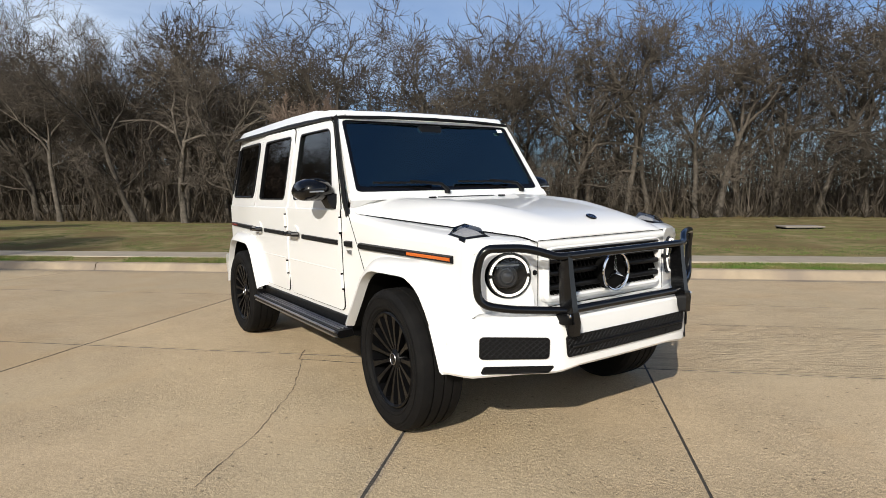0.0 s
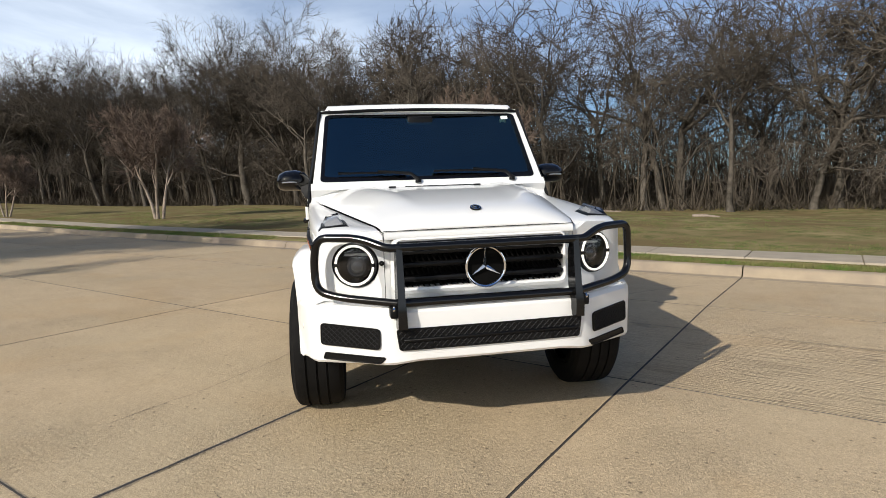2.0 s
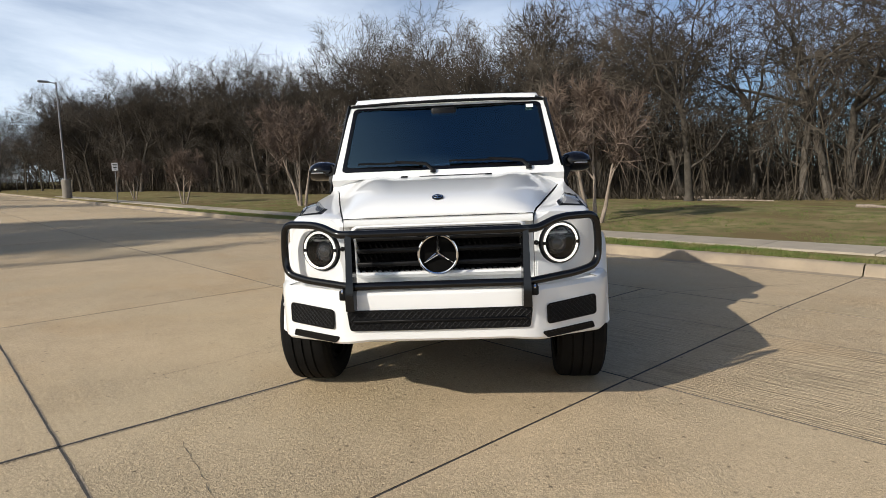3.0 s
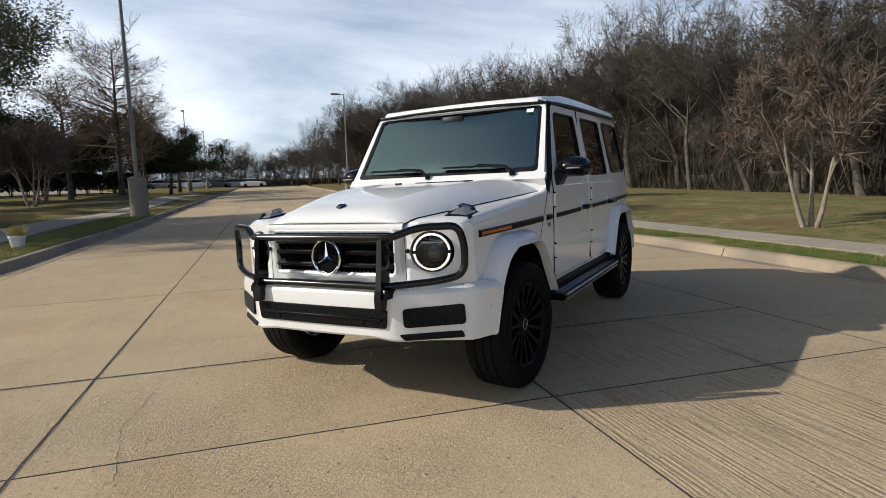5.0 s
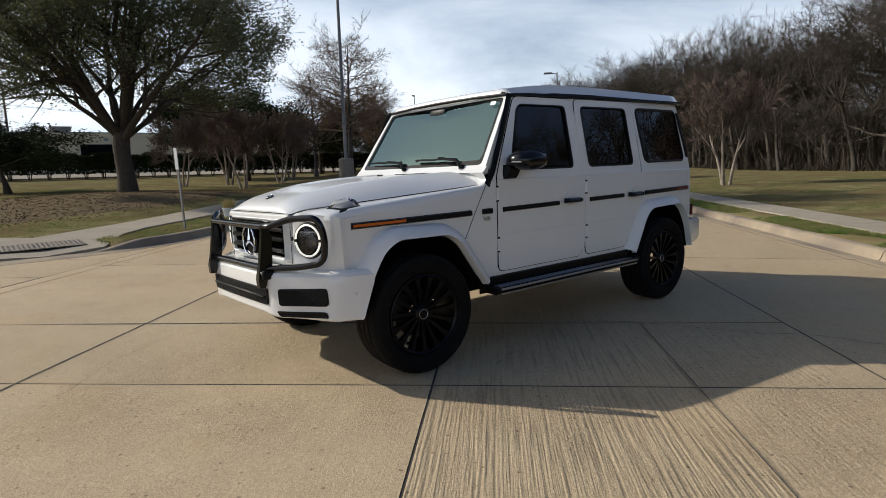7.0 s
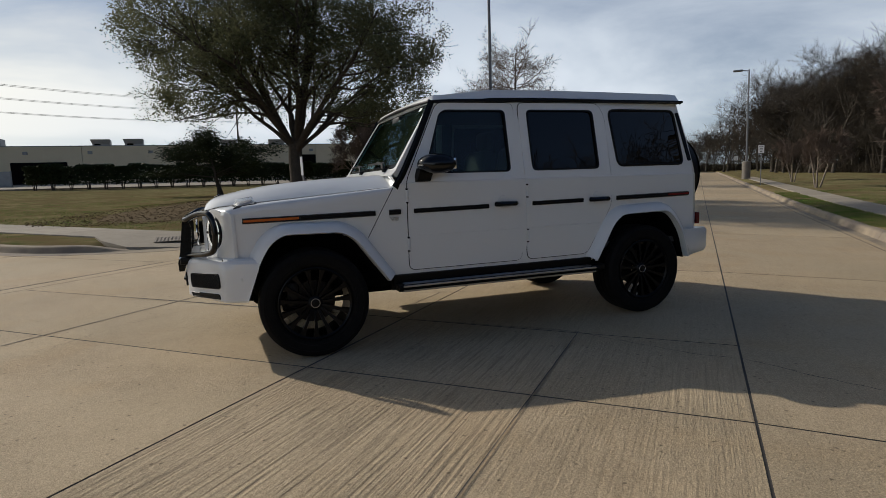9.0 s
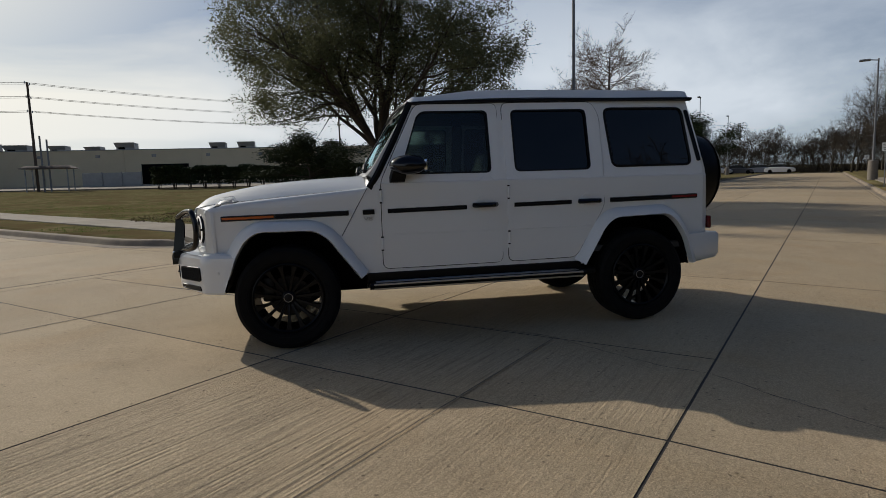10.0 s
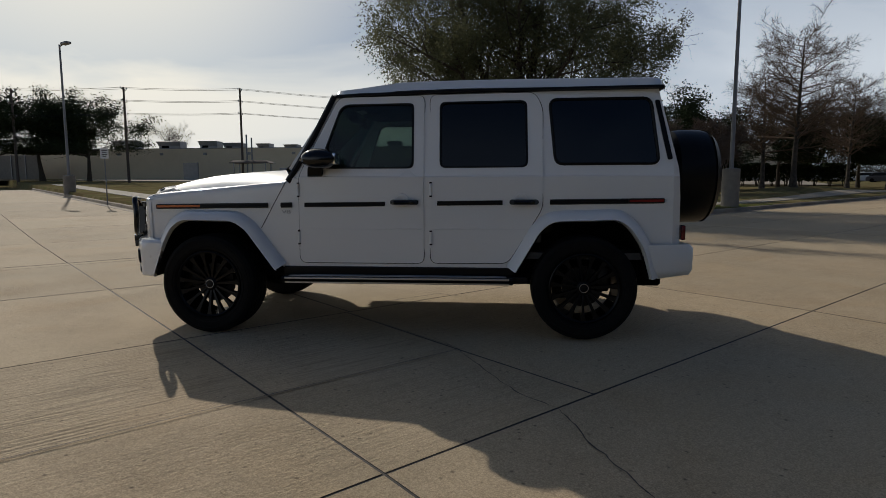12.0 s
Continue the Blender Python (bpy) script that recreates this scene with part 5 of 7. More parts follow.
for x, y, top in poles:
    z = ground_at(x, y) if y > -66 else BASE
    home = thing("utility_pole", "tall dark wooden utility pole with crossarms", "utility pole", "utility poles", at=Matrix.Translation((x, y, 0)))
    part("pole", Mesh().tube([(0, 0, z - 0.3), (0, 0, (z + top) / 2), (0, 0, top)], [0.15, 0.13, 0.10], 10), WOOD_POLE, home)
    for h in (0.25, 1.6, 3.0):
        part("crossarm", Mesh().box((0, 0, top - h), (0.12, 1.3, 0.12), 0.01, 1, Euler((0, 0, 0.3)).to_matrix()), WOOD_POLE, home)
        for sy in (-0.5, 0.5):
            part("insulator", Mesh().lathe([(0, 0.01), (0, 0.05), (0.1, 0.07), (0.2, 0.04), (0.22, 0.01)], (0, sy, top - h + 0.05), "z", 10), GREY_BOX, home)
for dx in (0.9, 1.5):
    x, y = 27.4 - dx * 1.0, -61.0
    home = thing("service_pole", "short grey service post beside the utility pole", "pole", "service posts")
    part("post", Mesh().tube([(x, y, ground_at(x, y) - 0.2), (x, y, 7.4 - dx * 0.6)], 0.09, 8), POLE_GREY, home)
x, y = 26.1, -61.5
shelter = thing("shelter", "small flat-roofed open shelter beside the utility pole", "shelter", at=Matrix.Translation((x, y, ground_at(x, y))))
part("roof", Mesh().loft([[(-2.4, -1.2, 2.3), (2.4, -1.2, 2.3), (2.4, 1.2, 2.3), (-2.4, 1.2, 2.3)], [(-1.9, -0.8, 2.6), (1.9, -0.8, 2.6), (1.9, 0.8, 2.6), (-1.9, 0.8, 2.6)]], True, True), WOOD_POLE, shelter)
for sx in (-1.9, 1.9):
    for sy in (-0.8, 0.8):
        part("post", Mesh().box((sx, sy, 1.1), (0.1, 0.1, 2.4)), METAL, shelter)
for h in (0.1, 1.45, 2.85):
    for sy in (-0.5, 0.5):
        for (x0, y0, t0), (x1, y1, t1) in zip([poles[2], poles[1], poles[0], poles[3], poles[4]], [poles[1], poles[0], poles[3], poles[4], poles[5]]):
            p0, p1 = Vector((x0, y0 + sy, t0 - h)), Vector((x1, y1 + sy, t1 - h))
            sag = 0.011 * (p1 - p0).length
            line = [p0.lerp(p1, k / 12) - Vector((0, 0, 4 * sag * (k / 12) * (1 - k / 12))) for k in range(13)]
            tagged(part("power_line", Mesh().tube(line, 0.022, 3), SATIN), "thin dark overhead power line", "power line", "power lines")


# cars in the far parking lot
def far_car(x, y, q, paint, label):
    z = max(road_z(*to_ab(x, y)), ground_at(x, y)) + 0.02
    home = thing("parked_car", label, "car", "cars in the far lot", at=Matrix.Translation((x, y, z)) @ Matrix.Rotation(q, 4, "Z"))
    def hull(rows):
        return Mesh().loft([[(px, -w, z0), (px, w, z0), (px, w, z1 - 0.06), (px, w - 0.08, z1), (px, -w + 0.08, z1), (px, -w, z1 - 0.06)] for px, w, z0, z1 in rows], True, True)
    part("body", hull(((-2.2, 0.75, 0.35, 0.75), (-2.0, 0.88, 0.22, 0.95), (-1.0, 0.9, 0.2, 1.0), (0.6, 0.9, 0.2, 1.0), (1.9, 0.86, 0.22, 0.85), (2.2, 0.7, 0.32, 0.65))), paint, home)
    part("cabin", hull(((-1.9, 0.72, 0.94, 1.0), (-1.2, 0.7, 0.94, 1.46), (0.2, 0.7, 0.94, 1.48), (1.0, 0.72, 0.94, 1.0))), PRIV_SOLID, home, "dark glazed cabin")
    part("roof", Mesh().box((-0.5, 0, 1.5), (1.5, 1.3, 0.06), 0.02, 1), paint, home)
    for wx in (-1.35, 1.35):
        for wy in (-0.8, 0.8):
            part("wheel", Mesh().lathe([(-0.1, 0.01), (-0.1, 0.3), (-0.06, 0.33), (0.06, 0.33), (0.1, 0.3), (0.1, 0.01)], (wx, wy, 0.33), "y", 14), RUBBER, home)


PRIV_SOLID = material("far_window", (0.02, 0.022, 0.025), 0.1)
paints = [material("far_paint", c, 0.3, 0.1) for c in ((0.6, 0.6, 0.6), (0.05, 0.05, 0.06), (0.25, 0.25, 0.27), (0.7, 0.7, 0.7))]
for k in range(16):
    a, b = -108 - 2.2 * (k % 3), -49 + 3.1 * k
    p = ab(a, b)
    far_car(p.x, p.y, radians(45 + 90) + 0.06 * (k % 3), paints[k % 4], "%s car parked in the far lot" % ("pale silver", "black", "grey", "white")[k % 4])

# grass blades along the verge and near lawn
gr = random.Random(5)
v, f = [], []
def tuft(a, b, h):
    p = ab(a, b, land_z(a, b) - 0.01)
    for k in range(3):
        q = gr.random() * 6.28
        w = Vector((math.cos(q), math.sin(q), 0)) * 0.006
        t = Vector((gr.gauss(0, 0.5), gr.gauss(0, 0.5), 1)) * h * gr.uniform(0.5, 1.2)
        o = Vector((gr.gauss(0, 0.03), gr.gauss(0, 0.03), 0))
        i = len(v)
        v.extend((tuple(p + o - w), tuple(p + o + w), tuple(p + o + t)))
        f.append((i, i + 1, i + 2))
for k in range(40000):
    a, b = gr.uniform(-26, 14), gr.uniform(EDGE_W + 0.18, 7.14)
    if noise.noise((a * 0.5, b * 0.9, 0)) > -0.30:
        tuft(a, b, 0.055)
for k in range(36000):
    a, b = gr.uniform(-28, 14), 8.17 + 12 * gr.random() ** 1.6
    if noise.noise((a * 0.35, b * 0.6, 0)) + 0.5 * noise.noise((a * 1.3, b * 1.7, 2)) > 0.05:
        tuft(a, b, 0.05)
for k in range(12000):
    a, b = gr.uniform(-26, CORNER - 0.25), gr.uniform(-6.6, EDGE_S - 0.22)
    if inland(a, b) > 0.22 and not ramp_area(a, b):
        tuft(a, b, 0.045)
for k in range(26000):
    a, b = gr.uniform(-30, CORNER - 0.25), gr.uniform(-26, -8.05)
    if (a > -4.85 or a < -6.45) and not ramp_area(a, b) and noise.noise((a * 0.35, b * 0.35, 4)) > -0.05 and (a + 17) ** 2 / 80 + (b + 13.2) ** 2 / 15 > 1:
        tuft(a, b, 0.06)
tagged(new("verge_grass", raw_mesh("verge_grass", v, f, BLADE)), "short patchy green and straw grass blades on the verge", "grass", kind="stuff")


# ---- the car: x forwards from the front axle, y to its left ----
suv = thing("suv", "white boxy off-road SUV with black brush guard parked on concrete road", "car")


def half_width(x):
    """Half the body's width along its length."""
    if x > -0.5:
        return 0.868 - 0.045 * ((x + 0.5) / 1.0) ** 1.6 if x < 0.5 else 0.823 - 0.10 * (x - 0.5)
    return 0.868 + 0.010 * smooth((-0.5 - x) / 0.4) - 0.035 * smooth((-2.7 - x) / 0.9) - 0.042 * max(0.0, (-3.55 - x) / 0.08) ** 2


def gap_z(x):
    """Height of the joint between bonnet and wing."""
    return 1.074 + 0.020 * smooth((0.70 - x) / 0.10) + 0.0787 * (0.62 - min(x, 0.62))


def gap_y(x):
    return 0.486 + 0.312 * ((0.70 - x) / 1.325) ** 0.95


def front_x(y):
    """The front panel in plan: straight behind the grille, swept back round the headlamps."""
    y = abs(y)
    return 0.694 - 0.395 * max(y - 0.492, 0.0) - 0.035 * smooth((y - 0.79) / 0.05) - 0.03 * smooth((0.492 - y) / 0.03)


def strip_z(x):
    return 1.001 - 0.0110 * x


def flank(x, z, s, off=0.0):
    """A point on the car's side: upright below the belt line, leaning in above it."""
    w = half_width(x)
    if z > 1.225:
        w -= 0.007 + 0.178 * (z - 1.225)
    elif z < 0.80:
        w -= 0.05 * (0.80 - z) ** 1.2
    return Vector((x, s * (w + off), z))


def split_at(outline, levels):
    """The outline with points added where it crosses the given heights."""
    out = []
    for (u0, v0), (u1, v1) in zip(outline, outline[1:] + outline[:1]):
        out.append((u0, v0))
        hits = [(v - v0) / (v1 - v0) for v in levels if (v0 - v) * (v1 - v) < 0]
        out += [(u0 + (u1 - u0) * t, v0 + (v1 - v0) * t) for t in sorted(hits) if 0.002 < t < 0.998]
    return out


def side_skin(name, outline, holes, s, off, thick, mat, parent, label="", lines=(0.80, 1.222, 1.23), grid=0.12):
    outline, holes = split_at([tuple(p) for p in outline], lines), [split_at([tuple(p) for p in h], lines) for h in holes]
    m = skin(outline, holes, lambda u, v, d: flank(u, v, s, off - d), thick, grid, lines)
    return part(name, m, mat, parent, label, 6)


ARCH_F = [(-0.545, 0.50), (-0.415, 0.675), (-0.31, 0.82), (-0.21, 0.882), (0.20, 0.888), (0.291, 0.828), (0.36, 0.71), (0.41, 0.588), (0.46, 0.45)]
ARCH_R = [(-2.41, 0.50), (-2.505, 0.66), (-2.59, 0.81), (-2.68, 0.882), (-3.16, 0.895), (-3.235, 0.84), (-3.335, 0.70), (-3.40, 0.46)]
ROUND_F, ROUND_R = [[(p.x, p.y) for p in fillet([(a, b, 0) for a, b in arch], 0.10, 4)] for arch in (ARCH_F, ARCH_R)]
WIN1 = ring2([(-0.880, 1.288), (-1.045, 1.752), (-1.095, 1.785), (-1.628, 1.790), (-1.632, 1.286)], 0.045)
WIN2 = ring2([(-1.830, 1.288), (-1.824, 1.794), (-2.488, 1.798), (-2.497, 1.290)], 0.05)
WIN3 = ring2([(-2.700, 1.312), (-2.655, 1.800), (-3.408, 1.806), (-3.463, 1.314)], 0.06)
DOOR1 = ring2([(-0.730, 0.560), (-0.733, 1.235), (-1.035, 1.838), (-1.708, 1.846), (-1.708, 0.560)], 0.055)
DOOR2 = ring2([(-1.760, 0.562), (-1.752, 1.848), (-2.545, 1.856), (-2.604, 1.740), (-2.606, 0.985), (-2.350, 0.566)], 0.055)
SIDE = [(0.545, 0.70), (0.545, 1.04), (0.30, 1.07), (-0.62, 1.15), (-0.70, 1.235), (-1.015, 1.868), (-2.0, 1.888), (-3.462, 1.892), (-3.54, 1.56), (-3.612, 1.28), (-3.628, 1.05), (-3.630, 0.70)] + ROUND_R[::-1][1:] + [(-2.38, 0.50), (-0.62, 0.50)] + ROUND_F[1:-1]

for s in (1, -1):
    side_skin("body_side", SIDE, [WIN1, WIN2, WIN3], s, 0.0, 0.03, WHITE, suv, "white painted body side")
    for nm, outl, win, gl, glabel in (("front_door", DOOR1, WIN1, TINT, "lightly tinted window"), ("rear_door", DOOR2, WIN2, PRIV, "dark privacy glass")):
        door = side_skin(nm, outl, [win], s, 0.008, 0.02, WHITE, suv, "white door with a sharp crease")
        side_skin("window_seal", [(p[0], p[1]) for p in ring2([(a, b) for a, b in win], 0.001, 1)], [[(sum(q[0] for q in win) / len(win) + (p[0] - sum(q[0] for q in win) / len(win)) * 0.955, sum(q[1] for q in win) / len(win) + (p[1] - sum(q[1] for q in win) / len(win)) * 0.955) for p in win]], s, 0.010, 0.02, SATIN, door, "black rubber seal", (), 0.3)
        side_skin("window_pane", win, [], s, -0.006, 0.004, gl, door, glabel, (), 0.2)
        # the dark gap round the door
        part("door_gap", Mesh().tube([flank(x, z, s, 0.003) for x, z in outl], 0.0050, 6, True), CAVITY, door)
        part("crease", Mesh().tube([flank(x, 0.826, s, 0.0055) for x in cut(outl[0][0] - 0.03 if nm == "front_door" else -1.79, -1.69 if nm == "front_door" else -2.50, 0.2)], 0.006, 6), WHITE, door)
        hx = -0.728 if nm == "front_door" else -1.763
        for hz in (1.126, 0.758):
            part("hinge", Mesh().tube([flank(hx, hz - 0.045, s, 0.014), flank(hx, hz + 0.045, s, 0.014)], 0.011, 8), WHITE, door)
            for dz in (-0.050, 0.050):
                part("hinge_pin", Mesh().tube([flank(hx, hz + dz - 0.006, s, 0.012), flank(hx, hz + dz + 0.006, s, 0.012)], 0.010, 8), CAVITY, door)
        h0, h1 = (-1.655, -1.470) if nm == "front_door" else (-2.560, -2.375)
        hd = part("handle", Mesh().tube([flank(h0, 1.03, s, 0.018), flank(h0 + 0.02, 1.03, s, 0.050), flank(h1 - 0.02, 1.03, s, 0.050), flank(h1, 1.03, s, 0.018)], 0.0205, 8), BLACK, door, "black push-button handle")
        part("button", Mesh().lathe([(0.0, 0.001), (0.0, 0.016), (0.012, 0.016), (0.014, 0.012), (0.014, 0.001)], flank(h0 + 0.03, 1.03, s, 0.058), "y", 14, s), BLACK, door)
        part("handle_cup", Mesh().lathe([(0.0, 0.052), (0.008, 0.05), (0.010, 0.043), (0.001, 0.02), (0.0, 0.001)], flank((h0 + h1) / 2 + 0.02, 1.045, s, 0.008), "y", 24, s), WHITE, door)
    # quarter window and the slot behind it
    side_skin("quarter_window", WIN3, [], s, -0.002, 0.004, PRIV, suv, "dark privacy glass", (), 0.2)
    part("window_seal", Mesh().tube([flank(x, z, s, 0.001) for x, z in WIN3], 0.011, 6, True), SATIN, suv)
    side_skin("air_slot", ring2([(-3.435, 1.790), (-3.470, 1.790), (-3.560, 1.345), (-3.525, 1.340)], 0.015), [], s, 0.010, 0.02, SATIN, suv, "black vertical air slot", (), 0.2)
    # black rub strips with their lamps
    for x0, x1 in ((0.07, -0.478), (-0.585, -0.675), (-0.778, -1.412), (-1.812, -2.308), (-2.660, -3.235)):
        st = Mesh().loft([[flank(x, strip_z(x) - 0.020, s, 0.002), flank(x, strip_z(x) - 0.014, s, 0.018), flank(x, strip_z(x) + 0.014, s, 0.018), flank(x, strip_z(x) + 0.020, s, 0.002)] for x in cut(x1, x0, 0.15)], True, True)
        strip = part("rub_strip", st, SATIN, suv, "ribbed black rub strip")
        part("groove", Mesh().tube([flank(x, strip_z(x), s, 0.0185) for x in cut(x1 + 0.01, x0 - 0.01, 0.2)], 0.0028, 4), PLASTIC, strip)
    for nm, x0, x1, mat, lb in (("side_indicator", 0.462, 0.072, ORANGE, "amber side lamp in the strip"), ("rear_side_lamp", -3.237, -3.50, RED, "red side lamp in the strip")):
        holder = part(nm, Mesh().loft([[flank(x, strip_z(x) - 0.020, s, 0.002), flank(x, strip_z(x) - 0.014, s, 0.018), flank(x, strip_z(x) + 0.014, s, 0.018), flank(x, strip_z(x) + 0.020, s, 0.002)] for x in cut(x1, x0, 0.1)], True, True), SATIN, suv)
        part("lens", Mesh().loft([[flank(x, strip_z(x) - 0.009, s, 0.016), flank(x, strip_z(x) - 0.006, s, 0.021), flank(x, strip_z(x) + 0.008, s, 0.021), flank(x, strip_z(x) + 0.011, s, 0.016)] for x in cut(x1 + 0.008, x0 - 0.008, 0.1)], True, True), mat, holder, lb)
    # slanted joint between front wing and scuttle
    part("wing_joint", Mesh().tube([flank(-0.418, 0.828, s, 0.001), flank(-0.52, 1.008, s, 0.001), flank(-0.626, 1.191, s, 0.001)], 0.0024, 5), CAVITY, suv)
    # wheel arch flares
    for nm, arch, lift in (("front_flare", ARCH_F, 1), ("rear_flare", ARCH_R, 1)):
        cxm = sum(p[0] for p in arch) / len(arch)
        arch_s = [(p.x, p.y) for p in fillet([(a, b, 0) for a, b in arch], 0.10, 4)]
        rows = [[], [], [], [], []]
        n = len(arch_s)
        if nm == "front_flare":
            n = max(i for i, p in enumerate(arch_s) if p[0] < 0 or p[1] > 0.64) + 1
        for i, (x, z) in enumerate(arch_s[:n]):
            a0, a1 = Vector(arch_s[max(i - 1, 0)]), Vector(arch_s[min(i + 1, n - 1)])
            d = (a1 - a0).normalized()
            nn = Vector((-d.y, d.x))
            if nn.dot(Vector((x - cxm, z - 0.45))) < 0:
                nn = -nn
            for row, (o, y) in zip(rows, ((0.085, None), (0.072, 0.905), (0.030, 0.948), (0.006, 0.955), (-0.004, 0.90))):
                px, pz = x + nn.x * o, z + nn.y * o
                yy = flank(px, max(pz, 0.5), 1, -0.004).y if y is None else y - 0.16 * max(0.0, px - 0.22)
                row.append((px, s * yy, pz))
        part(nm, Mesh().loft(rows), WHITE, suv, "white wheel arch flare")
        # dark wheel house
        lining = [(cxm + (x - cxm) * 0.982, z - 0.008) for x, z in arch_s]
        wh = [[(x, s * 0.905, z) for x, z in lining], [(x, s * 0.55, z + 0.01) for x, z in lining]]
        part("wheel_house", Mesh().loft(wh), CAVITY, suv, "dark wheel arch lining")
        part("wheel_house_wall", Mesh().add([(x, s * 0.56, z + 0.01) for x, z in arch_s], [tuple(range(len(arch_s)))]), CAVITY, suv)
    # sill and running board
    part("sill", Mesh().loft([[(x, s * 0.80, 0.40), (x, s * 0.872, 0.42), (x, s * 0.882, 0.45), (x, s * 0.882, 0.522), (x, s * 0.870, 0.530), (x, s * 0.80, 0.53)] for x in cut(-2.39, -0.60, 0.5)], True, True), SATIN, suv, "black sill panel")
    board = part("running_board", Mesh().loft([[(x, s * y, z) for y, z in ((0.86, 0.418), (0.965, 0.412), (0.985, 0.425), (0.99, 0.445), (0.975, 0.462), (0.88, 0.462))] for x in [-2.39] + cut(-2.34, -0.66, 0.4) + [-0.61]], True, True), SATIN, suv, "black running board with bright edging")
    for z, y in ((0.452, 0.989), (0.419, 0.981)):
        part("edge_trim", Mesh().tube([(-2.36, s * y, z), (-0.64, s * y, z)], 0.0085, 6), STEEL, board, "bright aluminium edging")
    for k in range(3):
        part("tread_rib", Mesh().box((-1.5, s * (0.898 + 0.026 * k), 0.465), (1.68, 0.012, 0.008), 0.002, 1), STEEL, board)
    part("side_step_bracket", Mesh().box((-2.42, s * 0.90, 0.445), (0.16, 0.07, 0.05), 0.01, 1), SATIN, suv)
    # door mirror
    mirror = part("door_mirror", Mesh().loft([[tuple(Vector((cx + rx * math.cos(t), s * y, cz + rz * math.sin(t)))) for t in (2 * math.pi * k / 18 for k in range(18))] for y, cx, cz, rx, rz in ((0.868, -0.90, 1.335, 0.060, 0.045), (0.90, -0.925, 1.352, 0.115, 0.068), (0.96, -0.935, 1.36, 0.140, 0.076), (1.03, -0.938, 1.358, 0.138, 0.074), (1.075, -0.945, 1.353, 0.115, 0.060), (1.098, -0.955, 1.348, 0.055, 0.03))], True, True), BLACK, suv, "gloss black door mirror")
    part("mirror_glass", Mesh().box((-1.062, s * 0.98, 1.357), (0.025, 0.15, 0.085), 0.008, 2), CHROME, mirror, "silvered mirror glass")
    part("mirror_foot", Mesh().loft([[(-0.80, s * 0.868, 1.225), (-0.92, s * 0.868, 1.225), (-0.92, s * 0.90, 1.235), (-0.81, s * 0.90, 1.235)], [(-0.80, s * 0.862, 1.27), (-0.93, s * 0.862, 1.27), (-0.93, s * 0.925, 1.285), (-0.82, s * 0.925, 1.285)], [(-0.82, s * 0.855, 1.33), (-0.91, s * 0.855, 1.33), (-0.91, s * 0.92, 1.33), (-0.83, s * 0.92, 1.33)]], True, True), SATIN, mirror)
    part("mirror_indicator", Mesh().tube([(-0.818, s * 0.92, 1.345), (-0.797, s * 0.98, 1.348), (-0.805, s * 1.05, 1.346)], 0.006, 6), STEEL, mirror)
    # black trim up the windscreen post
    part("pillar_trim", Mesh().loft([[(x - 0.012, s * (y + 0.012), z - 0.02), (x + 0.012, s * (y + 0.018), z), (x + 0.026, s * (y + 0.004), z + 0.012), (x + 0.01, s * (y - 0.01), z + 0.0)] for x, y, z in ((-0.648, 0.862, 1.195), (-0.718, 0.853, 1.30), (-0.86, 0.808, 1.56), (-1.005, 0.760, 1.855))], True, True), SATIN, suv, "black trim on the windscreen post")
    # wing-top indicator lamp
    def ring_at(inset, dz):
        return [(x, s * y, z + dz) for x, y, z in ((0.530 - inset, 0.640 + inset, 1.090), (0.515 - inset, 0.800 - inset, 1.078), (0.340 + inset, 0.800 - inset, 1.094), (0.335 + inset, 0.650 + inset, 1.106))]
    wl_ = part("wing_lamp", Mesh().loft([ring_at(0.0, -0.004), ring_at(0.002, 0.008), ring_at(0.020, 0.022)], True, True), SATIN, suv, "lamp pod on the wing top")
    part("lamp_core", Mesh().loft([ring_at(0.030, 0.020), ring_at(0.052, 0.040)], True, True), LAMP_CORE, wl_)
    part("clear_cover", Mesh().loft([ring_at(0.020, 0.020), ring_at(0.040, 0.056), ring_at(0.048, 0.060)], True, True), LENS, wl_, "clear lamp cover").visible_shadow = False
    # headlamp
    hl = part("headlamp", Mesh().lathe([(0.52, 0.001), (0.53, 0.07), (0.60, 0.098), (0.652, 0.1035), (0.655, 0.107), (0.64, 0.1095), (0.60, 0.110)], (0, 0, 0), "x", 40), LAMP_BOWL, suv, "round headlamp with a bright ring")
    hl.matrix_local = Matrix.Translation((0.64, s * 0.628, 0.918)) @ Matrix.Rotation(radians(21.5 * s), 4, "Z") @ Matrix.Translation((-0.64, 0, 0))
    for q0, q1 in ((0.10, 3.04), (3.24, 6.18)):
        part("light_ring", Mesh().tube([(0.655, 0.0955 * math.cos(q), 0.0955 * math.sin(q)) for q in cut(q0, q1, 0.12)], 0.0060, 8), DRL, hl, "lit white half ring")
    part("projector", Mesh().lathe([(0.58, 0.062), (0.615, 0.056), (0.622, 0.050), (0.616, 0.044), (0.622, 0.040), (0.634, 0.028), (0.640, 0.014), (0.641, 0.001)], (0, 0, -0.010), "x", 28), SMOKED_BALL, hl, "glass projector lens")
    part("reflector_bar", Mesh().box((0.60, 0, 0.047), (0.03, 0.13, 0.012), 0.004, 1), STEEL, hl)
    part("ring_end", Mesh().box((0.657, 0.092, 0), (0.012, 0.022, 0.014), 0.002, 1), BLACK, hl)
    part("ring_end", Mesh().box((0.657, -0.092, 0), (0.012, 0.022, 0.014), 0.002, 1), BLACK, hl)
    part("lamp_glass", Mesh().lathe([(0.662, 0.082), (0.668, 0.05), (0.67, 0.001)], (0, 0, 0), "x", 32), LENS, hl, "clear lamp glass").visible_shadow = False
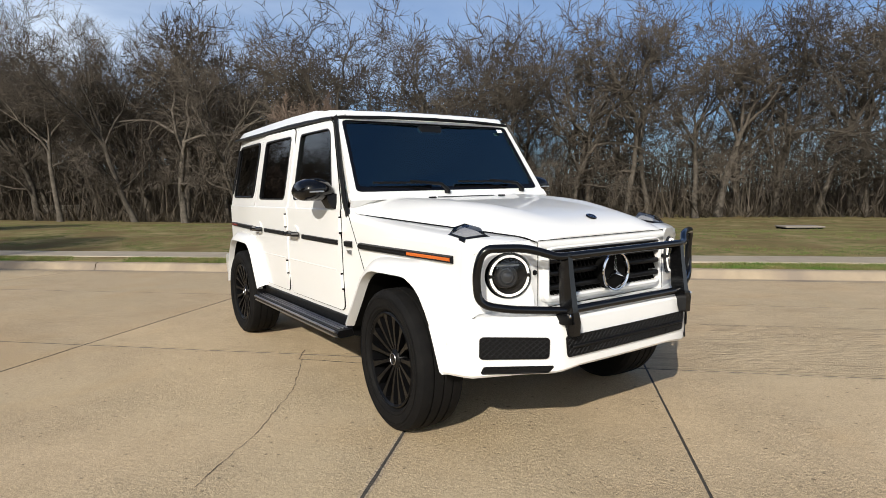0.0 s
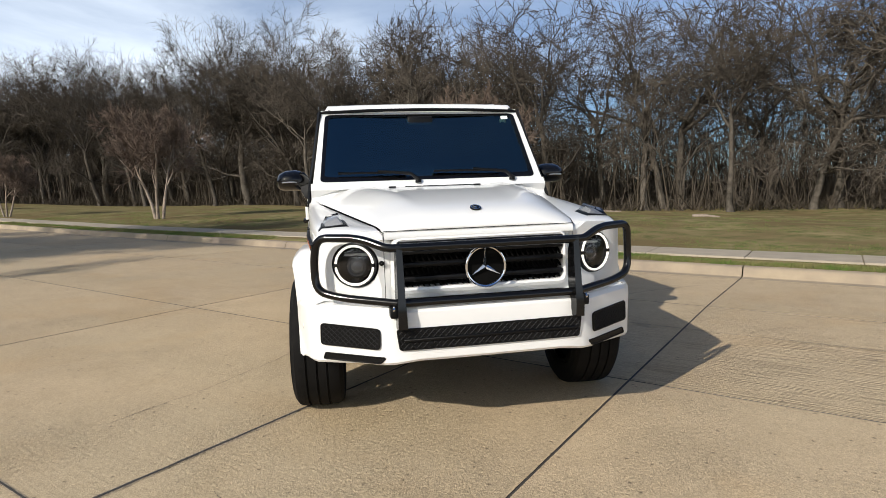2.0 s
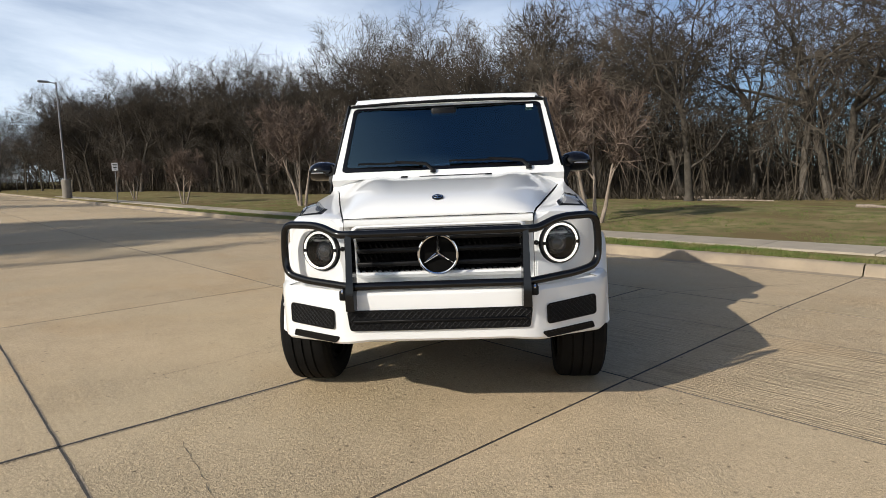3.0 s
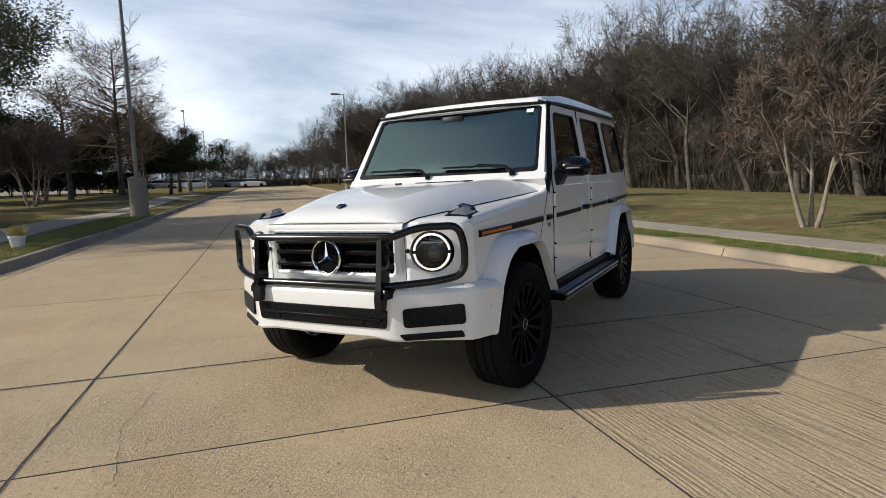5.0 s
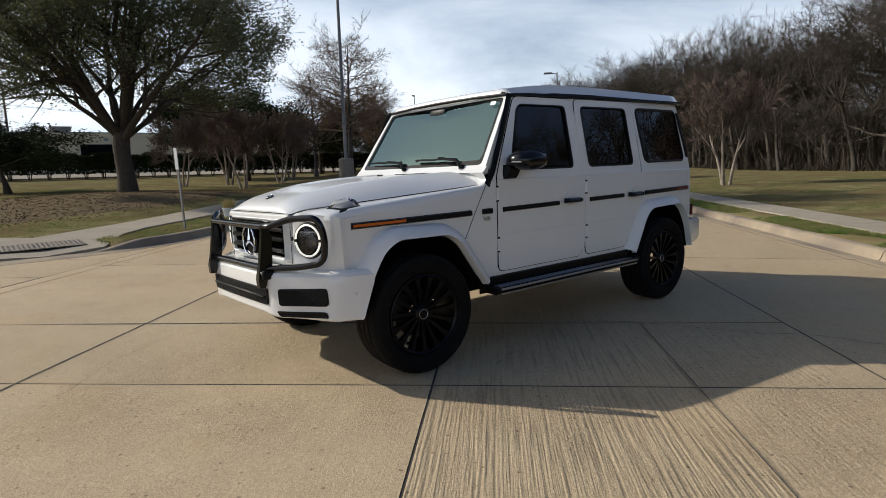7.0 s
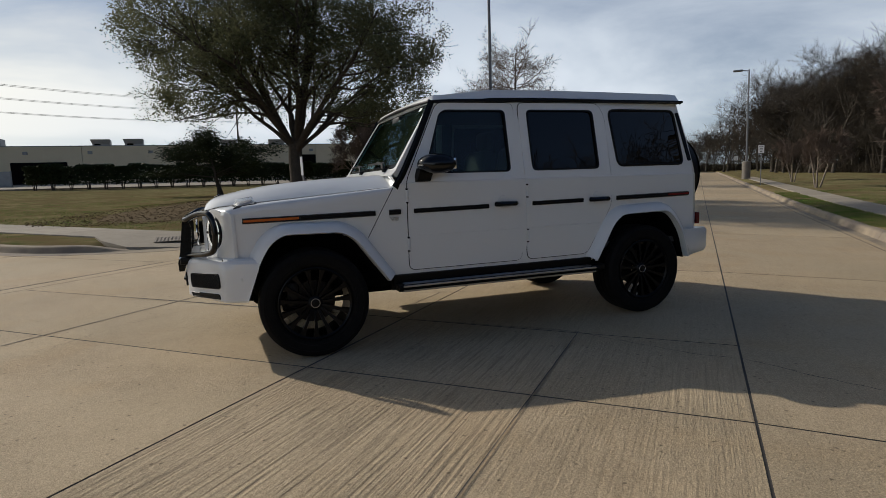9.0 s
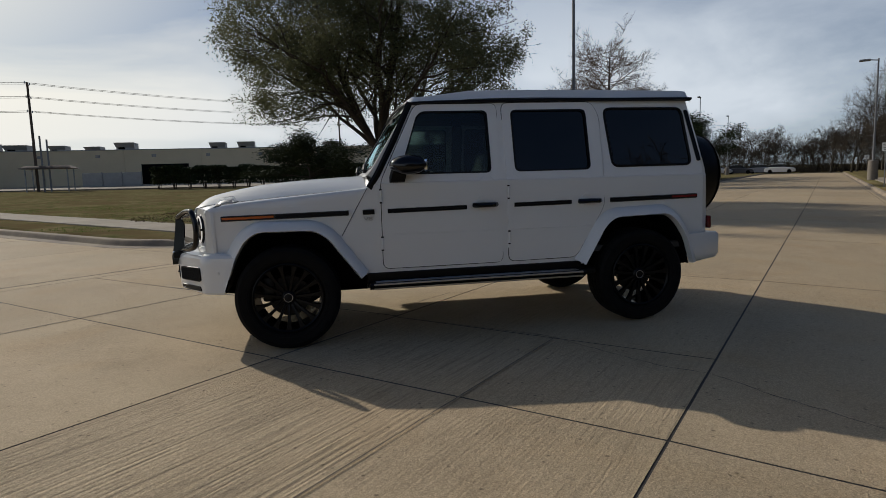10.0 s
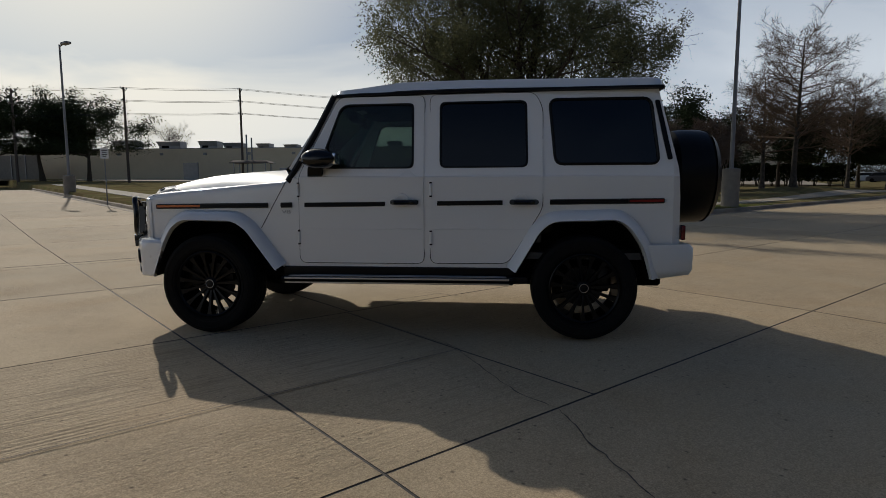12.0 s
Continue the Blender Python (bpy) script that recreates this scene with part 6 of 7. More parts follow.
    part("washer_cap", Mesh().lathe([(0.0, 0.001), (0.0, 0.013), (0.006, 0.012), (0.008, 0.001)], (0.688, s * 0.503, 0.925), "x", 16), SATIN, suv, "round black cap")
    # wing top, between bonnet and flank
    tops = []
    for x in (0.690, 0.684, 0.66, 0.60, 0.50, 0.36, 0.20, 0.0, -0.20, -0.40, -0.61, -0.66, -0.72):
        z, w, g = gap_z(x) - (0.034 if x > 0.688 else 0.010 if x > 0.68 else 0.0) + 0.035 * smooth((-0.60 - x) / 0.08), half_width(x), gap_y(x)
        out = 0.034 if x > 0.2 else 0.034 - 0.016 * smooth((0.2 - x) / 0.6)
        row = [(g - 0.03, z - 0.05), (g + 0.004, z - 0.004), (g + 0.012, z), (g + (w - g) * 0.5, z + 0.003), (w - out, z - 0.002), (w - out * 0.35, z - 0.014), (w - 0.001, z - 0.036), (w - 0.001, z - 0.075)]
        tops.append([(x - max(0.0, (x - 0.30) / 0.39) * (0.690 - front_x(y)), s * y, zz) for y, zz in row])
    part("wing_top", Mesh().loft(tops), WHITE, suv, "white wing top", 50)
    # tail lamp on the bumper
    part("tail_lamp", Mesh().box((-3.655, s * 0.79, 0.80), (0.03, 0.07, 0.11), 0.008, 2), RED_DARK, suv, "red tail lamp")

# engine badge on the scuttle
for s in (1, -1):
    cu = bpy.data.curves.new("engine_badge", "FONT")
    cu.body, cu.size, cu.extrude, cu.align_x = "V8", 0.052, 0.003, "CENTER"
    tx = new("engine_badge_text", cu)
    me = bpy.data.meshes.new_from_object(tx)
    bpy.data.objects.remove(tx)
    me.materials.append(STEEL)
    bd = new("engine_badge", me)
    bd.parent = suv
    bd.matrix_local = Matrix.Translation(flank(-0.625, 0.942, s, 0.006)) @ Euler((radians(90), 0, radians(180 if s > 0 else 0))).to_matrix().to_4x4() @ Matrix.Diagonal((1.25, 0.8, 1, 1))

# front panel round headlamps and grille
head_l = [(0.628 + 0.113 * math.cos(k * math.pi / 16), 0.918 + 0.113 * math.sin(k * math.pi / 16)) for k in range(32)]
head_r = [(-y, z) for y, z in head_l]
GR = ring2([(-0.432, 0.792), (-0.432, 1.030), (0.432, 1.030), (0.432, 0.792)], 0.03)
panel = skin(ring2([(-0.835, 0.70), (-0.825, 1.06), (-0.60, 1.082), (0.60, 1.082), (0.825, 1.06), (0.835, 0.70)], 0.02, 3), [head_l, head_r, GR], lambda u, v, d: Vector((front_x(u) - d, u, v)), 0.02, 0.07)
part("front_panel", panel, WHITE, suv, "white front panel round headlamps and grille", 30)
for s in (1, -1):
    part("panel_joint", Mesh().tube([(0.694, s * 0.490, 0.70), (0.694, s * 0.490, 1.075)], 0.0016, 5), CAVITY, suv)
# white border of the grille
rows = []
for o, x in ((0.030, 0.640), (0.024, 0.700), (0.006, 0.718), (-0.006, 0.712), (-0.010, 0.64)):
    rows.append([(x, y, z) for y, z in ring2([(-0.432 - o, 0.792 - o), (-0.432 - o, 1.032 + o * 0.7), (0.432 + o, 1.032 + o * 0.7), (0.432 + o, 0.792 - o)], 0.03 + o)])
part("grille_border", Mesh().loft(rows, True), WHITE, suv, "white border round the grille")
grille = part("grille", Mesh().box((0.635, 0, 0.912), (0.03, 0.87, 0.25), 0.004, 1), CAVITY, suv, "black grille with three bars")
for z in (0.842, 0.912, 0.975):
    part("grille_bar", Mesh().box((0.705, 0, z), (0.035, 0.85, 0.026), 0.008, 2), SATIN, grille)
    m = Mesh()
    for k in range(30):
        m.box((0.685, -0.415 + k * 0.0286, z - 0.034), (0.02, 0.006, 0.036), 0, 0, Euler((0.5, 0, 0)).to_matrix())
    part("grille_mesh", m, CAVITY, grille)
part("upper_bar", Mesh().box((0.700, 0, 1.020), (0.04, 0.85, 0.016), 0.004, 1), BLACK, grille)
emblem = part("emblem", Mesh().tube([(0.768, 0.098 * math.cos(q), 0.892 + 0.098 * math.sin(q)) for q in cut(0, 6.1, 0.13)], 0.0075, 8, True), CHROME, suv, "round chrome emblem with three rays")
for k in range(3):
    q = radians(90 + 120 * k)
    u, w = Vector((0, math.cos(q), math.sin(q))), Vector((0, -math.sin(q), math.cos(q)))
    c = Vector((0.764, 0, 0.892))
    part("ray", Mesh().add([c + w * 0.013, c - w * 0.013, c + u * 0.094, c + Vector((0.014, 0, 0)) + u * 0.005, c - Vector((0.008, 0, 0)) + u * 0.03], [(0, 2, 3), (1, 3, 2), (0, 3, 1), (0, 4, 2), (1, 2, 4)]), CHROME, emblem)
part("emblem_back", Mesh().lathe([(0.70, 0.09), (0.752, 0.094), (0.755, 0.06), (0.756, 0.001)], (0, 0, 0.892), "x", 32), CAVITY, emblem, "black emblem plate")

# bonnet: rounded nose, flat middle, raised shoulders falling to the wings
BON = []
for x, zc in ((0.700, 1.084), (0.697, 1.098), (0.680, 1.120), (0.655, 1.141), (0.625, 1.158), (0.58, 1.176), (0.50, 1.195), (0.38, 1.216), (0.2, 1.240), (0.0, 1.258), (-0.2, 1.271), (-0.42, 1.281), (-0.625, 1.288)):
    row = []
    w, zg = gap_y(x), gap_z(x) + 0.006
    for k in range(-20, 21):
        t = k / 20
        y = t * w
        fall = max((abs(t) - 0.50 - 0.12 * smooth((0.55 - x) / 0.6)) / (0.50 - 0.12 * smooth((0.55 - x) / 0.6)), 0.0)
        fade = smooth((0.55 - x) / 0.35)
        ridge = 0.009 * fade * (smooth((abs(t) - 0.50) / 0.07) - smooth((abs(t) - 0.66) / 0.30))
        row.append((x, y, zg + max(zc - zg, 0.004) * (1 - 0.97 * fall ** 1.8) + ridge - 0.004 * (abs(t) == 1)))
    BON.append(row)
BON.append([(x - 0.01, y, z - 0.04) for x, y, z in BON[-1]])
part("bonnet", Mesh().loft([[(x - 0.02, y, z - 0.03) for x, y, z in BON[0]]] + BON), WHITE, suv, "white bonnet with raised shoulders", 50)
for s in (1, -1):
    part("bonnet_gap", Mesh().tube([(x, s * (gap_y(x) + 0.005), gap_z(x) - 0.0010) for x in cut(-0.62, 0.695, 0.1)], 0.0025, 5), CAVITY, suv)
part("bonnet_gap", Mesh().tube([(0.699, y, 1.080) for y in cut(-0.488, 0.488, 0.2)], 0.0019, 5), CAVITY, suv)
part("nose", Mesh().loft([[(0.62, y, 1.040), (0.706, y, 1.040), (0.710, y, 1.052), (0.704, y, 1.070), (0.690, y, 1.077), (0.62, y, 1.078)] for y in cut(-0.486, 0.486, 0.3)], True, True), WHITE, suv)
badge_turn = Euler((0, radians(24), 0)).to_matrix().to_4x4()
badge = part("bonnet_badge", Mesh().lathe([(0.0, 0.030), (0.005, 0.029), (0.006, 0.024), (0.0055, 0.001)], (0, 0, 0), "z", 28), BLACK, suv, "small dark round badge")
badge.matrix_local = Matrix.Translation((0.597, 0, 1.173)) @ badge_turn
part("badge_ring", Mesh().tube([(0.0225 * math.cos(q), 0.0225 * math.sin(q), 0.0065) for q in cut(0, 6.0, 0.3)], 0.0022, 5, True), CHROME, badge, "small chrome ring")
for k in range(3):
    q = radians(0 + 120 * k)
    part("ray", Mesh().tube([(0, 0, 0.0065), (0.022 * math.cos(q), 0.022 * math.sin(q), 0.0065)], [0.0032, 0.001], 5), CHROME, badge)
for s in (1, -1):
    part("washer_jet", Mesh().box((-0.52, s * 0.30, 1.289), (0.03, 0.05, 0.012), 0.005, 2), SATIN, suv)

# scuttle and windscreen
def screen(y, t):
    """A point of the windscreen: t 0 at its foot, 1 at its head; slightly bowed."""
    bow = 0.020 * (1 - (y / 0.8) ** 2)
    return Vector((-0.662 - 0.345 * t + bow, y, 1.325 + 0.535 * t))


def bonnet_rear(y):
    """Height of the bonnet's rear edge, and of the wing beside it."""
    row = BON[-2]
    if abs(y) >= row[-1][1]:
        return gap_z(-0.625) - 0.10 * max(abs(y) - 0.80, 0.0)
    k = min(int((y - row[0][1]) / (row[1][1] - row[0][1])), len(row) - 2)
    f = (y - row[k][1]) / (row[k + 1][1] - row[k][1])
    return row[k][2] * (1 - f) + row[k + 1][2] * f


part("scuttle", Mesh().loft([[(-0.60, y, bonnet_rear(y) - 0.020), (-0.627, y, bonnet_rear(y) - 0.003), (-0.650, y, bonnet_rear(y) * 0.55 + 1.290 * 0.45), tuple(screen(y, -0.06) + Vector((0.02, 0, -0.01))), tuple(screen(y, 0.005))] for y in cut(-0.850, 0.850, 0.05)]), WHITE, suv, "white scuttle below the windscreen")
part("scuttle_vent", Mesh().box((-0.612, 0.05, 1.288), (0.018, 0.50, 0.010), 0.003, 1), SATIN, suv)
GLASS_W = ring2([(-0.787, 0.020), (-0.727, 0.955), (0.727, 0.955), (0.787, 0.020)], 0.05)
FRAME_W = ring2([(-0.842, -0.07), (-0.752, 1.015), (0.752, 1.015), (0.842, -0.07)], 0.02)
part("windscreen_surround", skin(FRAME_W, [GLASS_W], lambda u, v, d: screen(u, v) + Vector((-d * 0.84, 0, -d * 0.54)), 0.035, 0.12), WHITE, suv, "white windscreen surround", 30)
band_in = ring2([(-0.757, 0.085), (-0.702, 0.925), (0.702, 0.925), (0.757, 0.085)], 0.05)
part("windscreen_seal", skin(GLASS_W, [band_in], lambda u, v, d: screen(u, v) + Vector((-d - 0.004, 0, -d * 0.5)), 0.008, 0.15), BLACK, suv, "black border of the windscreen", 30)
ws = part("windscreen", skin(GLASS_W, [], lambda u, v, d: screen(u, v) + Vector((-d - 0.0125, 0, -d * 0.5 - 0.004)), 0.004, 0.15), WIND, suv, "clear upright windscreen", 30)
ws.visible_shadow = False
part("sticker", Mesh().loft([[tuple(screen(0.615, 0.855) + Vector((0.006, 0, 0.003))), tuple(screen(0.67, 0.855) + Vector((0.006, 0, 0.003)))], [tuple(screen(0.615, 0.905) + Vector((0.006, 0, 0.003))), tuple(screen(0.67, 0.905) + Vector((0.006, 0, 0.003)))]]), STICKER, suv, "small white sticker inside the glass")
for y0, y1 in ((0.60, 0.02), (-0.10, -0.66)):
    wip = part("wiper", Mesh().tube([tuple(screen(y0, 0.02) + Vector((0.03, 0, 0.0))), tuple(screen(y0 - 0.05, 0.075) + Vector((0.035, 0, 0.015))), tuple(screen((y0 + y1) / 2, 0.13) + Vector((0.022, 0, 0.01)))], [0.015, 0.013, 0.008], 6), SATIN, suv, "black wiper arm")
    part("wiper_blade", Mesh().tube([tuple(screen(y, 0.105 + 0.02 * (y0 - y)) + Vector((0.014, 0, 0.008))) for y in cut(y1, y0 - 0.08, 0.12)], 0.008, 5), SATIN, wip)
    part("wiper_hub", Mesh().lathe([(0, 0.001), (0, 0.022), (0.03, 0.02), (0.035, 0.001)], screen(y0, 0.0) + Vector((0.01, 0, -0.01)), "z", 14), SATIN, wip)

# roof, gutter, back
def roof_z(x, y):
    t = (-x - 1.0) / 2.48
    return 1.900 + 0.060 * smooth(t * 3.6 + 0.05) + 0.014 * (1 - (y / 0.74) ** 2) + 0.006 * math.sin(min(max(t, 0), 1) * math.pi)


rows = []
for x in (-0.998, -1.005, -1.03, -1.08, -1.2, -1.5, -2.0, -2.6, -3.1, -3.40, -3.475, -3.498):
    w = 0.757 - (0.012 if x > -1.02 or x < -3.48 else 0)
    row = []
    drop = 0.022 if x > -1.003 else 0.010 if x > -1.01 else 0.0
    drop += 0.03 if x < -3.49 else 0.006 if x < -3.46 else 0
    for k in range(-14, 15):
        t = k / 14
        y = t * w
        row.append((x, y, roof_z(x, y) - drop - 0.022 * smooth((abs(t) - 0.93) / 0.05) - (0.048 if abs(t) == 1 else 0)))
    rows.append(row)
rows = [[(-0.990, y, 1.866) for x, y, z in rows[0]]] + rows + [[(-3.500, y, 1.89) for x, y, z in rows[0]]]
part("roof", Mesh().loft(rows), WHITE, suv, "white roof panel with rounded edges", 50)
for s in (1, -1):
    part("roof_groove", Mesh().tube([(x, s * 0.60, roof_z(x, 0.60) + 0.001) for x in cut(-3.42, -1.08, 0.4)], 0.006, 5), WHITE, suv)
gut = [(-3.505, 0.5, 1.885), (-3.503, 0.742, 1.885), (-3.45, 0.772, 1.885), (-2.2, 0.778, 1.876), (-1.2, 0.776, 1.858), (-1.010, 0.772, 1.846), (-0.990, 0.735, 1.852), (-0.972, 0.4, 1.863), (-0.966, 0.0, 1.867)]
gut = gut + [(x, -y, z) for x, y, z in gut[::-1][1:]]
part("roof_gutter", Mesh().tube(fillet(gut, 0.05), 0.0115, 8), SATIN, suv, "black roof gutter")
for s in (1, -1):
    part("gutter_lip", Mesh().loft([[(x, s * (0.752), z), (x, s * 0.785, z + 0.002), (x, s * 0.788, z - 0.014), (x, s * 0.757, z - 0.024)] for x, z in ((-3.49, 1.892), (-2.2, 1.884), (-1.2, 1.866), (-1.02, 1.856))], True, True), SATIN, suv)
rows = []
for z, x in ((0.58, -3.60), (0.66, -3.640), (0.95, -3.640), (1.25, -3.622), (1.60, -3.552), (1.895, -3.486)):
    w = flank(-3.45, z, 1).y
    rows.append([(x + 0.080 * max(0.0, (abs(t) - 0.88) / 0.12) ** 2, t * (w - 0.010), z) for t in [k / 14 for k in range(-14, 15)]])
part("tail_panel", Mesh().loft(rows), WHITE, suv, "white tailgate panel")
part("rear_window", Mesh().box((-3.568, 0.0, 1.60), (0.02, 1.15, 0.40), 0.01, 2, Euler((0, radians(12), 0)).to_matrix()), PRIV, suv, "dark rear window")

# bumpers
def bumper_x(y):
    y = abs(y)
    if y < 0.47:
        return 0.860 - 0.008 * (y / 0.47) ** 2
    if y < 0.54:
        return 0.852 - 0.034 * (y - 0.47) / 0.07
    return 0.818 - 0.672 * (y - 0.54)


stations = [(y, bumper_x(y)) for y in cut(0.0, 0.47, 0.12)] + [(y, bumper_x(y)) for y in (0.50, 0.54, 0.60, 0.66, 0.74, 0.80, 0.82)] + [(0.848, 0.605), (0.868, 0.575), (0.888, 0.53), (0.906, 0.48), (0.922, 0.43), (0.930, 0.375)]
full = [(-y, x) for y, x in stations[::-1]] + stations[1:]
rows = []
for y, x in full:
    mid = smooth((0.50 - abs(y)) / 0.04)
    end = smooth((abs(y) - 0.82) / 0.06)
    low = 0.464 - 0.016 * smooth((abs(y) - 0.35) / 0.2) - 0.014 * smooth((abs(y) - 0.6) / 0.25)
    back = min(0.20, max(x - 0.36, 0.02))
    ins = 1 - 0.35 * end
    if x < 0.61:
        side = Vector((0.0, 1.0 if y > 0 else -1.0))
    else:
        side = Vector((1.0, 0.5 * smooth((abs(y) - 0.4) / 0.2) * (1 if y > 0 else -1))).normalized()
    def at(d, z):
        # the wheel opening cuts the ends off on a slant
        px = x - side.x * d
        return (max(px, 0.36 + 0.37 * (0.72 - z)), y - side.y * d, z)
    rows.append([at(back * 0.9, 0.738), at(0.070 * ins, 0.742), at(0.018, 0.728), at(0.003, 0.706), at(0.0, 0.66), at(0.004, 0.56), at(0.006, low + 0.016), at(0.018, low + 0.003), at(0.06, low), at(back * 0.9, low + 0.02)])
front = part("front_bumper", Mesh().loft(rows), WHITE, suv, "white front bumper with black mesh inlets", 28)


def lattice(outline, xf, pitch, r, lean=1.0):
    """Crossed thin bars of a mesh grille, cut off at the outline, on a surface xf(y, z)."""
    m = Mesh()
    ys, zs = [p[0] for p in outline], [p[1] for p in outline]
    y0, y1, z0, z1 = min(ys), max(ys), min(zs), max(zs)
    h = z1 - z0
    for k in range(int((y1 - y0 + h) / pitch) + 1):
        for sg in (1, -1):
            ya = y0 - h * lean + k * pitch if sg > 0 else y0 + k * pitch
            ts = [t / 24 for t in range(25) if inside((ya + sg * h * lean * t / 24, z0 + h * t / 24), outline)]
            if len(ts) < 3:
                continue
            pa, pb = [(ya + sg * h * lean * t, z0 + h * t) for t in (ts[0], ts[-1])]
            m.tube([(xf(*pa), pa[0], pa[1]), (xf(*pb), pb[0], pb[1])], r, 4)
    return m


def dense(outline, step=0.04):
    """The same closed outline with points at least every step."""
    out = []
    for (y0, z0), (y1, z1) in zip(outline, outline[1:] + outline[:1]):
        n = max(1, int(math.hypot(y1 - y0, z1 - z0) / step))
        out += [(y0 + (y1 - y0) * k / n, z0 + (z1 - z0) * k / n) for k in range(n)]
    return out


def inlet(name, outline, xf, pitch, label, cells=True):
    outline = dense(outline)
    base = part(name, skin(outline, [], lambda u, v, d: Vector((xf(u, v) + 0.004 - d, u, v)), 0.03, 0.08), SATIN, front, label, 30)
    if cells:
        part("mesh", lattice(outline, lambda y, z: xf(y, z) + 0.006, pitch, 0.0030), PLASTIC, base)
    part("rim", Mesh().tube([(xf(y, z) + 0.003, y, z) for y, z in outline], 0.005, 6, True), SATIN, base)
    return base


def bump_face(y, z):
    return bumper_x(y) + 0.001


mid_in = inlet("centre_inlet", ring2([(-0.446, 0.532), (-0.458, 0.628), (0.458, 0.628), (0.446, 0.532)], 0.012), bump_face, 0.030, "black mesh centre inlet")
part("inlet_bar", Mesh().box((0.868, 0, 0.578), (0.018, 0.86, 0.014), 0.004, 1), SATIN, mid_in)
for s in (1, -1):
    part("sensor", Mesh().lathe([(0, 0.001), (0, 0.013), (0.006, 0.012), (0.008, 0.001)], (0.864, s * 0.30, 0.553), "x", 16), SATIN, mid_in)
    o = ring2([(s * 0.542, 0.534), (s * 0.538, 0.628), (s * 0.808, 0.638), (s * 0.811, 0.538)], 0.016)
    inlet("corner_inlet", o, bump_face, 0.026, "black mesh corner inlet")
    o = ring2([(s * 0.540, 0.464), (s * 0.516, 0.490), (s * 0.792, 0.492), (s * 0.802, 0.464)], 0.006)
    inlet("lower_slot", o, lambda y, z: bumper_x(y) - 0.006, 0.02, "thin black lower slot", False)
    part("parking_sensor", Mesh().lathe([(0, 0.001), (0, 0.013), (0.003, 0.012), (0.004, 0.001)], (0.49, s * 0.898, 0.60), "y", 16, s), WHITE, front)
part("step_pad", Mesh().box((0.79, 0, 0.744), (0.06, 0.82, 0.012), 0.004, 1), STEEL, front, "bright step pad on the bumper")
part("skid_plate", Mesh().loft([[(0.80, y, 0.455), (0.60, y, 0.40), (0.30, y, 0.36)] for y in (-0.5, 0.0, 0.5)]), CAVITY, suv, "dark underbody plate")

rows = []
for y in cut(-0.80, 0.80, 0.16):
    rows.append([(-3.58, y, 0.715), (-3.70, y, 0.715), (-3.728, y, 0.69), (-3.728, y, 0.52), (-3.70, y, 0.485), (-3.56, y, 0.47)])
for s in (1, -1):
    ends = [[(-3.56, s * 0.86, 0.718), (-3.69, s * 0.86, 0.718), (-3.715, s * 0.865, 0.69), (-3.712, s * 0.865, 0.53), (-3.69, s * 0.86, 0.49), (-3.52, s * 0.86, 0.47)], [(-3.50, s * 0.895, 0.718), (-3.62, s * 0.905, 0.718), (-3.665, s * 0.90, 0.69), (-3.66, s * 0.90, 0.53), (-3.62, s * 0.89, 0.49), (-3.48, s * 0.885, 0.465)], [(-3.345, s * 0.905, 0.716), (-3.36, s * 0.935, 0.712), (-3.365, s * 0.94, 0.69), (-3.425, s * 0.94, 0.53), (-3.445, s * 0.93, 0.49), (-3.450, s * 0.90, 0.46)]]
    rows = rows + ends if s > 0 else ends[::-1] + rows
part("rear_bumper", Mesh().loft(rows), WHITE, suv, "white rear bumper")

# spare wheel on the back
spare = part("spare_wheel_cover", Mesh().lathe([(-3.70, 0.20), (-3.70, 0.345), (-3.73, 0.382), (-3.80, 0.392), (-3.95, 0.390), (-4.0, 0.375), (-4.03, 0.33), (-4.04, 0.2), (-4.045, 0.001)], (0, 0.105, 1.235), "x", 56), SATIN, suv, "black spare wheel cover")
part("cover_ring", Mesh().lathe([(-4.005, 0.386), (-4.038, 0.352), (-4.046, 0.345), (-4.046, 0.30), (-4.035, 0.30)], (0, 0.105, 1.235), "x", 56), DISC, spare, "dull steel ring")
part("spare_bracket", Mesh().box((-3.67, 0.105, 1.18), (0.07, 0.34, 0.34), 0.02, 2), SATIN, suv)

# brush guard of bent black tube
guard = part("brush_guard", Mesh().tube(fillet([(0.842, -0.43, 1.012), (0.842, 0.43, 1.012)], 0.05), 0.0205, 12), BLACK, suv, "black tubular brush guard")
part("lower_tube", Mesh().tube([(0.850, -0.43, 0.752), (0.850, 0.43, 0.752)], 0.0205, 12), BLACK, guard)
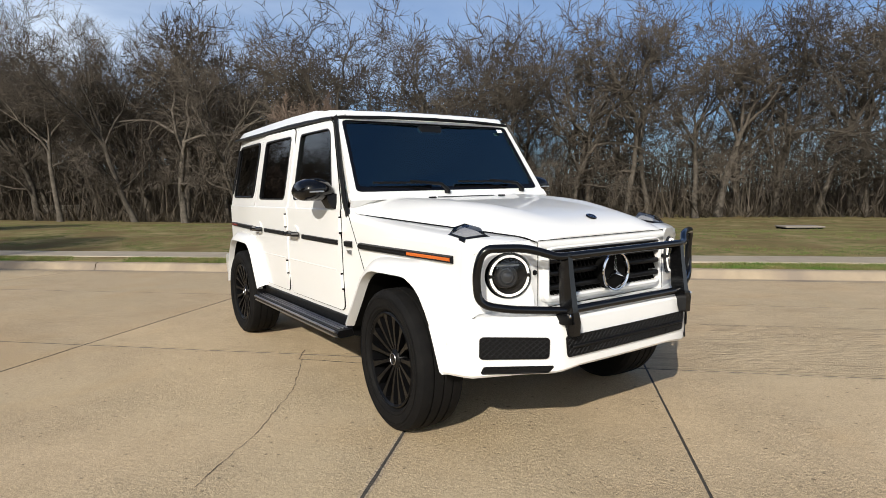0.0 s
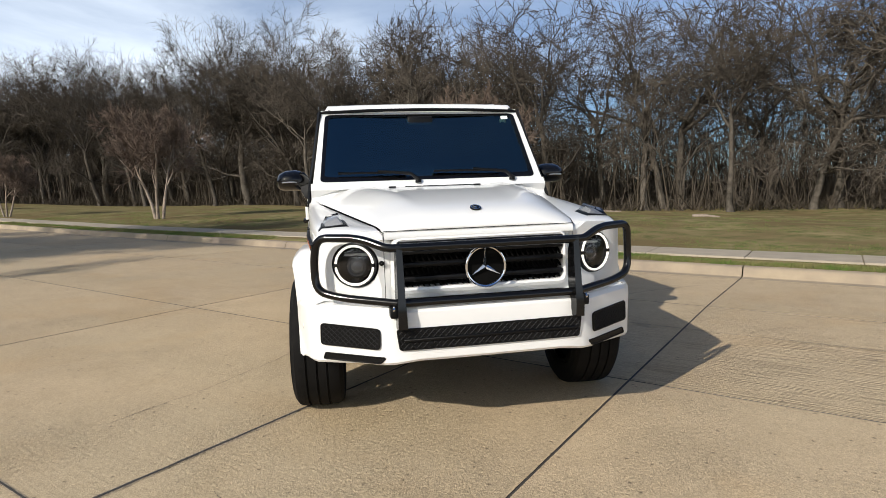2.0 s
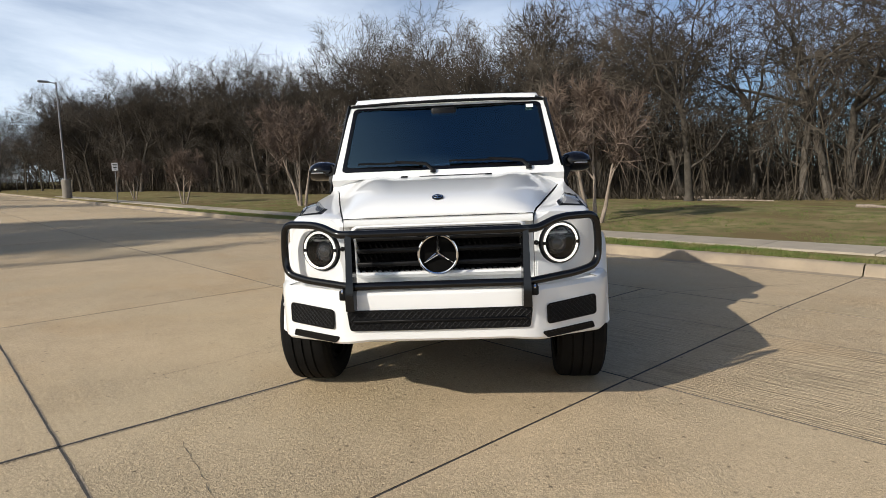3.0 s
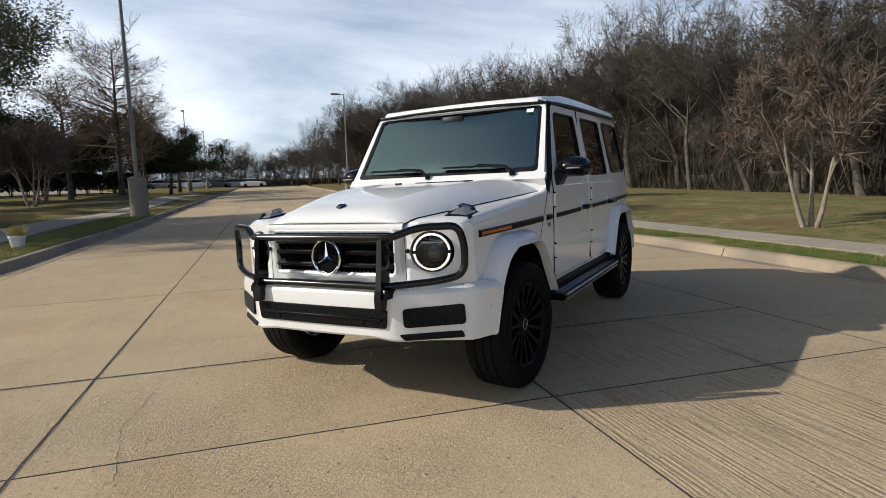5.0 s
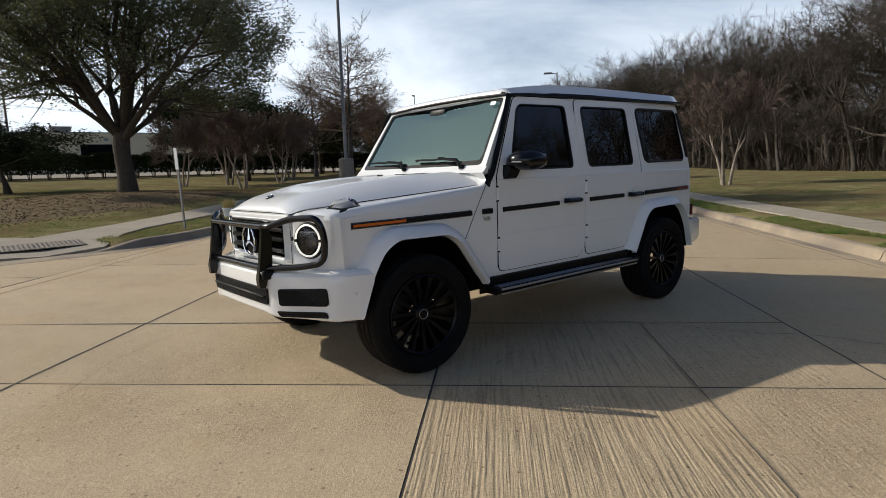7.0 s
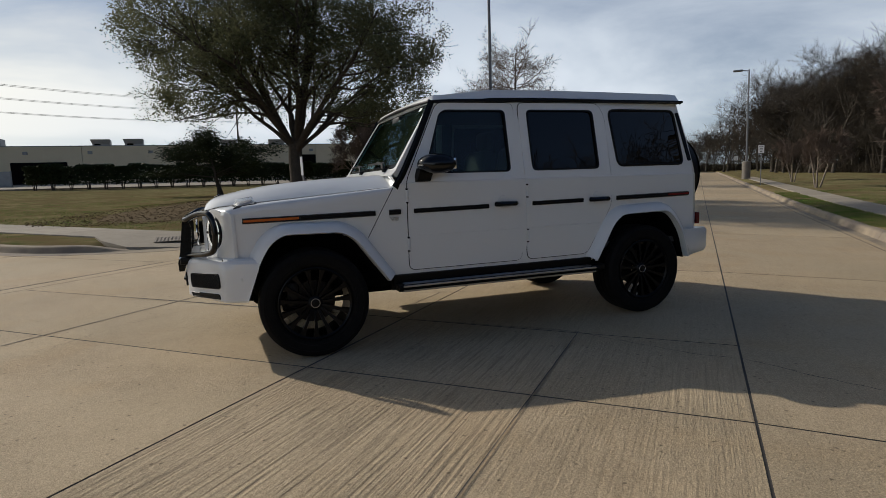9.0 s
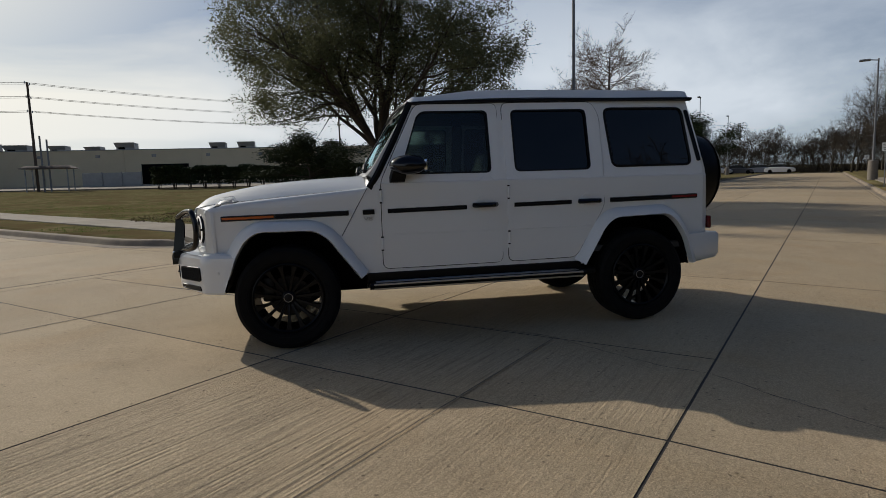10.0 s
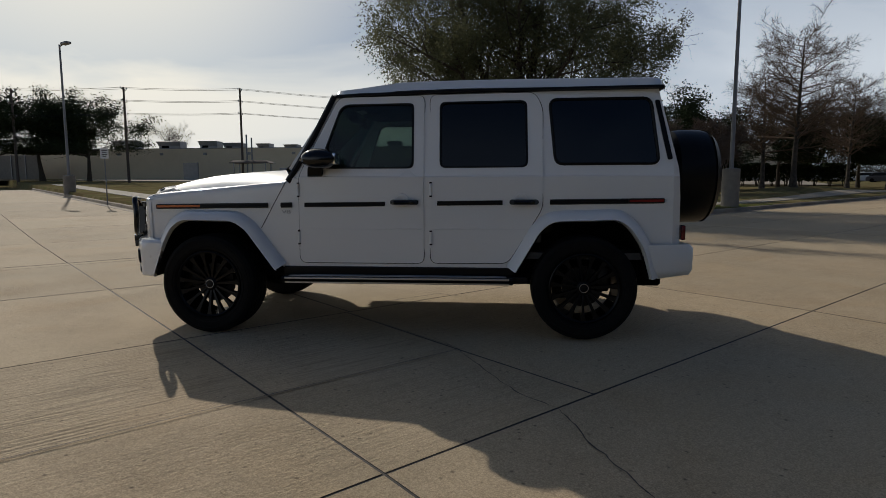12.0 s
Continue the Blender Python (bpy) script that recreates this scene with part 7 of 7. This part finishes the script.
for s in (1, -1):
    part("lamp_hoop", Mesh().tube(fillet([(0.842, s * 0.43, 1.012), (0.832, s * 0.49, 1.012), (0.752, s * 0.61, 1.058), (0.668, s * 0.805, 1.062), (0.640, s * 0.826, 0.95), (0.648, s * 0.822, 0.800), (0.72, s * 0.70, 0.772), (0.850, s * 0.43, 0.750)], 0.075, 6), 0.0200, 12), BLACK, guard)
    up = part("upright", Mesh().loft([[(xb, s * (0.435 - hw), z), (xf, s * (0.435 - hw * 0.8), z), (xf, s * (0.435 + hw * 0.8), z), (xb, s * (0.435 + hw), z)] for xb, xf, z, hw in ((0.826, 0.858, 1.025, 0.017), (0.80, 0.865, 0.95, 0.019), (0.81, 0.888, 0.78, 0.022), (0.845, 0.906, 0.70, 0.026), (0.866, 0.902, 0.638, 0.027))], True, True), BLACK, guard)
    part("mount", Mesh().box((0.835, s * 0.47, 0.715), (0.11, 0.04, 0.05), 0.008, 2), SATIN, guard)
    part("bolt", Mesh().lathe([(0, 0.001), (0, 0.012), (0.008, 0.012), (0.01, 0.001)], (0.885, s * 0.468, 0.735), "y", 8, s), CHROME, guard)

# wheels
def wheel(x, s, steer=0.0):
    hub = part("wheel", Mesh().lathe([(-0.12, 0.24), (-0.10, 0.262), (0.105, 0.262), (0.118, 0.266), (0.122, 0.258), (0.112, 0.246), (0.06, 0.238), (-0.08, 0.228)], (0, 0, 0), "y", 56, s), WHEEL_BLACK, suv, "gloss black multi-spoke wheel")
    hub.matrix_local = Matrix.Translation((x, s * 0.82, 0.392)) @ Matrix.Rotation(radians(steer), 4, "Z")
    m = Mesh().lathe([(-0.10, 0.262), (-0.128, 0.285), (-0.140, 0.325), (-0.136, 0.360), (-0.118, 0.384), (-0.098, 0.391), (-0.062, 0.3925), (-0.060, 0.384), (-0.052, 0.384), (-0.050, 0.393), (-0.005, 0.394), (-0.003, 0.385), (0.005, 0.385), (0.007, 0.394), (0.050, 0.393), (0.052, 0.384), (0.060, 0.384), (0.062, 0.3925), (0.098, 0.391), (0.118, 0.384), (0.136, 0.360), (0.140, 0.325), (0.128, 0.285), (0.10, 0.262)], (0, 0, 0), "y", 64)
    for r, h in ((0.300, 0.1335), (0.345, 0.1395)):
        m.tube([(r * math.cos(q), s * h, r * math.sin(q)) for q in cut(0, 6.18, 0.1)], 0.0025, 5, True)
    part("tyre", m, RUBBER, hub, "black road tyre with grooved tread", 25)
    for k in range(15):
        q = 2 * math.pi * k / 15 + 0.13
        u, w = Vector((math.cos(q), 0, math.sin(q))), Vector((-math.sin(q), 0, math.cos(q)))
        rows = []
        for r, hw, y in ((0.045, 0.010, 0.080), (0.10, 0.011, 0.092), (0.18, 0.013, 0.104), (0.225, 0.020, 0.110), (0.250, 0.030, 0.112)):
            c = u * r
            rows.append([c + w * hw + Vector((0, s * (y - 0.03), 0)), c + w * hw * 0.8 + Vector((0, s * y, 0)), c - w * hw * 0.8 + Vector((0, s * y, 0)), c - w * hw + Vector((0, s * (y - 0.03), 0))])
        part("spoke", Mesh().loft(rows, True, True), WHEEL_BLACK, hub)
    part("hub_cap", Mesh().lathe([(0.04, 0.07), (0.075, 0.06), (0.092, 0.042), (0.096, 0.034), (0.098, 0.001)], (0, 0, 0), "y", 28, s), SATIN, hub)
    part("cap_ring", Mesh().tube([(0.032 * math.cos(q), s * 0.098, 0.032 * math.sin(q)) for q in cut(0, 6.0, 0.25)], 0.0028, 6, True), STEEL, hub, "small bright ring")
    part("brake_disc", Mesh().lathe([(0.0, 0.05), (0.0, 0.155), (-0.03, 0.155), (-0.03, 0.05)], (0, 0, 0), "y", 40, s), DISC, hub, "bare steel brake disc")
    part("caliper", Mesh().box((-0.15 if x < -1 else 0.15, s * -0.005, 0.06), (0.09, 0.09, 0.19), 0.02, 2), DISC, hub, "grey brake caliper")
    return hub


for x in (0.0, -2.92):
    for s in (1, -1):
        wheel(x, s, -3.0 if x == 0 else 0.0)
part("axle", Mesh().tube([(-2.92, -0.7, 0.37), (-2.92, 0.7, 0.37)], 0.06, 12), CAVITY, suv)
part("axle", Mesh().tube([(0, -0.7, 0.40), (0, 0.7, 0.40)], 0.05, 12), CAVITY, suv)
part("floor_pan", Mesh().box((-1.55, 0, 0.50), (3.9, 1.50, 0.14), 0.03, 1), CAVITY, suv, "dark underside")
for s in (1, -1):
    part("chassis_rail", Mesh().box((-1.6, s * 0.42, 0.40), (4.0, 0.09, 0.12), 0.02, 1), CAVITY, suv)
part("exhaust_box", Mesh().box((-1.6, 0.35, 0.42), (0.9, 0.22, 0.12), 0.05, 3), CAVITY, suv)

# cabin
part("cabin_floor", Mesh().box((-2.1, 0, 0.62), (3.0, 1.66, 0.05)), LEATHER, suv)
part("headlining", Mesh().loft([[(x, y, 1.862 - 0.03 * (abs(y) / 0.7) ** 4) for y in cut(-0.72, 0.72, 0.24)] for x in (-1.03, -2.2, -3.44)]), LINER, suv, "grey headlining")
part("bulkhead", Mesh().loft([[(-0.60, y, 0.50), (-0.60, y, 1.13)] for y in (-0.80, 0.80)]), CAVITY, suv)
dash = part("dashboard", Mesh().loft([[(-0.66, y, 1.18), (-0.68, y, 1.262), (-0.85, y, 1.285), (-0.98, y, 1.265), (-1.02, y, 1.20), (-0.98, y, 0.95), (-0.80, y, 0.80)] for y in cut(-0.79, 0.79, 0.3)]), LEATHER, suv, "black leather dashboard")
part("instrument_screen", Mesh().box((-0.985, 0.22, 1.268), (0.03, 0.62, 0.13), 0.012, 2, Euler((0, -0.25, 0)).to_matrix()), BLACK, dash)
wheel_c, tilt = Vector((-1.16, 0.37, 1.14)), Matrix.Rotation(radians(-24), 3, "Y")
sw = part("steering_wheel", Mesh().tube([wheel_c + tilt @ Vector((0, 0.185 * math.cos(q), 0.185 * math.sin(q))) for q in cut(0, 6.1, 0.2)], 0.017, 8, True), WHEEL_RIM, suv, "dark leather steering wheel, its rim coloured lighter as if sunlit")
for q in (0.0, math.pi, -math.pi / 2):
    part("wheel_spoke", Mesh().tube([wheel_c + tilt @ Vector((0.02, 0, 0)), wheel_c + tilt @ Vector((0, 0.18 * math.cos(q), 0.18 * math.sin(q)))], 0.018, 6, False, 0.6), STEEL, sw)
part("wheel_boss", Mesh().lathe([(-0.03, 0.001), (-0.03, 0.05), (0.02, 0.06), (0.04, 0.05)], wheel_c, "x", 20), LEATHER, sw)
part("column", Mesh().tube([wheel_c, (-0.90, 0.37, 1.05)], 0.035, 10), LEATHER, sw)


def seat(x, y, w, name="front_seat"):
    st = part(name, Mesh().box((x, y, 0.86), (0.52, w, 0.17), 0.06, 3), LEATHER, suv, "black leather seat")
    part("backrest", Mesh().box((x - 0.33, y, 1.20), (0.17, w * 0.96, 0.66), 0.07, 3, Euler((0, radians(-14), 0)).to_matrix()), LEATHER, st)
    for hy in ([y] if w < 0.8 else [y - 0.42, y, y + 0.42]):
        part("headrest", Mesh().box((x - 0.445, hy, 1.625), (0.10, 0.26, 0.18), 0.04, 3), LEATHER, st)
        for d in (-0.06, 0.06):
            part("headrest_post", Mesh().tube([(x - 0.43, hy + d, 1.46), (x - 0.44, hy + d, 1.58)], 0.008, 6), CHROME, st)
    part("seat_base", Mesh().box((x, y, 0.71), (0.44, w * 0.8, 0.16), 0.02, 1), CAVITY, st)


seat(-1.56, 0.38, 0.52)
seat(-1.56, -0.38, 0.52)
seat(-2.45, 0.0, 1.34, "rear_bench")
part("centre_console", Mesh().box((-1.45, 0, 0.86), (0.9, 0.22, 0.34), 0.05, 2), LEATHER, suv)
part("sensor_housing", Mesh().box((-0.978, -0.02, 1.775), (0.07, 0.20, 0.085), 0.02, 2), SATIN, suv, "black sensor housing behind the glass")
part("interior_mirror", Mesh().box((-1.06, 0.0, 1.715), (0.03, 0.24, 0.07), 0.014, 2), BLACK, suv, "black interior mirror")
for s in (1, -1):
    part("sun_visor", Mesh().box((-1.10, s * 0.37, 1.835), (0.19, 0.42, 0.02), 0.008, 2, Euler((0, radians(8), 0)).to_matrix()), LINER, suv)
    part("door_lining", Mesh().box((-1.68, s * 0.815, 1.0), (1.85, 0.03, 0.56), 0.01, 1), LEATHER, suv)
    part("pillar_lining", Mesh().box((-1.735, s * 0.76, 1.55), (0.11, 0.03, 0.56), 0.01, 1, Euler((radians(10.5 * s), 0, 0)).to_matrix()), LINER, suv)
part("cargo_blind", Mesh().box((-3.15, 0, 1.28), (0.8, 1.5, 0.02)), LEATHER, suv)

# the car leans a little to its right on the road's crossfall, its wheels flat on the ground
lean = Matrix.Translation((0, 0.0142, -0.0057)) @ Matrix.Rotation(radians(0.81), 4, "X")
suv.matrix_world = lean
for ob in suv.children:
    if ob.name.split(".")[0] == "wheel":
        ob.matrix_basis = lean.inverted() @ ob.matrix_basis


# ---- road slabs ----
road = thing("road", "sun-bleached tan concrete roadway with dark sealed joints", "road", kind="structure")
jv, jf = [], []
JOINT_B = (EDGE_S - 0.02, -2.07, 0.715, 3.45, EDGE_W - 0.3, EDGE_W + 0.02)
for i, a in enumerate(A_FINE := axis((-115, 40, 2.0))):
    for b in JOINT_B:
        jv.append(tuple(ab(a, b, road_z(a, b) - (0.0035 if a > -13 else 0.012))))
for i in range(len(A_FINE) - 1):
    for j in range(5):
        k = i * 6 + j
        jf.append((k, k + 6, k + 7, k + 1))
k = len(jv)
street_b = [EDGE_S, -6.55] + cut(-9.0, -60.0, 5)
for b in street_b:
    for a in (CORNER + 0.1, 40.0):
        jv.append(tuple(ab(a, b, road_z(0, b) - 0.035)))
for i in range(len(street_b) - 1):
    jf.append((k + 2 * i, k + 2 * i + 1, k + 2 * i + 3, k + 2 * i + 2))
part("joint_sealant", raw_mesh("joint_sealant", jv, jf, SEALANT), SEALANT, road)


def slab(a0, a1, b0, b1, home=road):
    g, c = 0.0055, 0.002
    m = Mesh()
    cuts = cut(a0 + g, a1 - g, 2.6)
    ring = lambda e, dz: [ab(a, b, road_z(a, b) + dz) for a, b in ((a0 + e, b0 + e), (a1 - e, b0 + e), (a1 - e, b1 - e), (a0 + e, b1 - e))]
    m.loft([ring(g, -0.02), ring(g, -0.006), ring(g + c, 0.0)], True, True)
    ob = part("concrete_slab", m, [CONCRETE, SEALANT], home, sharp=15)
    # dirt on the joint's walls
    for poly in ob.data.polygons:
        poly.material_index = 1 if abs(poly.normal.z) < 0.9 else 0


LANES = ((EDGE_S + 0.3, -2.07), (-2.07, 0.715), (0.715, 3.45), (3.45, EDGE_W - 0.3))
CROSS = [-110, -90, -70, -55, -46.5, -41.8, -37, -32.6, -27.9, -23.2, -18.4, -13.6, -8.8, -3.9, 0.89, 5.7, 10.5, 15.3, 20.1, 28, 38]
for lane, (b0, b1) in enumerate(LANES):
    for a0, a1 in zip(CROSS, CROSS[1:]):
        if a0 == -3.9 and lane < 2:
            slab(a0, -0.58, b0, b1)
            slab(-0.58, a1, b0, b1)
        elif a0 in (-3.9, 0.89) and lane == 2:
            if a0 < 0:
                slab(a0, -0.54, b0, b1)
            slab(max(a0, -0.54), a1, b0, b1)
        else:
            slab(a0, a1, b0, b1)
# gutters
for a0, a1 in zip(CROSS, CROSS[1:]):
    slab(a0, a1, EDGE_W - 0.3, EDGE_W - 0.005)
    if a1 < CORNER - RAD + 0.1:
        slab(a0, a1, EDGE_S + 0.005, EDGE_S + 0.3)
    elif a0 > CORNER - 6:
        slab(a0, a1, EDGE_S + 0.02, EDGE_S + 0.3)
# the mouth of the side street
for a0, a1 in ((CORNER + 0.3, 0.9), (0.9, 5.7), (5.7, 10.5), (10.5, 15.3), (15.3, 20.1), (20.1, 38)):
    for b0, b1 in ((-9.0, EDGE_S), (-13, -9.0), (-17.5, -13), (-22, -17.5), (-30, -22), (-42, -30), (-58, -42)):
        slab(a0, a1, b0 + 0.003, b1 - 0.003)
fan = [ab(a, EDGE_S + 0.01, 0.0) for a in cut(CORNER - RAD, CORNER + 0.29, 0.25)]
rim = [ab(a, max(corner_b(a), -9.0), road_z(a, max(corner_b(a), -9.0))) for a in cut(CORNER - RAD, CORNER + 0.29, 0.25)]
part("concrete_slab", Mesh().loft([fan, rim]), CONCRETE, road)


def crack(points, width, seed):
    """A wandering dark crack just proud of the slab."""
    rng = random.Random(seed)
    line = []
    for (x0, y0), (x1, y1) in zip(points, points[1:]):
        n = max(2, int(math.hypot(x1 - x0, y1 - y0) / 0.05))
        for i in range(n):
            t = i / n
            line.append(Vector((x0 + (x1 - x0) * t + rng.gauss(0, 0.005), y0 + (y1 - y0) * t + rng.gauss(0, 0.005), 0.003)))
            line[-1].z += road_z(*to_ab(line[-1].x, line[-1].y))
    line.append(Vector((*points[-1], 0.003 + road_z(*to_ab(*points[-1])))))
    v, f = [], []
    for i, p in enumerate(line):
        d = (line[min(i + 1, len(line) - 1)] - line[max(i - 1, 0)]).normalized()
        w = Vector((-d.y, d.x, 0)) * width * rng.uniform(0.25, 1.0)
        v += [tuple(p - w), tuple(p + w)]
    for i in range(len(line) - 1):
        f.append((2 * i, 2 * i + 1, 2 * i + 3, 2 * i + 2))
    part("crack", raw_mesh("crack", v, f, SEALANT), SEALANT, road, "thin dark wandering crack")


crack([(-1.79, 0.96), (-1.98, 1.22), (-2.22, 1.75), (-2.40, 2.10), (-2.60, 2.30), (-2.72, 2.75), (-2.9, 3.2), (-3.1, 3.9)], 0.005, 1)
crack([(0.06, -1.98), (-0.13, -1.80), (-0.38, -1.57), (-0.97, -1.15), (-1.65, -0.83)], 0.0030, 2)
crack([(-1.9, -0.72), (-1.66, -0.86), (-1.2, -0.45), (-1.0, -0.33)], 0.006, 3)
crack([(1.0, -1.27), (1.5, -0.9), (1.9, -0.35)], 0.002, 5)
crack([ab(-5.02, -6.5)[:2], ab(-4.6, -6.0)[:2], ab(-4.4, -5.1)[:2], ab(-4.1, -4.5)[:2]], 0.006, 8)


def broken_joint(a0, b0, a1, b1, width, seed):
    """A slab joint with a ragged dark mouth between crumbled pale edges."""
    rng = random.Random(seed)
    n = int(math.hypot(a1 - a0, b1 - b0) / 0.035)
    along = Vector((a1 - a0, b1 - b0)).normalized()
    side = Vector((-along.y, along.x))
    for name, mat, gap, out, lift, label in (("crumbled_edge", CRUMB, 0.6, 2.6, 0.0022, "crumbled pale concrete edge"), ("open_joint", SEALANT, -1.0, 1.0, 0.0045, "ragged dark open joint")):
        for sg in ((1, -1) if gap > 0 else (1,)):
            v, f = [], []
            for i in range(n + 1):
                t = i / n
                wave = 0.5 + 0.5 * noise.noise((t * n * 0.12, seed * 3.1, sg))
                mid = Vector((a0 + (a1 - a0) * t, b0 + (b1 - b0) * t)) + side * 0.004 * noise.noise((t * n * 0.2, seed, 0))
                near, far = width * gap * rng.uniform(0.7, 1.0), width * out * (0.35 + 0.9 * wave) * rng.uniform(0.65, 1.0)
                for d in (near, far):
                    p = mid + side * d * sg
                    v.append(tuple(ab(p.x, p.y, road_z(p.x, p.y) + lift)))
            f = [(2 * i, 2 * i + 1, 2 * i + 3, 2 * i + 2) for i in range(n)]
            part(name, raw_mesh(name, v, f, mat), mat, road, label)


CRUMB = material("crumbled_concrete", (0.50, 0.41, 0.29), 0.95, 0, second=(0.30, 0.24, 0.17), scale=45, detail=8, amount=0.3, bump=1.0, bump_scale=60, spec=0.10)
broken_joint(-0.58, -2.9, -0.58, -0.55, 0.011, 1)
broken_joint(-2.9, -2.07, 2.4, -2.07, 0.007, 2)
broken_joint(-0.54, 0.72, -0.54, 2.25, 0.004, 3)
broken_joint(-0.54, 2.3, 4.4, 2.3, 0.0035, 4)
